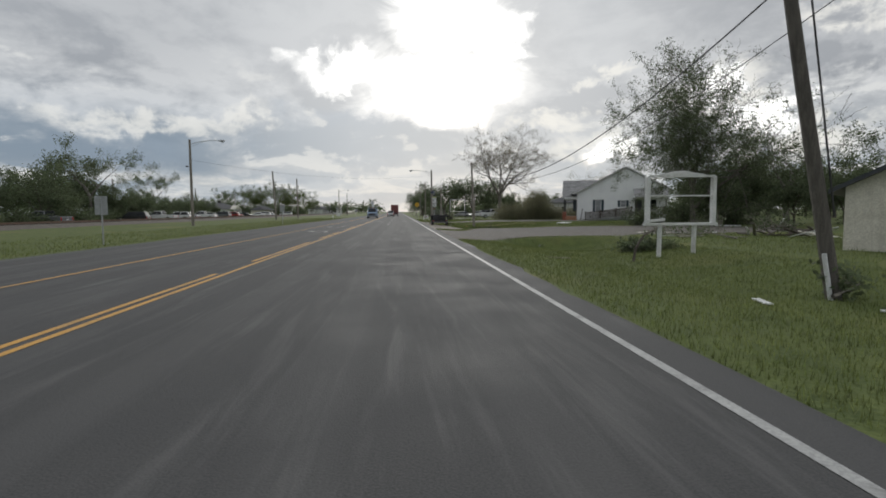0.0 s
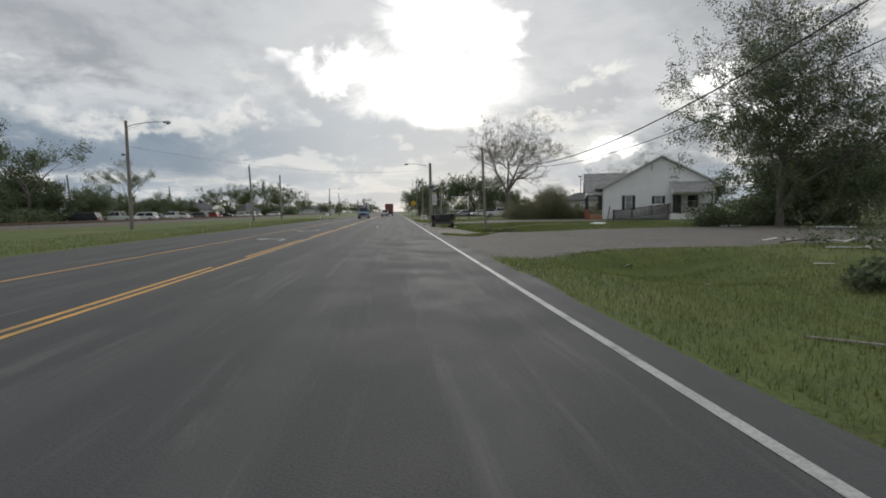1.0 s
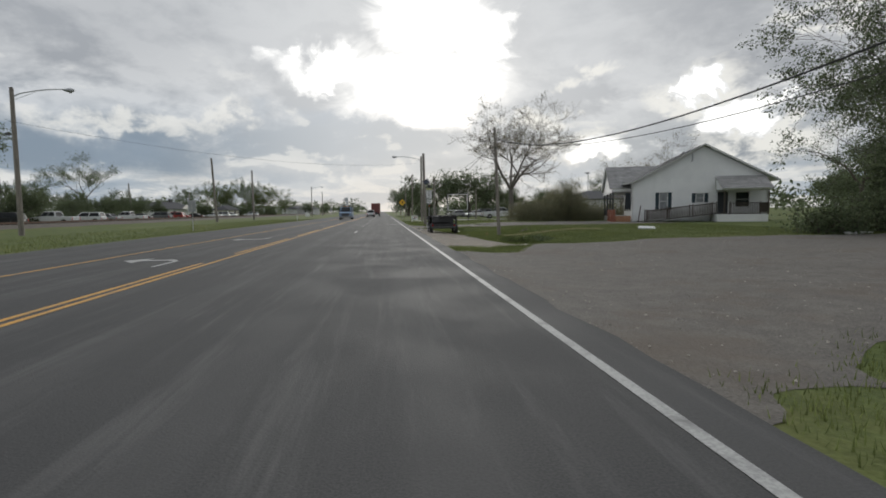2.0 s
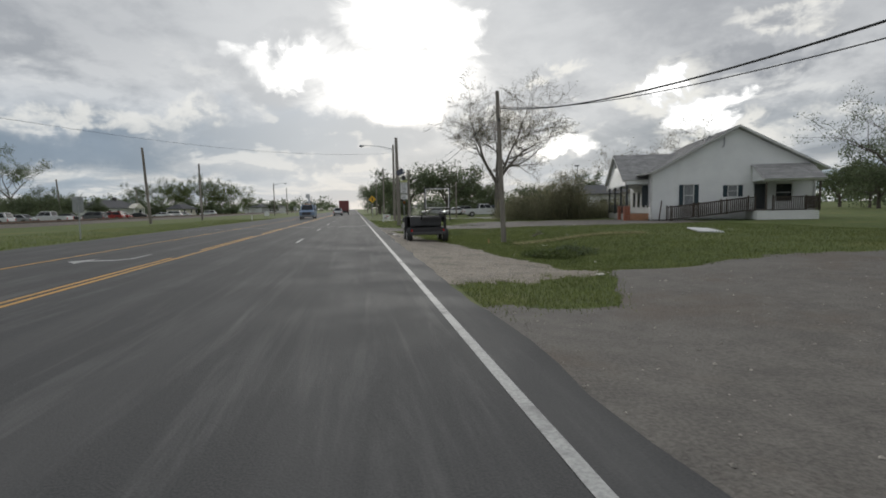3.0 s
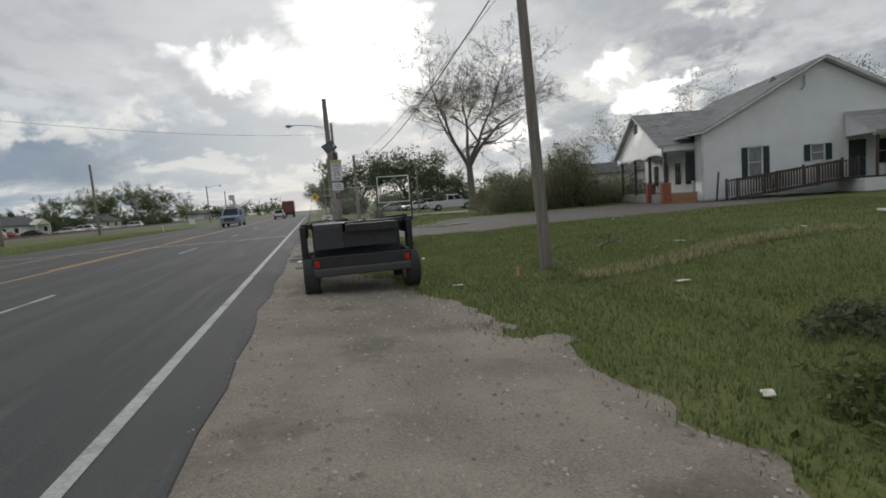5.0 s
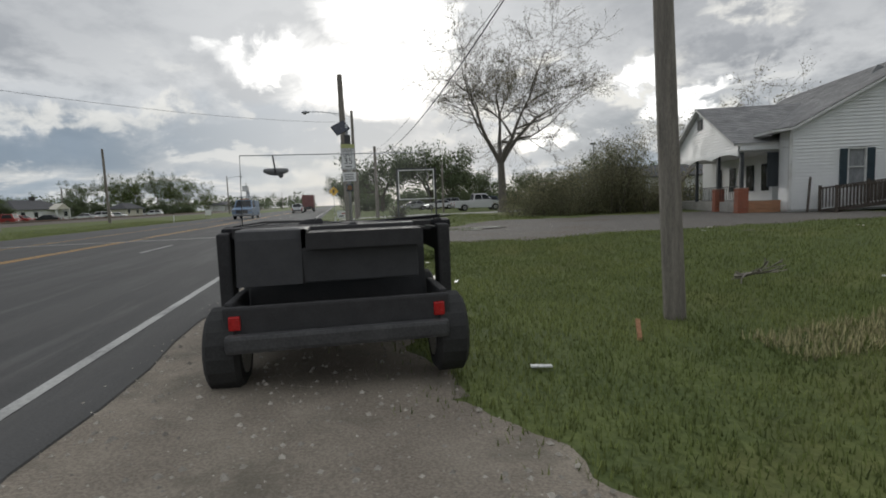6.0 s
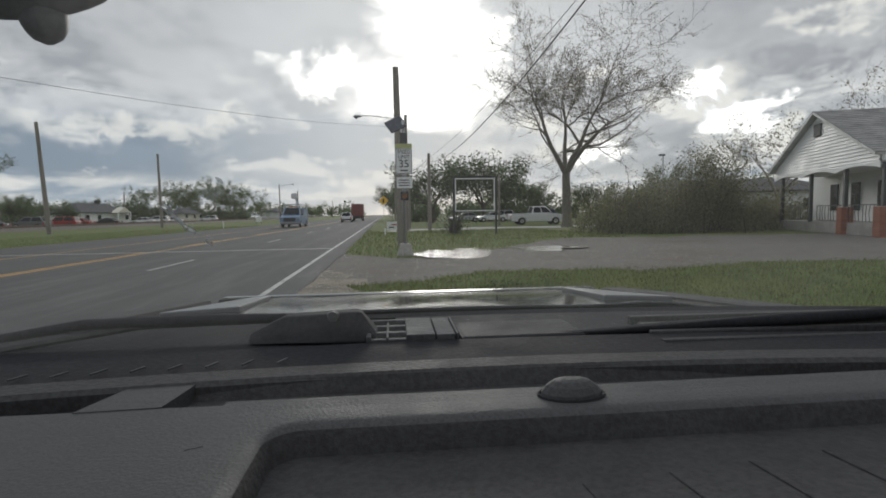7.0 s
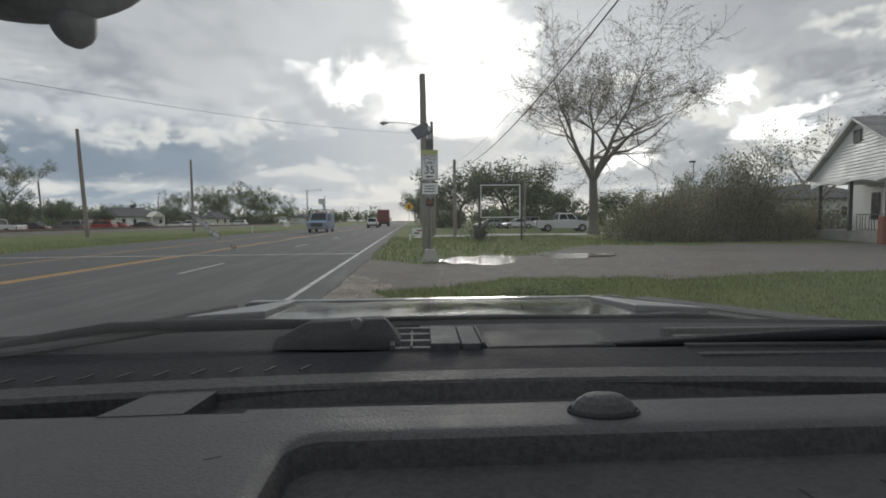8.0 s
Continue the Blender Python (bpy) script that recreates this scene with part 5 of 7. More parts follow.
# bare steel sign frame by the puddle
fr = thing("sign_frame", pose(7.77, 87.2, gz(7.77, 87.2), 0, 0, -1), "empty white-edged frame on two dark posts", "sign")
for x in (-1.36, 1.36):
    part("post", MB().tube([(x, 0, -0.2), (x, 0, 3.62)], 0.07, 10), M_DARK_STEEL, fr)
part("crossbar", MB().box(-1.4, 1.4, -0.05, 0.05, 3.6, 3.68), M_DARK_STEEL, fr)
edge = MB().box(-1.28, 1.28, -0.03, 0.03, 3.5, 3.56).box(-1.28, 1.28, -0.03, 0.03, 1.46, 1.52).box(-1.28, -1.22, -0.03, 0.03, 1.52, 3.5).box(1.22, 1.28, -0.03, 0.03, 1.52, 3.5)
part("frame", edge, M_SIGN_WHITE, fr, "thin white rectangular frame")

ys = thing("yard_sign", pose(2.6, 94.2, gz(2.6, 94.2)), "small white yard sign on wire legs", "sign")
part("board", MB().box(-0.45, 0.45, -0.01, 0.01, 0.25, 0.85), M_SIGN_WHITE, ys)
for k, (a, b) in enumerate(((-0.3, 0.1), (-0.1, 0.3))):
    part("print_bar", MB().box(a, b, -0.016, -0.011, 0.38 + 0.2 * k, 0.48 + 0.2 * k), P_RED if k else M_SIGN_BLACK, ys)
for x in (-0.3, 0.3):
    part("leg", MB().tube([(x, 0, -0.05), (x, 0, 0.3)], 0.008, 5), M_STEEL, ys)


def sign_back(x, y, two, h, label):
    t = thing("road_sign", pose(x, y, gz(x, y), 0, 0, 0), label, "road sign", "sign backs")
    part("post", MB().box(-0.03, 0.03, -0.02, 0.02, -0.1, h), M_STEEL, t)
    if two:
        part("panel", MB().box(-0.31, -0.035, -0.04, -0.03, h - 0.95, h), M_SIGN_BACK, t)
        part("panel", MB().box(0.035, 0.31, -0.04, -0.03, h - 0.95, h), M_SIGN_BACK, t)
    else:
        part("panel", MB().box(-0.4, 0.4, -0.04, -0.03, h - 1.0, h), M_SIGN_BACK, t)


sign_back(-17.5, 25.0, True, 2.5, "bare aluminium sign backs on one post")
sign_back(-17.6, 66.0, True, 2.6, "pale twin sign backs on one post")
sign_back(-17.5, 180.0, False, 2.6, "single distant sign back")
bd = thing("roadside_board", pose(-20, 148, gz(-20, 148)), "small white board on two posts across the road", "sign")
part("board", MB().box(-0.5, 0.5, -0.02, 0.02, 0.5, 1.4), M_SIGN_WHITE, bd, bevel=0.005)
for x in (-0.42, 0.42):
    part("leg", MB().box(x - 0.03, x + 0.03, 0.02, 0.06, -0.1, 1.3), M_POLE, bd)
dm = thing("warning_sign", pose(1.9, 122, gz(1.9, 122)), "yellow diamond warning sign beside the road", "road sign")
part("post", MB().box(-0.03, 0.03, -0.02, 0.02, 0, 3.6), M_STEEL, dm)
part("panel", MB().box(-0.45, 0.45, -0.04, -0.03, -0.45, 0.45, Matrix.Translation((0, 0, 3.2)) @ Matrix.Rotation(radians(45), 4, "Y")), M_DIAMOND, dm)
part("symbol", MB().box(-0.1, 0.1, -0.05, -0.041, 2.95, 3.45), M_SIGN_BLACK, dm)
for x, y in ((-18.2, 122.0), (2.0, 90.5)):
    solo("marker_post", MB().box(-0.05, 0.05, -0.02, 0.02, 0, 0.95 if x < 0 else 0.5), M_SIGN_WHITE, "short white marker post in the verge", "post", m=pose(x, y, gz(x, y) - 0.05))

# ---------------------------------------------------------------- vehicles
def wheel(parent, x, y, r, w):
    wh = part("wheel", MB().tube([(x - w / 2, y, r), (x - w * 0.38, y, r), (x + w * 0.38, y, r), (x + w / 2, y, r)], [r * 0.9, r, r, r * 0.9], 20), M_RUBBER, parent)
    s = 1 if x > 0 else -1
    part("rim", MB().tube([(x + s * w * 0.45, y, r), (x + s * w * 0.53, y, r)], [r * 0.66, r * 0.55], 12), M_RIM, wh)
    part("hub", MB().tube([(x + s * w * 0.5, y, r), (x + s * w * 0.57, y, r)], [r * 0.2, r * 0.14], 8), M_DARK_STEEL, wh)


def arch_profile(outline, axles, r):
    """Lower edge with wheel arches, joined to the upper outline."""
    lo = []
    for ay in axles:
        lo += [(ay - r * math.cos(math.pi * k / 8), 0.34 + r * math.sin(math.pi * k / 8)) for k in range(9)]
    return lo


def vehicle(name, m, label, col, L, W, H, kind, category="car", group="", belt=None):
    """Body with wheel arches, glazed cabin, wheels and lamps. The front is at +y."""
    t = thing(name, m, label, category, group)
    r = 0.37 if kind in ("pickup", "suv", "truck") else 0.33
    belt = belt or H * 0.6
    f, b = L / 2, -L / 2
    ax = (b + L * 0.2, f - L * 0.18)
    hood = {"pickup": 0.25, "suv": 0.24, "sedan": 0.27, "truck": 0.2}[kind] * L
    low = [(b + 0.05, 0.42)] + [(p[0], p[1]) for p in arch_profile(None, ax, r + 0.07)] + [(f - 0.05, 0.42)]
    nose = belt * 0.88 if kind != "sedan" else belt * 0.8
    up = [(f, 0.6), (f - 0.03, nose - 0.06), (f - 0.15, nose), (f - hood, belt), (b + 0.12, belt), (b, belt - 0.1), (b, 0.6)]
    body = part("body", MB().prism(low + up, -W / 2, W / 2), col, t, bevel=0.035)
    if kind == "pickup":
        c0, c1 = b + L * 0.38, f - hood + 0.1
    elif kind == "truck":
        c0, c1 = b + L * 0.5, f - hood + 0.1
    elif kind == "suv":
        c0, c1 = b + 0.08, f - hood + 0.05
    else:
        c0, c1 = b + L * 0.12, f - hood + 0.05
    rake_f, rake_b = (0.75, 0.2) if kind in ("pickup", "truck") else ((0.8, 0.35) if kind == "suv" else (0.95, 0.75))
    i0, i1, tw = W / 2 - 0.04, W / 2 - 0.2, H
    cab = [(-i0, c0, belt), (i0, c0, belt), (i0, c1, belt), (-i0, c1, belt), (-i1, c0 + rake_b, tw), (i1, c0 + rake_b, tw), (i1, c1 - rake_f, tw), (-i1, c1 - rake_f, tw)]
    cabin = part("cabin", MB().add(cab, [(3, 2, 1, 0), (4, 5, 6, 7), (0, 1, 5, 4), (1, 2, 6, 5), (2, 3, 7, 6), (3, 0, 4, 7)]), col, t, bevel=0.05)
    V = [Vector(p) for p in cab]

    def pane(a, bq, c, d, name_p):
        """A pane set on a cabin face, inset from its corners."""
        p = [V[a], V[bq], V[c], V[d]]
        cen = sum(p, Vector()) / 4
        nrm = (p[1] - p[0]).cross(p[3] - p[0]).normalized()
        q = [cen + (k - cen) * 0.86 for k in p]
        mb = MB().add([k + nrm * 0.008 for k in q] + [k - nrm * 0.02 for k in q], [(0, 1, 2, 3), (7, 6, 5, 4), (0, 4, 5, 1), (1, 5, 6, 2), (2, 6, 7, 3), (3, 7, 4, 0)])
        part(name_p, mb, M_CAR_GLASS, cabin)

    pane(0, 1, 5, 4, "rear_window")
    pane(2, 3, 7, 6, "windscreen")
    for s in (0, 1):
        lo0, lo1, hi1, hi0 = (V[1], V[2], V[6], V[5]) if s else (V[3], V[0], V[4], V[7])
        nrm = (lo1 - lo0).cross(hi0 - lo0).normalized()
        for u0, u1 in ((0.06, 0.48), (0.52, 0.94)):
            q = [lo0.lerp(lo1, u0).lerp(hi0.lerp(hi1, u0), 0.1), lo0.lerp(lo1, u1).lerp(hi0.lerp(hi1, u1), 0.1), lo0.lerp(lo1, u1).lerp(hi0.lerp(hi1, u1), 0.86), lo0.lerp(lo1, u0).lerp(hi0.lerp(hi1, u0), 0.86)]
            part("side_window", MB().add([k + nrm * 0.008 for k in q] + [k - nrm * 0.02 for k in q], [(0, 1, 2, 3), (7, 6, 5, 4), (0, 4, 5, 1), (1, 5, 6, 2), (2, 6, 7, 3), (3, 7, 4, 0)]), M_CAR_GLASS, cabin)
    if kind == "pickup":
        part("bed_opening", MB().box(-W / 2 + 0.12, W / 2 - 0.12, b + 0.1, c0 - 0.08, belt - 0.02, belt + 0.012), M_DARK_STEEL, body)
    for x in (-W / 2 + 0.1, W / 2 - 0.1):
        for y in ax:
            wheel(t, x, y, r, 0.24)
    part("bumper", MB().box(-W / 2 + 0.02, W / 2 - 0.02, f - 0.04, f + 0.07, 0.42, 0.62), M_CHROME if kind in ("pickup", "truck") else M_DARK_STEEL, t, bevel=0.03)
    part("bumper", MB().box(-W / 2 + 0.02, W / 2 - 0.02, b - 0.07, b + 0.04, 0.42, 0.62), M_CHROME if kind in ("pickup", "truck") else M_DARK_STEEL, t, bevel=0.03)
    part("grille", MB().box(-W * 0.3, W * 0.3, f - 0.03, f + 0.015, 0.66, nose - 0.1), M_DARK_STEEL, t, bevel=0.01)
    for s in (-1, 1):
        part("headlight", MB().box(s * W * 0.4 - 0.13, s * W * 0.4 + 0.13, f - 0.06, f + 0.02, nose - 0.28, nose - 0.1), M_LAMP_LENS, t, bevel=0.02)
        part("tail_light", MB().box(s * (W / 2 - 0.1) - 0.09, s * (W / 2 - 0.1) + 0.09, b - 0.015, b + 0.08, belt - 0.5, belt - 0.1), M_RED_LENS, t, bevel=0.015)
        part("side_mirror", MB().box(s * (W / 2 + 0.1) - 0.1, s * (W / 2 + 0.1) + 0.1, c1 - 0.25, c1 - 0.15, belt + 0.02, belt + 0.2), M_DARK_STEEL, t, bevel=0.03)
    part("plate", MB().box(-0.16, 0.16, b - 0.085, b - 0.07, 0.68, 0.84), M_SIGN_WHITE, t)
    return t


def at(x, y, turn=0.0):
    return pose(x, y, (0.0 if -15.2 < x < 0.5 else gz(x, y)), 0, 0, turn)


vehicle("pickup_truck", at(17.75, 107.0, 268), "white crew-cab pickup on the concrete drive", P_WHITE, 5.7, 1.98, 1.88, "pickup", "truck", belt=1.16)
bt = vehicle("service_truck", at(-8.5, 116.5, 180), "blue utility truck waiting in the turn lane", P_BLUE, 6.6, 2.15, 2.25, "truck", "truck", belt=1.35)
part("service_body", MB().box(-1.05, 1.05, -3.25, -0.1, 1.0, 2.15), P_BLUE, bt, "blue tool body", bevel=0.04)
rack = MB()
for x in (-0.95, 0.95):
    rack.tube([(x, -3.1, 2.15), (x, -3.1, 2.65), (x, 1.0, 2.65), (x, 1.3, 2.3)], 0.04, 6)
for y in (-3.1, -1.5, 0.2):
    rack.tube([(-0.95, y, 2.65), (0.95, y, 2.65)], 0.035, 6)
part("roof_rack", rack, M_STEEL, bt, "steel ladder rack")
part("boom", MB().tube([(0, -2.2, 2.15), (0, -2.2, 3.2), (0.1, -0.8, 3.5)], [0.22, 0.16, 0.12], 8).box(-0.3, 0.35, -0.9, -0.3, 3.3, 3.95), M_SHEET, bt, "folded lifting boom with bucket")
part("light_bar", MB().box(-0.5, 0.5, 0.5, 0.75, 2.27, 2.4), M_AMBER, bt)
vehicle("suv", at(-4.9, 151.0, 0), "white suv stopped in the inner lane", P_WHITE, 4.8, 1.9, 1.75, "suv")
# red box lorry far ahead
lo = thing("lorry", at(-3.9, 172.0, 0), "red box lorry far ahead on the road", "truck")
P_LORRY = paint("dull_red_lorry_paint", (0.20, 0.055, 0.05))
part("box_body", MB().box(-1.25, 1.25, -4.0, 3.0, 1.1, 3.7), P_LORRY, lo, "red ribbed box body", bevel=0.05)
part("cab", MB().prism([(3.1, 0.6), (5.0, 0.6), (5.05, 1.6), (4.7, 2.7), (3.1, 2.8)], -1.1, 1.1), P_LORRY, lo, bevel=0.05)
part("chassis", MB().box(-0.5, 0.5, -4.0, 4.5, 0.6, 1.1), M_DARK_STEEL, lo)
part("rear_doors", MB().box(-1.15, -0.02, -4.04, -3.99, 1.2, 3.6).box(0.02, 1.15, -4.04, -3.99, 1.2, 3.6), P_LORRY, lo)
part("bumper", MB().box(-1.2, 1.2, -4.1, -3.95, 0.5, 0.68), M_DARK_STEEL, lo)
for x in (-1.0, 1.0):
    part("tail_light", MB().box(x - 0.1, x + 0.1, -4.08, -3.98, 0.85, 1.0), M_RED_LENS, lo)
    for y in (-2.6, -1.5, 4.0):
        wheel(lo, x, y, 0.5, 0.3)
PARKED = [(-46, 65, 80, "pickup", P_GREY, "dented dark pickup parked beyond the track"), (-47, 88, 95, "suv", P_BLACK, "dark suv parked in the gravel lot"), (-47, 98, 88, "pickup", P_WHITE, "white pickup parked in the gravel lot"),
          (-47, 106, 92, "suv", P_WHITE, "white suv parked in the gravel lot"), (-48, 113, 85, "sedan", P_SILVER, "silver sedan parked in the gravel lot"), (-47, 119, 90, "pickup", P_WHITE, "white pickup parked side-on to the road"),
          (-49, 127, 98, "sedan", P_BLACK, "black sedan parked in the gravel lot"), (-48, 134, 84, "suv", P_GREY, "grey suv parked in the gravel lot"), (-48, 141, 93, "suv", P_RED, "red suv parked before the white house"),
          (-49, 147, 86, "sedan", P_RED, "red sedan parked before the white house"), (-49, 156, 90, "sedan", P_BLACK, "black sedan parked before the white house"), (-48, 168, 88, "sedan", P_WHITE, "white sedan parked on the verge"),
          (-48, 175, 94, "suv", P_WHITE, "white suv parked on the verge"), (-48, 183, 90, "sedan", P_WHITE, "white sedan parked at the lot's end"), (-47, 205, 90, "suv", P_WHITE, "white suv parked far along the lot"),
          (17.5, 128, 95, "sedan", P_WHITE, "white car parked under the trees"), (20, 134, 88, "suv", P_SILVER, "silver suv parked under the trees"), (24, 126, 80, "suv", P_DARK, "dark blue suv parked under the trees"), (14, 131, 92, "sedan", P_SILVER, "silver car parked behind the sign frame")]
DIM = {"pickup": (5.6, 1.95, 1.85, 1.14), "suv": (4.7, 1.88, 1.72, 1.02), "sedan": (4.6, 1.8, 1.45, 0.92)}
for x, y, a, k, c, lab in PARKED:
    d = DIM[k]
    vehicle({"pickup": "pickup_truck", "suv": "suv", "sedan": "car"}[k], at(x, y, a), lab, c, d[0], d[1], d[2], k, "truck" if k == "pickup" else "car", "parked cars", d[3])

# ---------------------------------------------------------------- railway across the road
solo("track_bed", MB().prism([(-43.0, 0.0), (-42.0, 0.42), (-38.6, 0.42), (-37.4, 0.0)], -60, 420, Matrix(((0, 1, 0, 0), (1, 0, 0, 0), (0, 0, 1, 0), (0, 0, 0, 1)))), M_BALLAST, "low brown ballast bank of a railway", "railway", kind="structure")
trk = MB()
for k in range(300):
    y = -20 + 0.9 * k
    trk.box(-41.6, -39.0, y, y + 0.24, 0.4, 0.5)
solo("sleepers", trk, M_DARK_WOOD, "dark wooden sleepers of the railway", "railway", kind="stuff")
for x in (-41.02, -39.58):
    solo("rail", MB().box(x - 0.035, x + 0.035, -60, 400, 0.5, 0.66), M_RAIL, "rusty steel rail of the railway", "railway", "rails")


# ---------------------------------------------------------------- buildings round about
def cottage(m, w, d, h, ridge, wall, label, windows_at, chimney=False, name="house", porch=False):
    t = thing(name, m, label, "house")
    part("wall", MB().box(-w / 2, w / 2, -d / 2, d / 2, -0.2, h), wall, t)
    o = 0.5
    mb = MB().add([(-w / 2 - o, -d / 2 - o, h), (w / 2 + o, -d / 2 - o, h), (w / 2 + o, d / 2 + o, h), (-w / 2 - o, d / 2 + o, h), (-w / 2 + d * 0.3, 0, h + ridge), (w / 2 - d * 0.3, 0, h + ridge),
                   (-w / 2 - o, -d / 2 - o, h - 0.15), (w / 2 + o, -d / 2 - o, h - 0.15), (w / 2 + o, d / 2 + o, h - 0.15), (-w / 2 - o, d / 2 + o, h - 0.15)],
                  [(0, 1, 5, 4), (1, 2, 5), (2, 3, 4, 5), (3, 0, 4), (6, 7, 1, 0), (7, 8, 2, 1), (8, 9, 3, 2), (9, 6, 0, 3), (9, 8, 7, 6)])
    roof = part("roof", mb, M_DARK_ROOF, t, "dark hipped roof")
    if chimney:
        part("chimney", MB().box(w * 0.1, w * 0.1 + 0.8, -0.4, 0.4, h + ridge * 0.5, h + ridge + 0.7), M_TERRA, roof)
    for x in windows_at:
        wn = part("window", MB().box(x - 0.55, x + 0.55, -d / 2 - 0.06, -d / 2 + 0.02, 0.9, 2.2), M_WHITE_WOOD, t)
        part("pane", MB().box(x - 0.45, x + 0.45, -d / 2 - 0.08, -d / 2 - 0.05, 1.0, 2.1), M_GLASS_DARK, wn)
    if porch:
        part("porch_roof", MB().prism([(-2.0, 2.6), (2.0, 2.6), (0, 3.9)], -d / 2 - 2.2, -d / 2, Matrix(((0, 1, 0, w * 0.22), (1, 0, 0, 0), (0, 0, 1, 0), (0, 0, 0, 1)))), M_CREAM, t, "pale gabled porch")
        for x in (-1.7, 1.7):
            part("porch_post", MB().box(w * 0.22 + x - 0.15, w * 0.22 + x + 0.15, -d / 2 - 2.1, -d / 2 - 1.8, 0, 2.6), M_WHITE_WOOD, t)
    return t


cottage(pose(-66, 183, 0.1, 0, 0, 70), 13, 9, 2.7, 2.2, M_SIDING, "white house with dark hipped roof and chimney", (-5, -2, 5.5), True, porch=True)
cottage(pose(-62, 228, 0.1, 0, 0, 75), 8, 6, 2.5, 1.8, M_CREAM, "distant pale house across the road", (-3, 1, 4))
cottage(pose(-45, 300, 0.1, 0, 0, 60), 18, 10, 3.2, 1.5, M_SHEET, "distant pale shed beside the road", (-3, 3), name="shed")
cottage(pose(42, 112, 0.2, 0, 0, -25), 20, 12, 3.0, 1.6, M_SHEET, "low grey-roofed building behind the house", (-6, -2, 3, 7), name="building")
cottage(pose(46, 128, 0.2, 0, 0, -10), 14, 9, 3.0, 2.0, M_BRICK, "brick building under the trees", (-4, 0, 4), name="building")
cottage(pose(70, 66, 0.3, 0, 0, -70), 8, 5, 2.4, 1.2, M_SHEET, "small pale shed across the field", (-2, 2), name="shed")
lot = thing("lot_lamp", pose(38, 118, 0.1), "parking lot lamp on a thin post", "lamp")
part("post", MB().tube([(0, 0, 0), (0, 0, 8.2)], 0.08, 8), M_STEEL, lot)
part("lamp_head", MB().box(-0.5, 0.2, -0.2, 0.2, 8.2, 8.4), M_DARK_STEEL, lot, bevel=0.02)

# cream metal shed with its gable towards the drive
sh = thing("shed", pose(13.05, 14.2, gz(13.05, 14.2) - 0.1, 0, 0, -47), "cream metal shed with dark roof edge", "shed")
part("wall", MB().prism([(0.0, 0.0), (7.0, 0.0), (7.0, 2.3), (3.5, 4.1), (0.0, 2.3)], 0.02, 8.0, Matrix(((0, 1, 0, 0), (1, 0, 0, 0), (0, 0, 1, 0), (0, 0, 0, 1)))), M_CREAM, sh)
ribs = MB()
for k in range(31):
    x = 0.02 + 0.232 * k
    ribs.box(x, x + 0.035, -0.012, 0.03, 0.02, 2.3 + 1.8 * (1 - abs(x - 3.5) / 3.5) - 0.05)
part("ribs", ribs, M_CREAM, sh)
for a, b in ((-0.45, 3.5), (7.45, 3.5)):
    za = 2.3 - 1.8 / 3.5 * 0.45
    part("roof", MB().add([(a, -0.35, za), (b, -0.35, 4.1), (b, 8.3, 4.1), (a, 8.3, za), (a, -0.35, za + 0.16), (b, -0.35, 4.26), (b, 8.3, 4.26), (a, 8.3, za + 0.16)], [(0, 1, 2, 3), (4, 7, 6, 5), (0, 4, 5, 1), (2, 6, 7, 3), (1, 5, 6, 2), (0, 3, 7, 4)]), M_SHUTTER, sh, "dark roof slope")
pt = thing("planter", pose(14.0, 12.75, gz(14.0, 12.75)), "dark urn planter with a scraggly plant", "planter")
part("urn", MB().tube([(0, 0, 0), (0, 0, 0.08), (0, 0, 0.2), (0, 0, 0.5), (0, 0, 0.75), (0, 0, 0.8)], [0.2, 0.2, 0.1, 0.24, 0.3, 0.33], 14), M_TERRA, pt, smooth=True)
part("plant", leaf_mesh("plant", [(random.gauss(0, 0.15), random.gauss(0, 0.15), 0.85 + 0.5 * random.random()) for _ in range(40)], 6, 0.08, 0.07, M_LEAF, 77), None, pt)

# ---------------------------------------------------------------- storm debris and small things
clv = thing("culvert", pose(5.4, 27.3, -0.72, 0, 0, 4), "concrete culvert pipe under the drive", "pipe")
part("pipe", MB().tube([(0, -1.6, 0), (0, 9.0, 0)], 0.26, 16, cap=False).tube([(0, -1.6, 0), (0, 9.0, 0)], 0.2, 16, cap=False), M_CONCRETE, clv, smooth=True)


def lying(name, x, y, size, turn, tilt, mat, label, category, group="debris"):
    a, b, c = size
    solo(name, MB().box(-a / 2, a / 2, -b / 2, b / 2, 0, c), mat, label, category, group, bevel=min(0.01, c * 0.3), m=pose(x, y, gz(x, y) + 0.03, tilt, 0, turn))


lying("metal_sheet", 16.6, 55.5, (4.2, 1.1, 0.06), 62, 2, M_SHEET, "torn white roofing sheet lying on the lawn", "sheet metal")
lying("board", 3.65, 60.3, (0.6, 0.3, 0.03), -12, 3, M_CREAM, "torn yellowish board lying in the grass", "board")
lying("stake", 5.2, 55.8, (0.05, 0.4, 0.03), -20, 60, M_ORANGE_BRICK, "orange stake stuck in the grass", "stake")
lying("board", 3.95, 41.8, (0.2, 0.1, 0.02), 20, 5, M_CREAM, "crumpled white scrap on the gravel", "scrap")
lying("board", 5.6, 4.9, (0.9, 0.08, 0.03), 30, 0, M_CREAM, "splintered pale plank by the pole", "board")
lying("board", 6.6, 5.6, (1.1, 0.1, 0.03), -35, 4, M_WHITE_WOOD, "splintered pale plank by the pole", "board")
lying("board", 4.4, 6.6, (0.6, 0.14, 0.03), 75, 0, M_WHITE_WOOD, "splintered pale plank by the pole", "board")
lying("board", 3.0, 14.8, (0.9, 0.06, 0.02), -40, 2, M_POLE, "pale plank lying in the ditch", "board")
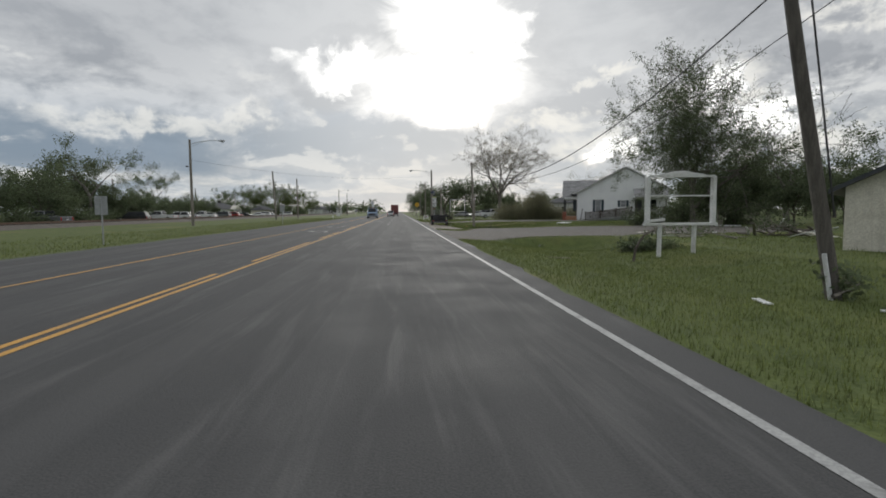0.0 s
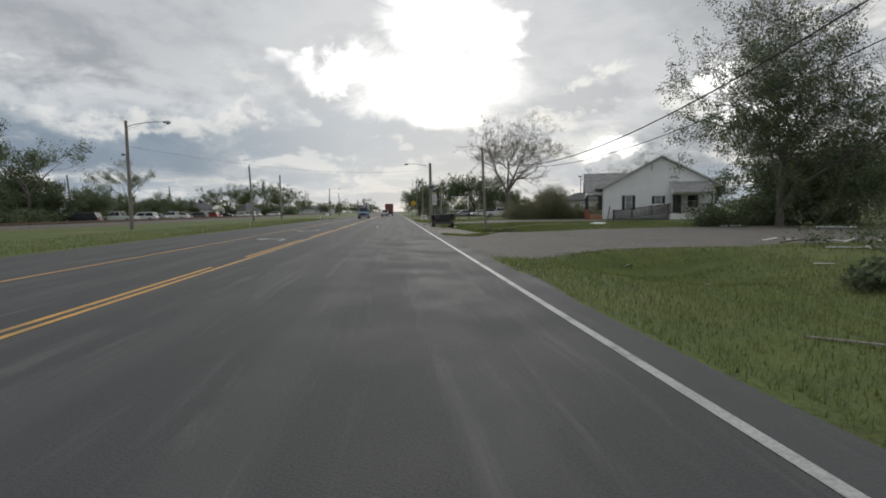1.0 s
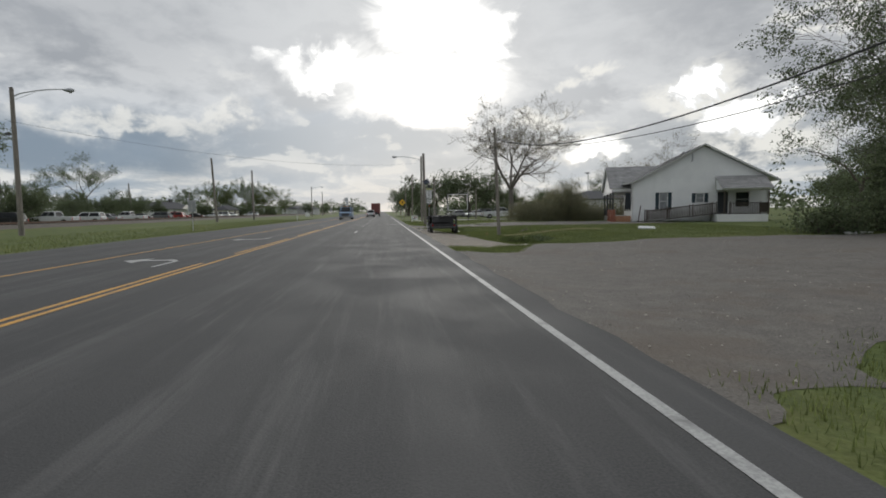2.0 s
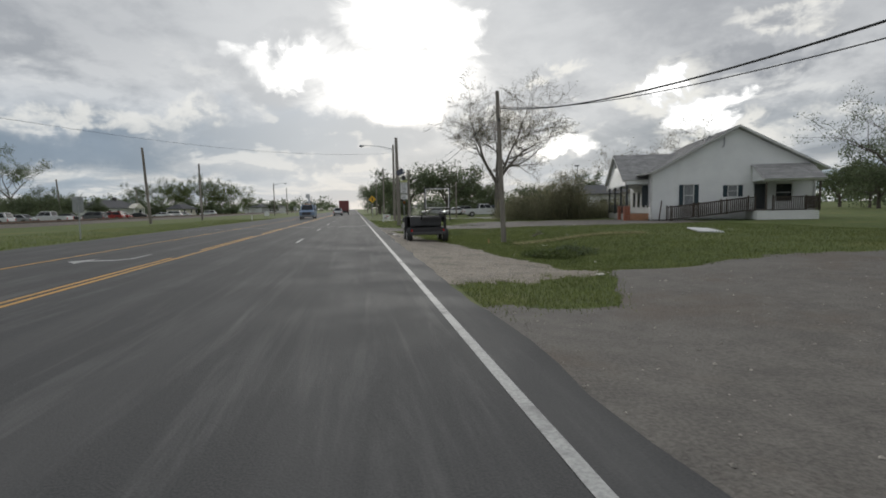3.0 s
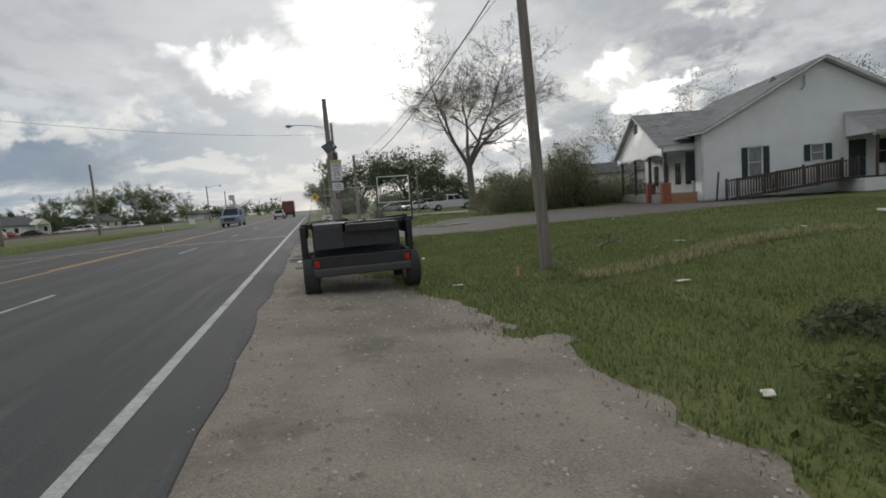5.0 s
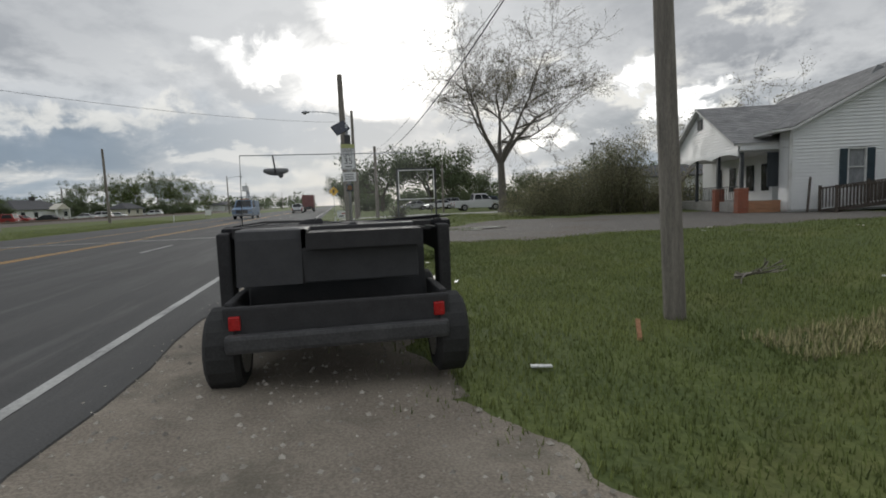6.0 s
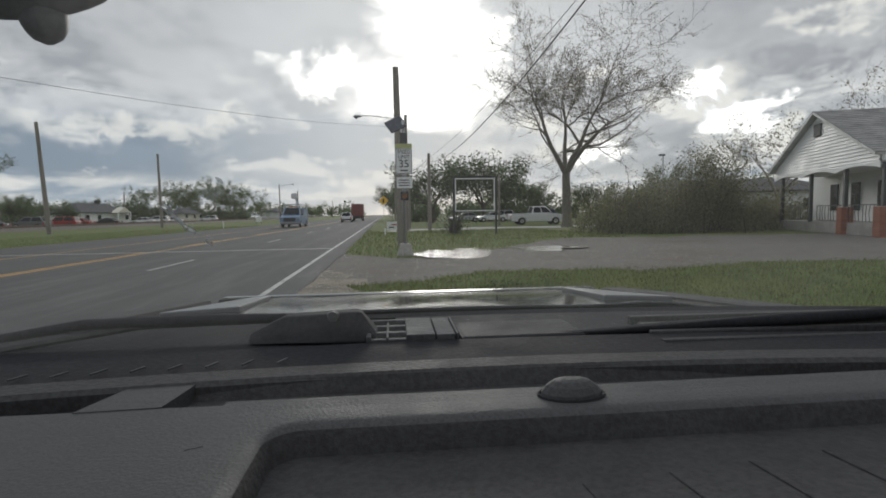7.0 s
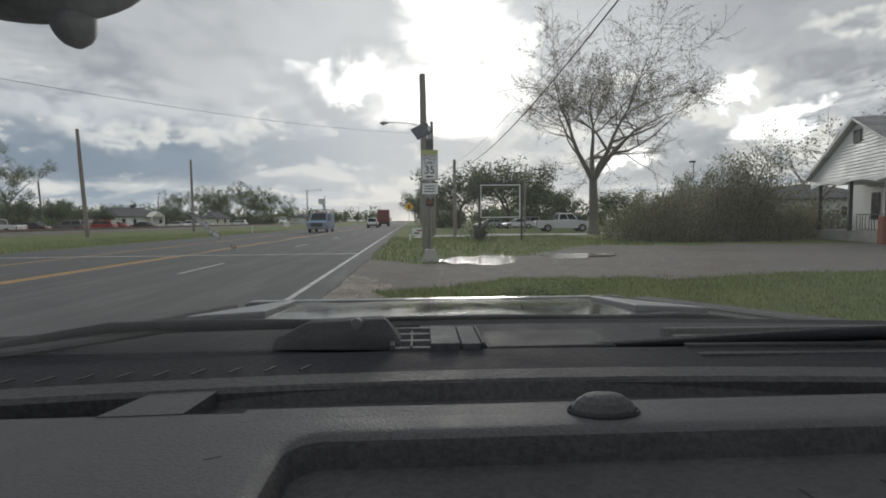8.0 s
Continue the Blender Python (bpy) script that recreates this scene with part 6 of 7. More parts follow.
lying("board", 9.6, 22.5, (0.6, 0.08, 0.02), -10, 0, M_WHITE_WOOD, "pale plank lying on the lawn", "board")
lying("board", 26, 40, (2.2, 0.5, 0.08), -20, 3, M_SHEET, "pale panel lying under the trees", "board")
lying("board", 22, 44.5, (1.8, 0.3, 0.08), 15, 6, M_WHITE_WOOD, "pale board lying under the tree", "board")
rng = random.Random(8)
for k in range(26):
    x, y = rng.choice(((rng.uniform(2.2, 11), rng.uniform(43, 64)), (rng.uniform(3, 12), rng.uniform(3, 23)), (rng.uniform(8, 20), rng.uniform(50, 66)), (rng.uniform(6, 24), rng.uniform(44, 64))))
    lying("litter", x, y, (rng.uniform(0.08, 0.3), rng.uniform(0.04, 0.1), 0.012), rng.uniform(0, 180), rng.uniform(-8, 8), rng.choice((M_SHEET, M_CREAM, M_POLE)), "small pale scrap of storm litter on the grass", "litter", "storm litter")


def fallen(x, y, length, turn, seed, label, leaf_per=0, z=0.05):
    rg = random.Random(seed)
    t = thing("fallen_branch", pose(x, y, gz(x, y) + z, 0, 0, turn), label, "branch", "fallen branches")
    mb, tips = MB(), []
    limbs(rg, mb, tips, (0, 0, 0.05), (1, 0, 0.12), length, 0.05, 2, 4, -0.02, 0.3, (3, 3, 4, 3))
    mb.v = [(p[0], p[1], abs(p[2])) for p in mb.v]
    tagged(part("wood", mb, M_PALE_BARK, t), kind="stuff")
    if leaf_per:
        part("leaves", leaf_mesh("leaves", [(p[0], p[1], abs(p[2])) for p in tips], leaf_per, 0.14, 0.08, M_LEAF, seed), None, t)
    return t


fallen(8.25, 57.9, 0.42, -80, 61, "bare fallen branch on the lawn")
shrub(5.3, 48.6, 1.3, 0.8, 0.34, "low weeds at the gravel edge", 62, 3800, 0.045, M_LEAF_FRESH, "weeds")
shrub(7.0, 50.0, 1.0, 1.2, 0.28, "low dark weeds in the lawn", 63, 2600, 0.045, M_LEAF, "weeds")
shrub(4.2, 64.4, 0.7, 0.5, 0.22, "small tuft of weeds beside the drive", 70, 1200, 0.04, M_LEAF_FRESH, "weeds")
fallen(12.5, 24.0, 1.09, 20, 64, "heap of torn branches beside the drive", 2)
fallen(13.5, 20.5, 1.26, 130, 65, "heap of torn branches by the shed", 1)
fallen(14.5, 25.0, 1.26, 70, 66, "heap of torn branches by the shed", 3)
fallen(12.2, 27.5, 1.01, -50, 67, "torn branches beside the gravel drive", 2)
fallen(6.2, 7.0, 0.5, 30, 68, "torn leafy twigs by the pole", 3)
fallen(7.4, 5.2, 0.67, 160, 69, "torn leafy twigs by the pole", 3)
solo("bent_stick", MB().tube([(0, 0, -0.1), (0.1, 0, 0.5), (0.4, 0, 0.95), (0.95, 0.1, 1.2)], [0.05, 0.045, 0.04, 0.02], 6), M_BARK, "bent dead stick beside the white frame", "stick", m=pose(5.9, 15.2, gz(5.9, 15.2)))
for k in range(9):
    rg = random.Random(200 + k)
    x, y = 15 + rg.uniform(-2, 3), 27 + rg.uniform(-5, 4)
    lying("plank", x, y, (rg.uniform(1.0, 2.6), 0.14, 0.04), rg.uniform(0, 180), rg.uniform(-14, 14), rg.choice((M_WHITE_WOOD, M_POLE, M_CREAM)), "splintered plank in the debris heap", "plank", "heap of planks")


# heap of splintered boards and torn limbs between the trees and the shed
rg = random.Random(77)
for k in range(22):
    r, a = 1.7 * math.sqrt(rg.random()), rg.uniform(0, 6.283)
    x, y = 18.6 + 1.3 * r * math.cos(a), 24.2 + r * math.sin(a)
    solo("plank", MB().box(-rg.uniform(0.5, 1.2), rg.uniform(0.4, 1.0), -0.07, 0.07, -0.02, 0.02), rg.choice((M_WHITE_WOOD, M_POLE, M_CREAM, M_DARK_WOOD, M_BARK)), "splintered plank in the debris heap", "plank", "heap of planks",
         bevel=0.006, m=pose(x, y, gz(x, y) + 0.06 + 0.85 * max(0.0, 1 - r / 1.8) * rg.random(), rg.uniform(-30, 30), rg.uniform(-35, 35), rg.uniform(0, 180)))
fallen(18.2, 23.6, 1.3, 40, 81, "torn limbs on the debris heap", 2, 0.35)
fallen(19.2, 24.6, 1.2, 150, 82, "torn limbs on the debris heap", 2, 0.5)
fallen(17.6, 24.8, 1.1, -80, 83, "torn limbs on the debris heap", 3, 0.2)

# crumbled slabs of asphalt along the road's edge
for k in range(6):
    rg = random.Random(300 + k)
    x, y, n = 0.75 + rg.uniform(0.0, 0.75), 57.5 + 0.8 * k + rg.uniform(-0.2, 0.2), 5
    r0 = rg.uniform(0.1, 0.3)
    ring = [(r0 * rg.uniform(0.5, 1.3) * math.cos(6.283 * i / n), 1.4 * r0 * rg.uniform(0.5, 1.3) * math.sin(6.283 * i / n)) for i in range(n)]
    slab = MB().add([(p[0], p[1], 0.0) for p in ring] + [(p[0] * 0.93, p[1] * 0.93, 0.022) for p in ring], [tuple(range(n, 2 * n)), tuple(reversed(range(n)))] + [(i, (i + 1) % n, n + (i + 1) % n, n + i) for i in range(n)])
    solo("asphalt_slab", slab, M_ASPHALT, "broken slab of asphalt at the road's edge", "asphalt", "broken asphalt", m=pose(x, y, gz(x, y) + 0.015, rg.uniform(-4, 4), rg.uniform(-4, 4), 0))
lying("litter", 0.95, 59.8, (0.16, 0.1, 0.03), 30, 6, M_SHEET, "small pale scrap of storm litter on the grass", "litter", "storm litter")
lying("litter", 1.15, 60.4, (0.1, 0.08, 0.03), 80, -6, M_SHEET, "small pale scrap of storm litter on the grass", "litter", "storm litter")


# ---------------------------------------------------------------- loose stones and grass blades
def strew(name, mask, x0, x1, y0, y1, count, seed, label):
    rs = np.random.RandomState(seed)
    vs, fs = [], []
    while len(fs) < count * 5:
        x, y = rs.uniform(x0, x1), rs.uniform(y0, y1)
        if mask(x, y) < 0.05:
            continue
        s, a, o, z = 0.006 + 0.022 * rs.rand() ** 3, rs.uniform(0, 6.28), len(vs), gz(x, y) + 0.02
        for k in range(4):
            vs.append((x + s * math.cos(a + k * 1.57) * rs.uniform(0.7, 1.3), y + s * math.sin(a + k * 1.57) * rs.uniform(0.7, 1.3), z))
        vs.append((x, y, z + s * 0.8))
        fs += [(o, o + 1, o + 4), (o + 1, o + 2, o + 4), (o + 2, o + 3, o + 4), (o + 3, o, o + 4), (o + 3, o + 2, o + 1, o)]
    solo(name, raw(name, vs, fs, M_STONE), None, label, "stones", kind="stuff")


strew("loose_stones", turnout, 0.4, 6, 41, 67, 7000, 21, "loose pale stones on the washed shoulder")
strew("loose_stones", drive_north, 0.5, 12, 63, 80, 1800, 22, "loose stones on the gravel drive")
strew("loose_stones", drive_south, 0.5, 14, 23, 42, 1800, 23, "loose stones on the gravel drive")


def blades(name, x0, x1, y0, y1, count, seed, h, label, clump=False, mat=None, fade=0.0):
    """Grass blades as thin bent triangles on the bare lawn."""
    rs = np.random.RandomState(seed)
    pts = []
    while len(pts) < count:
        x, y = rs.uniform(x0, x1), rs.uniform(y0, y1)
        if fade and rs.rand() < (x - fade) / (x1 - fade):
            continue
        edge = rs.rand() ** 4 * 0.6
        if -15.4 < x < 0.64 or drive_south(x, y) > edge or drive_north(x, y) > edge or turnout(x, y) > edge or drive_far(x, y) > 0 or puddle(x, y) > 0:
            continue
        pts.append((x, y, gz(x, y)))
    p = np.array(pts)
    n = len(p)
    a = rs.uniform(0, 6.28, n)
    w, hh, ln = rs.uniform(0.004, 0.009, n), h * rs.uniform(0.5, 1.4, n), rs.uniform(0.0, 0.7, n)
    if clump:
        w *= 1.6
    d = np.stack([np.cos(a), np.sin(a), 0 * a], 1)
    s = np.stack([-np.sin(a), np.cos(a), 0 * a], 1)
    up = np.array([0, 0, 1.0])
    v = np.stack([p - s * w[:, None], p + s * w[:, None], p + d * (hh * ln)[:, None] + up * hh[:, None]], 1).reshape(-1, 3)
    me = bpy.data.meshes.new(name)
    me.from_pydata(v.tolist(), [], np.arange(3 * n).reshape(-1, 3).tolist())
    me.materials.append(mat or M_BLADE)
    solo(name, me, None, label, "grass", kind="stuff")


blades("grass", 0.6, 13, 35.5, 68, 112000, 31, 0.062, "short uneven blades of roadside grass", fade=6.0)
blades("grass", 0.6, 10, -3, 27, 80000, 32, 0.085, "uneven blades of grass in the ditch")
blades("grass", 7, 25, 40, 70, 66000, 33, 0.075, "lawn grass before the house")
blades("grass", 0.6, 14, 70, 96, 16000, 34, 0.12, "grass round the sign frame", True)
blades("grass", -24, -15.3, 15, 130, 26000, 35, 0.14, "grass on the far verge", True)
blades("grass", 10, 22, 4, 27, 12000, 36, 0.12, "grass beside the shed", True)
# a band of torn, tall grass along the swale
blades("tall_grass", 6.2, 13.0, 54.7, 55.5, 3000, 37, 0.11, "band of pale torn grass in the swale", True, M_STRAW)

# ---------------------------------------------------------------- the open-topped vehicle halted on the shoulder
EYE_END = Vector(PATH[-1][1])
CAR = pose(EYE_END.x, EYE_END.y, 0.0, 0, 0, -0.95)
car = thing("off_road_car", CAR, "compact dark open-topped buggy halted on the shoulder", "car")
E0 = EYE_END.z          # heights below are given from the eye's level
CX = 0.08              # the car's centre line


def across(profile, x0, x1, bend=0.0, n=14):
    """A profile of (forward, height from eye) drawn across the car; bend sets the ends back."""
    vs, fs = [], []
    m = len(profile)
    for i in range(n + 1):
        x = x0 + (x1 - x0) * i / n
        back = bend * ((x - CX) / 0.9) ** 2
        vs += [(x, v - back, E0 + w) for v, w in profile]
    for i in range(n):
        fs += [(i * m + k, i * m + (k + 1) % m, (i + 1) * m + (k + 1) % m, (i + 1) * m + k) for k in range(m)]
    fs += [tuple(range(m)), tuple(n * m + k for k in range(m - 1, -1, -1))]
    return MB().add(vs, fs)


dash = part("dashboard", across([(0.16, -0.64), (0.20, -0.30), (0.22, -0.236), (0.26, -0.2238), (0.597, -0.2229), (0.597, -0.34), (0.40, -0.64)], -0.66, -0.185, 0.0), M_DASH, car, "grained dark grey dashboard")
part("dash_top", across([(0.568, -0.2228), (0.604, -0.2215), (0.604, -0.30), (0.568, -0.30)], -0.19, 0.72, 0.0), M_DASH, dash, "grained dash shelf ahead of the tray")
# open tray before the passenger: rounded rim, deep ribbed floor
tray = part("tray", MB().box(-0.145, 0.72, 0.10, 0.60, E0 - 0.38, E0 - 0.2565), M_DASH_DARK, dash, "shallow dark ribbed tray")
RX, RY, RR = -0.098, 0.488, 0.036   # the rim's corner: centre and radius
rim_path = [(RX - RR, 0.08 + 0.0583 * k, -1.0, 0.0) for k in range(7)]
rim_path += [(RX - RR * math.cos(math.pi / 2 * k / 8), RY + RR * math.sin(math.pi / 2 * k / 8), -math.cos(math.pi / 2 * k / 8), math.sin(math.pi / 2 * k / 8)) for k in range(9)]
rim_path += [(RX + 0.068 * k, RY + RR, 0.0, 1.0) for k in range(1, 13)]


def loft(name, rings, mat, label=""):
    rv = [(x + nx * o, y + ny * o, E0 + w) for x, y, nx, ny in rim_path for o, w in rings]
    nr = len(rings)
    part(name, raw(name, rv, [(i * nr + k, i * nr + k + 1, (i + 1) * nr + k + 1, (i + 1) * nr + k) for i in range(len(rim_path) - 1) for k in range(nr - 1)], mat, True), None, tray, label)


loft("tray_rim", [(0.055, -0.2226), (0.04, -0.2226), (0.018, -0.2230), (0.008, -0.2250), (0.003, -0.2295)], M_DASH, "rounded rim of the tray")
loft("tray_wall", [(0.003, -0.2295), (0.0, -0.236), (-0.004, -0.2575)], M_DASH_DARK)
arc = [(RX - (RR + 0.052) * math.cos(math.pi / 2 * k / 8), RY + (RR + 0.052) * math.sin(math.pi / 2 * k / 8)) for k in range(9)]
fill = [(x, y, E0 + w) for w in (-0.2227, -0.26) for x, y in [(-0.205, 0.48), *arc, (0.0, 0.608), (-0.205, 0.608)]]
nf = len(fill) // 2
part("dash_corner", MB().add(fill, [tuple(range(nf)), tuple(range(2 * nf - 1, nf - 1, -1))] + [(i, (i + 1) % nf, nf + (i + 1) % nf, nf + i) for i in range(nf)]), M_DASH, dash)
for k in range(10):
    x = -0.02 + 0.092 * k
    part("rib", MB().box(x, x + 0.02, 0.14, 0.415, E0 - 0.258, E0 - 0.2548, Matrix.Translation((0.06, 0, 0)) @ Matrix.Rotation(radians(7), 4, "Z")), M_DASH_DARK, tray, bevel=0.003)
# sunken defroster channel and the lip below the windscreen
part("channel", across([(0.605, -0.224), (0.611, -0.242), (0.672, -0.242), (0.684, -0.221), (0.684, -0.30), (0.605, -0.30)], -0.285, 0.80, 0.035), M_DASH_DARK, dash, "dark sunken defroster channel")
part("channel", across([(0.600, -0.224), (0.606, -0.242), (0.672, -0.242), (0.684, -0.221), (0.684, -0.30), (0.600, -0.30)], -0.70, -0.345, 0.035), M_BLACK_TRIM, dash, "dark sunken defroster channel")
part("channel_bridge", MB().add([(-0.372, 0.594, E0 - 0.2218), (-0.276, 0.598, E0 - 0.2218), (-0.262, 0.70, E0 - 0.2208), (-0.34, 0.70, E0 - 0.2208), (-0.372, 0.594, E0 - 0.28), (-0.276, 0.598, E0 - 0.28), (-0.262, 0.70, E0 - 0.28), (-0.34, 0.70, E0 - 0.28)], [(0, 1, 2, 3), (4, 7, 6, 5), (0, 4, 5, 1), (1, 5, 6, 2), (2, 6, 7, 3), (3, 7, 4, 0)]), M_DASH, dash)
part("lip", across([(0.684, -0.224), (0.692, -0.2185), (0.735, -0.2180), (0.748, -0.223), (0.748, -0.30), (0.684, -0.30)], -0.76, 0.88, 0.085), M_DASH_DARK, dash, "grey padded lip under the glass")
rib = MB().box(-0.0016, 0.0016, -0.013, 0.013, -0.001, 0.0012).data("vent_rib", M_DASH)
for k in range(10):
    x = -0.62 + 0.05 * k
    part("vent_rib", rib, None, dash).matrix_basis = Matrix.Translation((x, 0.764 - 0.085 * ((x - CX) / 0.9) ** 2, E0 - 0.2165)) @ Matrix.Rotation(radians(-22), 4, "Z")
sen = MB()
SIDES = 14
for r, h in ((0.0385, 0.0), (0.0375, 0.0045), (0.031, 0.0125), (0.022, 0.0185), (0.012, 0.0205)):
    o = len(sen.v)
    sen.v += [(0.212 + r * math.cos(2 * math.pi * j / SIDES), 0.574 + r * 0.6 * math.sin(2 * math.pi * j / SIDES), E0 - 0.2222 + h) for j in range(SIDES)]
    if o:
        sen.f += [(o - SIDES + j, o - SIDES + (j + 1) % SIDES, o + (j + 1) % SIDES, o + j) for j in range(SIDES)]
sen.f.append(tuple(range(len(sen.v) - SIDES, len(sen.v))))
dome = part("sensor_dome", sen, M_DASH, dash, "faceted grey light-sensor dome", bevel=0.0015)
part("base_ring", MB().tube([(0.212 + 0.041 * math.cos(2 * math.pi * j / 20), 0.574 + 0.0255 * math.sin(2 * math.pi * j / 20), E0 - 0.2218) for j in range(21)], 0.0018, 5), M_BLACK_TRIM, dome)
part("black_band", across([(0.745, -0.245), (0.75, -0.2225), (0.845, -0.216), (0.852, -0.25)], -0.80, 0.92, 0.085), M_BLACK_TRIM, car, "black painted band under the glass")
# black moulded cover standing at the glass base
dev = MB().add([(-0.245, 0.885, E0 - 0.222), (-0.02, 0.865, E0 - 0.222), (-0.02, 0.94, E0 - 0.222), (-0.235, 0.95, E0 - 0.222), (-0.242, 0.895, E0 - 0.205), (-0.185, 0.90, E0 - 0.178), (-0.045, 0.885, E0 - 0.170), (-0.052, 0.93, E0 - 0.171), (-0.18, 0.94, E0 - 0.178), (-0.235, 0.94, E0 - 0.205), (-0.02, 0.875, E0 - 0.208), (-0.02, 0.935, E0 - 0.208)],
               [(3, 2, 1, 0), (0, 1, 10, 6, 5, 4), (3, 9, 8, 7, 11, 2), (0, 4, 9, 3), (4, 5, 8, 9), (5, 6, 7, 8), (6, 10, 11, 7), (10, 1, 2, 11)])
dv = part("wiper_motor_cover", dev, M_BLACK_TRIM, car, "black moulded cover at the glass base", bevel=0.007)
dv.location.x = -0.013
part("knob", MB().tube([(-0.095, 0.885, E0 - 0.176), (-0.095, 0.874, E0 - 0.176)], [0.011, 0.009], 12), M_DARK_STEEL, dv)
# cowl with slots, plates, wiper arms
cowl = part("cowl", across([(0.85, -0.25), (0.856, -0.228), (1.03, -0.212), (1.05, -0.225), (1.07, -0.225), (1.09, -0.215), (1.09, -0.28), (0.85, -0.30)], CX - 0.95, CX + 1.0, 0.09), M_BLACK_TRIM, car, "dark ribbed plastic cowl")
gr = MB().box(-0.032, -0.024, 0.845, 0.985, E0 - 0.226, E0 - 0.2065).box(0.002, 0.006, 0.845, 0.985, E0 - 0.226, E0 - 0.209)
for k in range(4):
    gr.box(-0.03, 0.037, 0.845 + 0.042 * k, 0.859 + 0.042 * k, E0 - 0.226 + 0.003 * k, E0 - 0.2125 + 0.0022 * k)
part("cowl_grille", gr, M_COWL, cowl, "grey slotted cowl grille", bevel=0.0015).location.x = -0.018
for a0, a1, top in ((0.037, 0.086, -0.2055), (0.089, 0.121, -0.2065), (0.123, 0.127, -0.205)):
    part("cowl_plate", MB().box(a0, a1, 0.845, 0.99, E0 - 0.228, E0 + top), M_COWL, cowl, "grey cowl plate", bevel=0.002).location.x = -0.018
part("cowl_panel", MB().box(0.114, 0.34, 0.85, 0.985, E0 - 0.232, E0 - 0.2155), M_BLACK_TRIM, cowl, "smooth dark cowl panel", bevel=0.012)
for k in range(4):
    part("cowl_rib", MB().box(0.42, 0.98, 0.80 + 0.045 * k, 0.816 + 0.045 * k, E0 - 0.236 + 0.004 * k, E0 - 0.216 + 0.004 * k, Matrix.Rotation(radians(-2), 4, "Z")), M_DASH_DARK, cowl, bevel=0.003)
for pts in ([(-0.80, 0.86, -0.213), (-0.55, 0.93, -0.186), (-0.35, 0.96, -0.190), (-0.1, 0.99, -0.198)], [(0.27, 0.87, -0.222), (0.5, 0.86, -0.212), (0.78, 0.83, -0.198), (1.0, 0.80, -0.184)]):
    wp = part("wiper", MB().tube([(x, v, E0 + w) for x, v, w in pts], [0.005, 0.010, 0.011, 0.008], 8), M_BLACK_TRIM, car, "black wiper arm", smooth=True)
    part("blade", MB().tube([(x + 0.1, v + 0.015, E0 + w - 0.008) for x, v, w in pts], 0.006, 5), M_RUBBER, wp)
# bonnet: a crowned sheet with raised edges, wings and front
hv, hf, nx, ny = [], [], 24, 14
for j in range(ny + 1):
    v = 1.12 + 1.10 * j / ny
    for i in range(nx + 1):
        u = -1 + 2 * i / nx
        half = 0.86 - 0.07 * (j / ny) ** 2
        crown = 0.037 * (1 - abs(u) ** 2.4) + 0.012 * math.exp(-((abs(u) - 0.62) / 0.13) ** 2)
        drop = -0.075 * (j / ny) - 0.065 * (j / ny) ** 2.2
        hv.append((CX + u * half, v - 0.05 * u * u, E0 - 0.25 + crown + drop))
for j in range(ny):
    hf += [(j * (nx + 1) + i, j * (nx + 1) + i + 1, (j + 1) * (nx + 1) + i + 1, (j + 1) * (nx + 1) + i) for i in range(nx)]
part("bonnet", raw("bonnet", hv, hf, P_HOOD, True), None, car, "dark glossy crowned bonnet")
part("bonnet_seal", MB().tube([(x, v - 0.004, z + 0.001) for x, v, z in hv[:nx + 1]], 0.0035, 6), M_COWL, car, "grey rubber seal at the bonnet's rear edge", smooth=True)
for s in (-1, 1):
    part("wing", MB().prism([(0.62, -1.0), (0.85, -1.0), (0.85, -0.5), (2.25, -0.5), (2.25, -0.35), (1.1, -0.24), (0.62, -0.26)], CX + s * 0.86, CX + s * 0.97, Matrix.Translation((0, 0, E0))), M_DASH_DARK, car, bevel=0.02)
    part("door", MB().box(CX + s * 0.74, CX + s * 0.80, -0.02, 0.62, E0 - 1.0, E0 - 0.72), M_DASH_DARK, car, bevel=0.02)
    part("headlight", MB().tube([(CX + s * 0.62, 2.14, E0 - 0.55), (CX + s * 0.62, 2.24, E0 - 0.55)], [0.12, 0.1], 14), M_LAMP_LENS, car)
part("front_panel", MB().box(CX - 0.8, CX + 0.8, 2.12, 2.2, E0 - 0.95, E0 - 0.33), P_HOOD, car, bevel=0.02)
part("bumper", MB().box(CX - 0.9, CX + 0.9, 2.2, 2.36, E0 - 1.05, E0 - 0.88), M_DARK_STEEL, car, bevel=0.03)
part("floor_pan", MB().box(CX - 0.8, CX + 0.8, -0.10, 2.1, E0 - 1.06, E0 - 1.0), M_DARK_STEEL, car)
part("bulkhead", MB().box(CX - 0.73, CX + 0.73, 0.61, 0.65, E0 - 1.0, E0 - 0.30), M_DASH, car, "dark firewall under the dash")
part("knee_panel", MB().box(-0.19, 0.70, 0.19, 0.30, E0 - 0.64, E0 - 0.375), M_DASH, car, "grained panel under the tray", bevel=0.01)
part("tailgate", MB().box(CX - 0.80, CX + 0.80, -0.10, -0.04, E0 - 1.0, E0 - 0.74), M_DASH_DARK, car, bevel=0.02)
gz0 = gz(EYE_END.x, EYE_END.y)
for x in (CX - 0.82, CX + 0.82):
    for y in (1.55, 0.14):
        wh = part("wheel", MB().tube([(x - 0.12, y, gz0 + 0.31), (x - 0.09, y, gz0 + 0.31), (x + 0.09, y, gz0 + 0.31), (x + 0.12, y, gz0 + 0.31)], [0.27, 0.31, 0.31, 0.27], 20), M_RUBBER, car)
        part("rim", MB().tube([(x - 0.125, y, gz0 + 0.31), (x + 0.125, y, gz0 + 0.31)], 0.19, 12), M_RIM, wh)
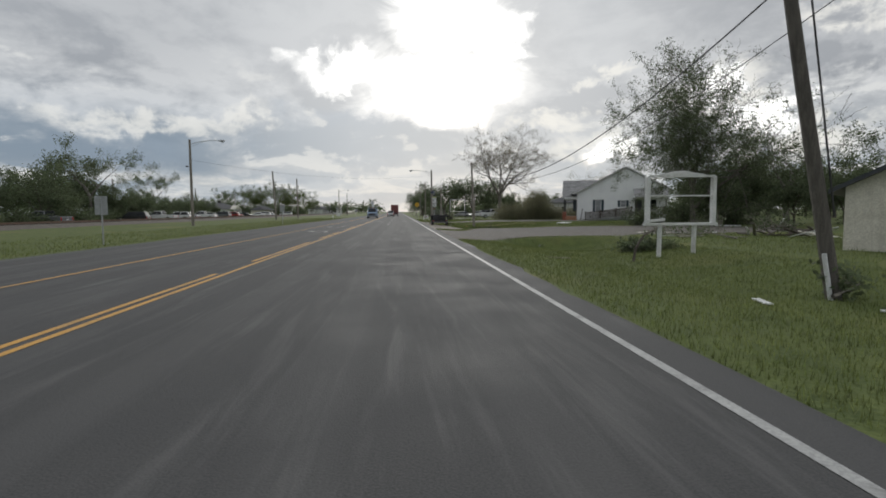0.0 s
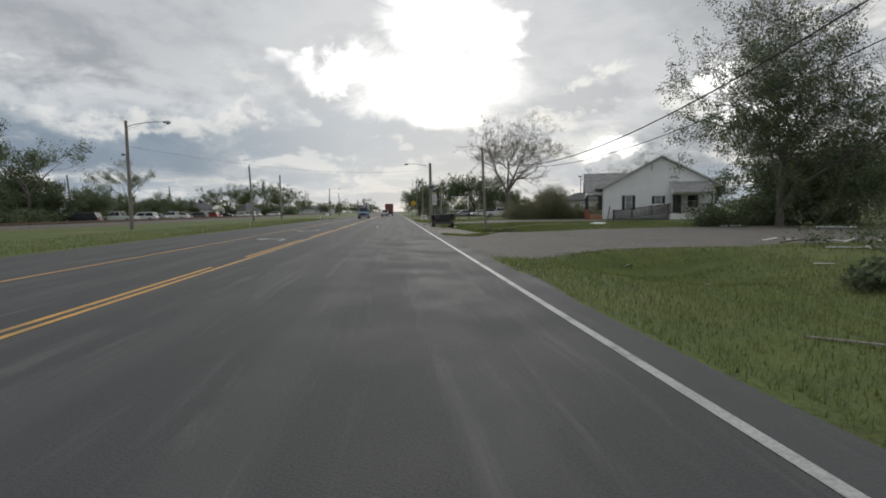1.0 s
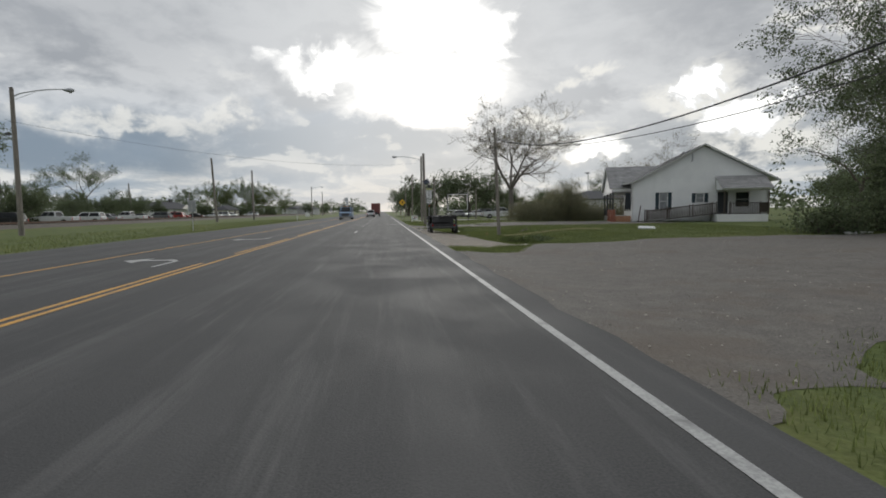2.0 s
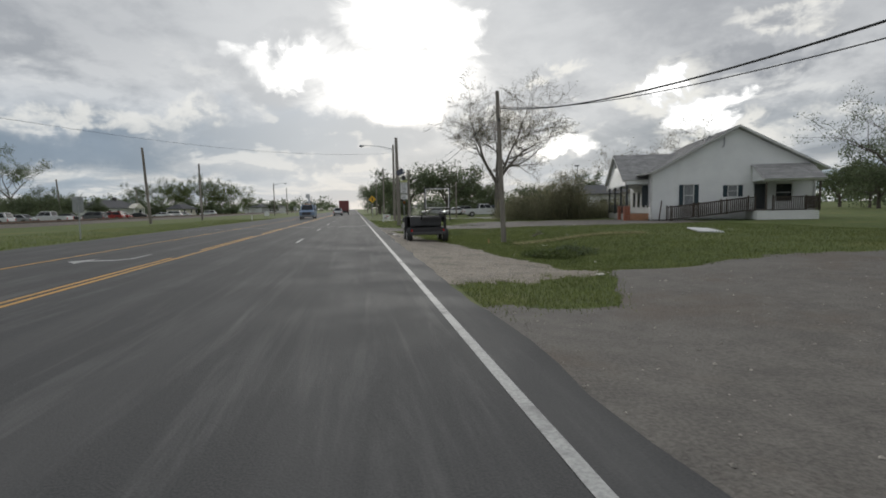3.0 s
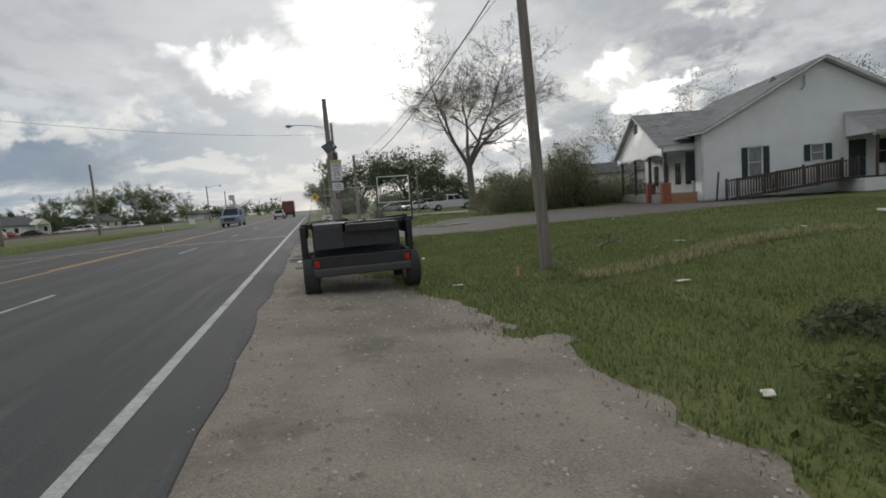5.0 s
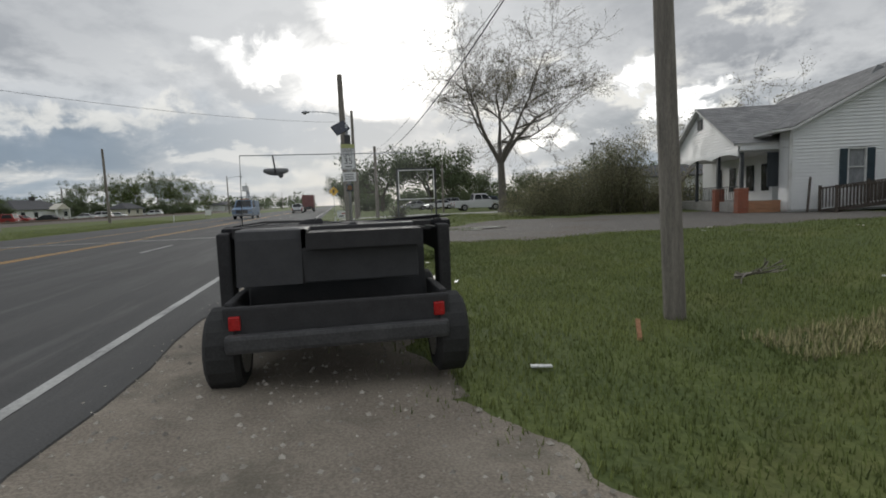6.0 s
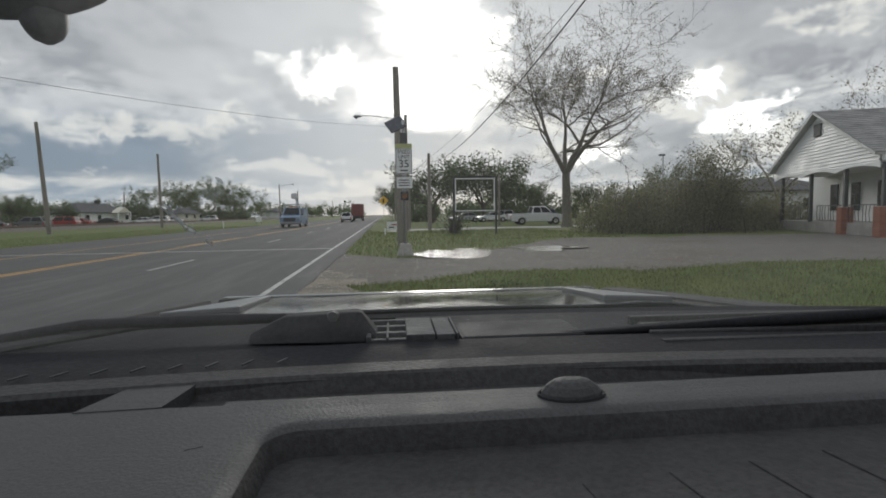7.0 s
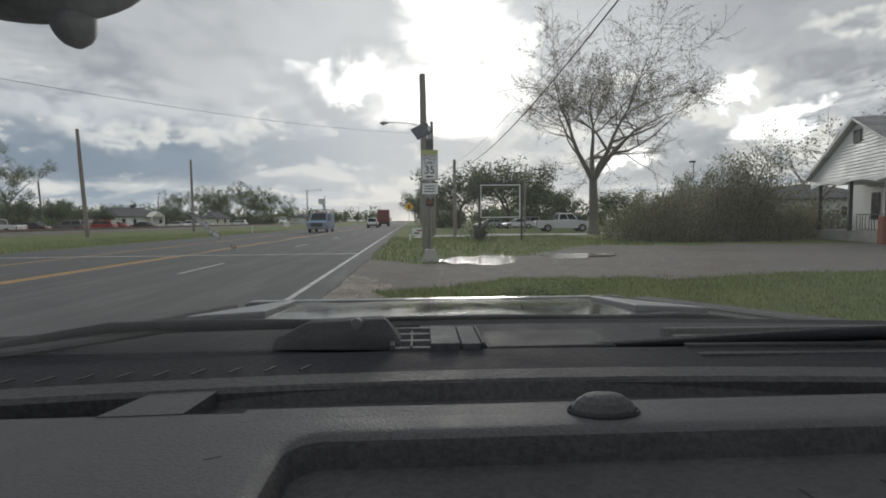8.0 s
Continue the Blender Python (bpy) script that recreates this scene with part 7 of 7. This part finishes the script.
# frameless windscreen and its mirror
gl = part("windscreen", MB().add([(CX - 0.80, 0.86, E0 - 0.215), (CX + 0.86, 0.86, E0 - 0.215), (CX + 0.72, 0.36, E0 + 0.34), (CX - 0.68, 0.36, E0 + 0.34)], [(0, 1, 2, 3)]), M_GLASS, car, "clear frameless windscreen")
gl.visible_shadow = False
SMEARS = [(0.2467, 0.4139, 0.2665, 0.3532, 0.0022), (0.2497, 0.4175, 0.2603, 0.3772, 0.0016), (0.2589, 0.372, 0.2676, 0.3505, 0.004), (0.2746, 0.3367, 0.2777, 0.3197, 0.003), (0.295, 0.4739, 0.2997, 0.4604, 0.002)]
# dried smears on the glass: (across, height above the lower edge) as fractions
def on_glass(u, v):
    return Vector((CX - 0.80 + 0.12 * v + u * (1.66 - 0.26 * v), 0.86 - 0.5 * v - 0.004, E0 - 0.215 + 0.555 * v))


for u0, v0, u1, v1, w in SMEARS:
    p, q = on_glass(u0, v0), on_glass(u1, v1)
    s = (q - p).cross(Vector((0, 0.743, 0.669))).normalized() * w * 1.6
    part("smear", MB().add([p - s * 0.3, p + s * 0.3, p.lerp(q, 0.5) + s, q + s * 0.4, q - s * 0.4, p.lerp(q, 0.5) - s], [(0, 1, 2, 3, 4, 5)]), M_SMEAR, gl, "pale dried smear").visible_shadow = False
a0, a1, b1, b0 = (CX - 0.80, 0.86, E0 - 0.215), (CX - 0.69, 0.36, E0 + 0.34), (CX + 0.73, 0.36, E0 + 0.34), (CX + 0.86, 0.86, E0 - 0.215)
part("screen_frame", MB().tube([a0, a1, b1, b0], 0.004, 6), M_STEEL, car, "slim pale windscreen edging", smooth=True)
part("mirror_rod", MB().tube([(-0.37, 0.47, E0 + 0.22), (-0.37, 0.365, E0 + 0.335)], 0.006, 6), M_DASH_DARK, car)
caps = [(k / 15.0, max(0.05, math.sin(math.pi * (0.04 + 0.92 * k / 15.0))) ** 0.45) for k in range(16)]
mir = part("rear_mirror", MB().tube([(-0.465 + 0.187 * f, 0.50 + 0.042 * f, E0 + 0.233 - 0.012 * math.sin(math.pi * f) + 0.004 * f) for f, _ in caps], [0.030 * q for _, q in caps], 24), M_MIRROR_CASE, car, "grey rear-view mirror", smooth=True)
stem = [(k / 9.0, (1 - (k / 9.0) ** 3) ** 0.5 if k < 9 else 0.12) for k in range(10)]
part("mirror_stem", MB().tube([(-0.340 + 0.005 * f, 0.533 + 0.004 * f, E0 + 0.216 - 0.042 * f) for f, _ in stem], [0.0205 * q + 0.001 for _, q in stem], 18), M_MIRROR_CASE, mir, smooth=True)
part("mirror_mount", MB().tube([(-0.37, 0.52, E0 + 0.23), (-0.37, 0.47, E0 + 0.22)], 0.01, 8), M_DASH_DARK, mir)
# tail of the car
part("bumper", MB().box(CX - 0.78, CX + 0.78, -0.20, -0.10, E0 - 1.05, E0 - 0.92), M_DARK_STEEL, car, bevel=0.03)
for s in (-1, 1):
    part("tail_light", MB().box(CX + s * 0.72 - 0.04, CX + s * 0.72 + 0.04, -0.12, -0.08, E0 - 0.90, E0 - 0.80), M_RED_LENS, car, bevel=0.01)
    # raised crease along the bonnet; its paler grey paints in the sky's glint
    part("bonnet_crease_glint", MB().add([(CX + s * 0.62, 1.2, E0 - 0.216), (CX + s * 0.44, 1.2, E0 - 0.207), (CX + s * 0.47, 1.62, E0 - 0.248), (CX + s * 0.53, 1.62, E0 - 0.252), (CX + s * 0.62, 1.2, E0 - 0.26), (CX + s * 0.44, 1.2, E0 - 0.26), (CX + s * 0.47, 1.62, E0 - 0.3), (CX + s * 0.53, 1.62, E0 - 0.3)],
                                   [(0, 1, 2, 3), (4, 7, 6, 5), (0, 4, 5, 1), (1, 5, 6, 2), (2, 6, 7, 3), (3, 7, 4, 0)]), P_GREY, car, "raised bonnet crease painted paler as a sky glint", bevel=0.004)

# ---------------------------------------------------------------- brickwork of the porch
for spec in BRICKWORK:
    brick_block(*spec)
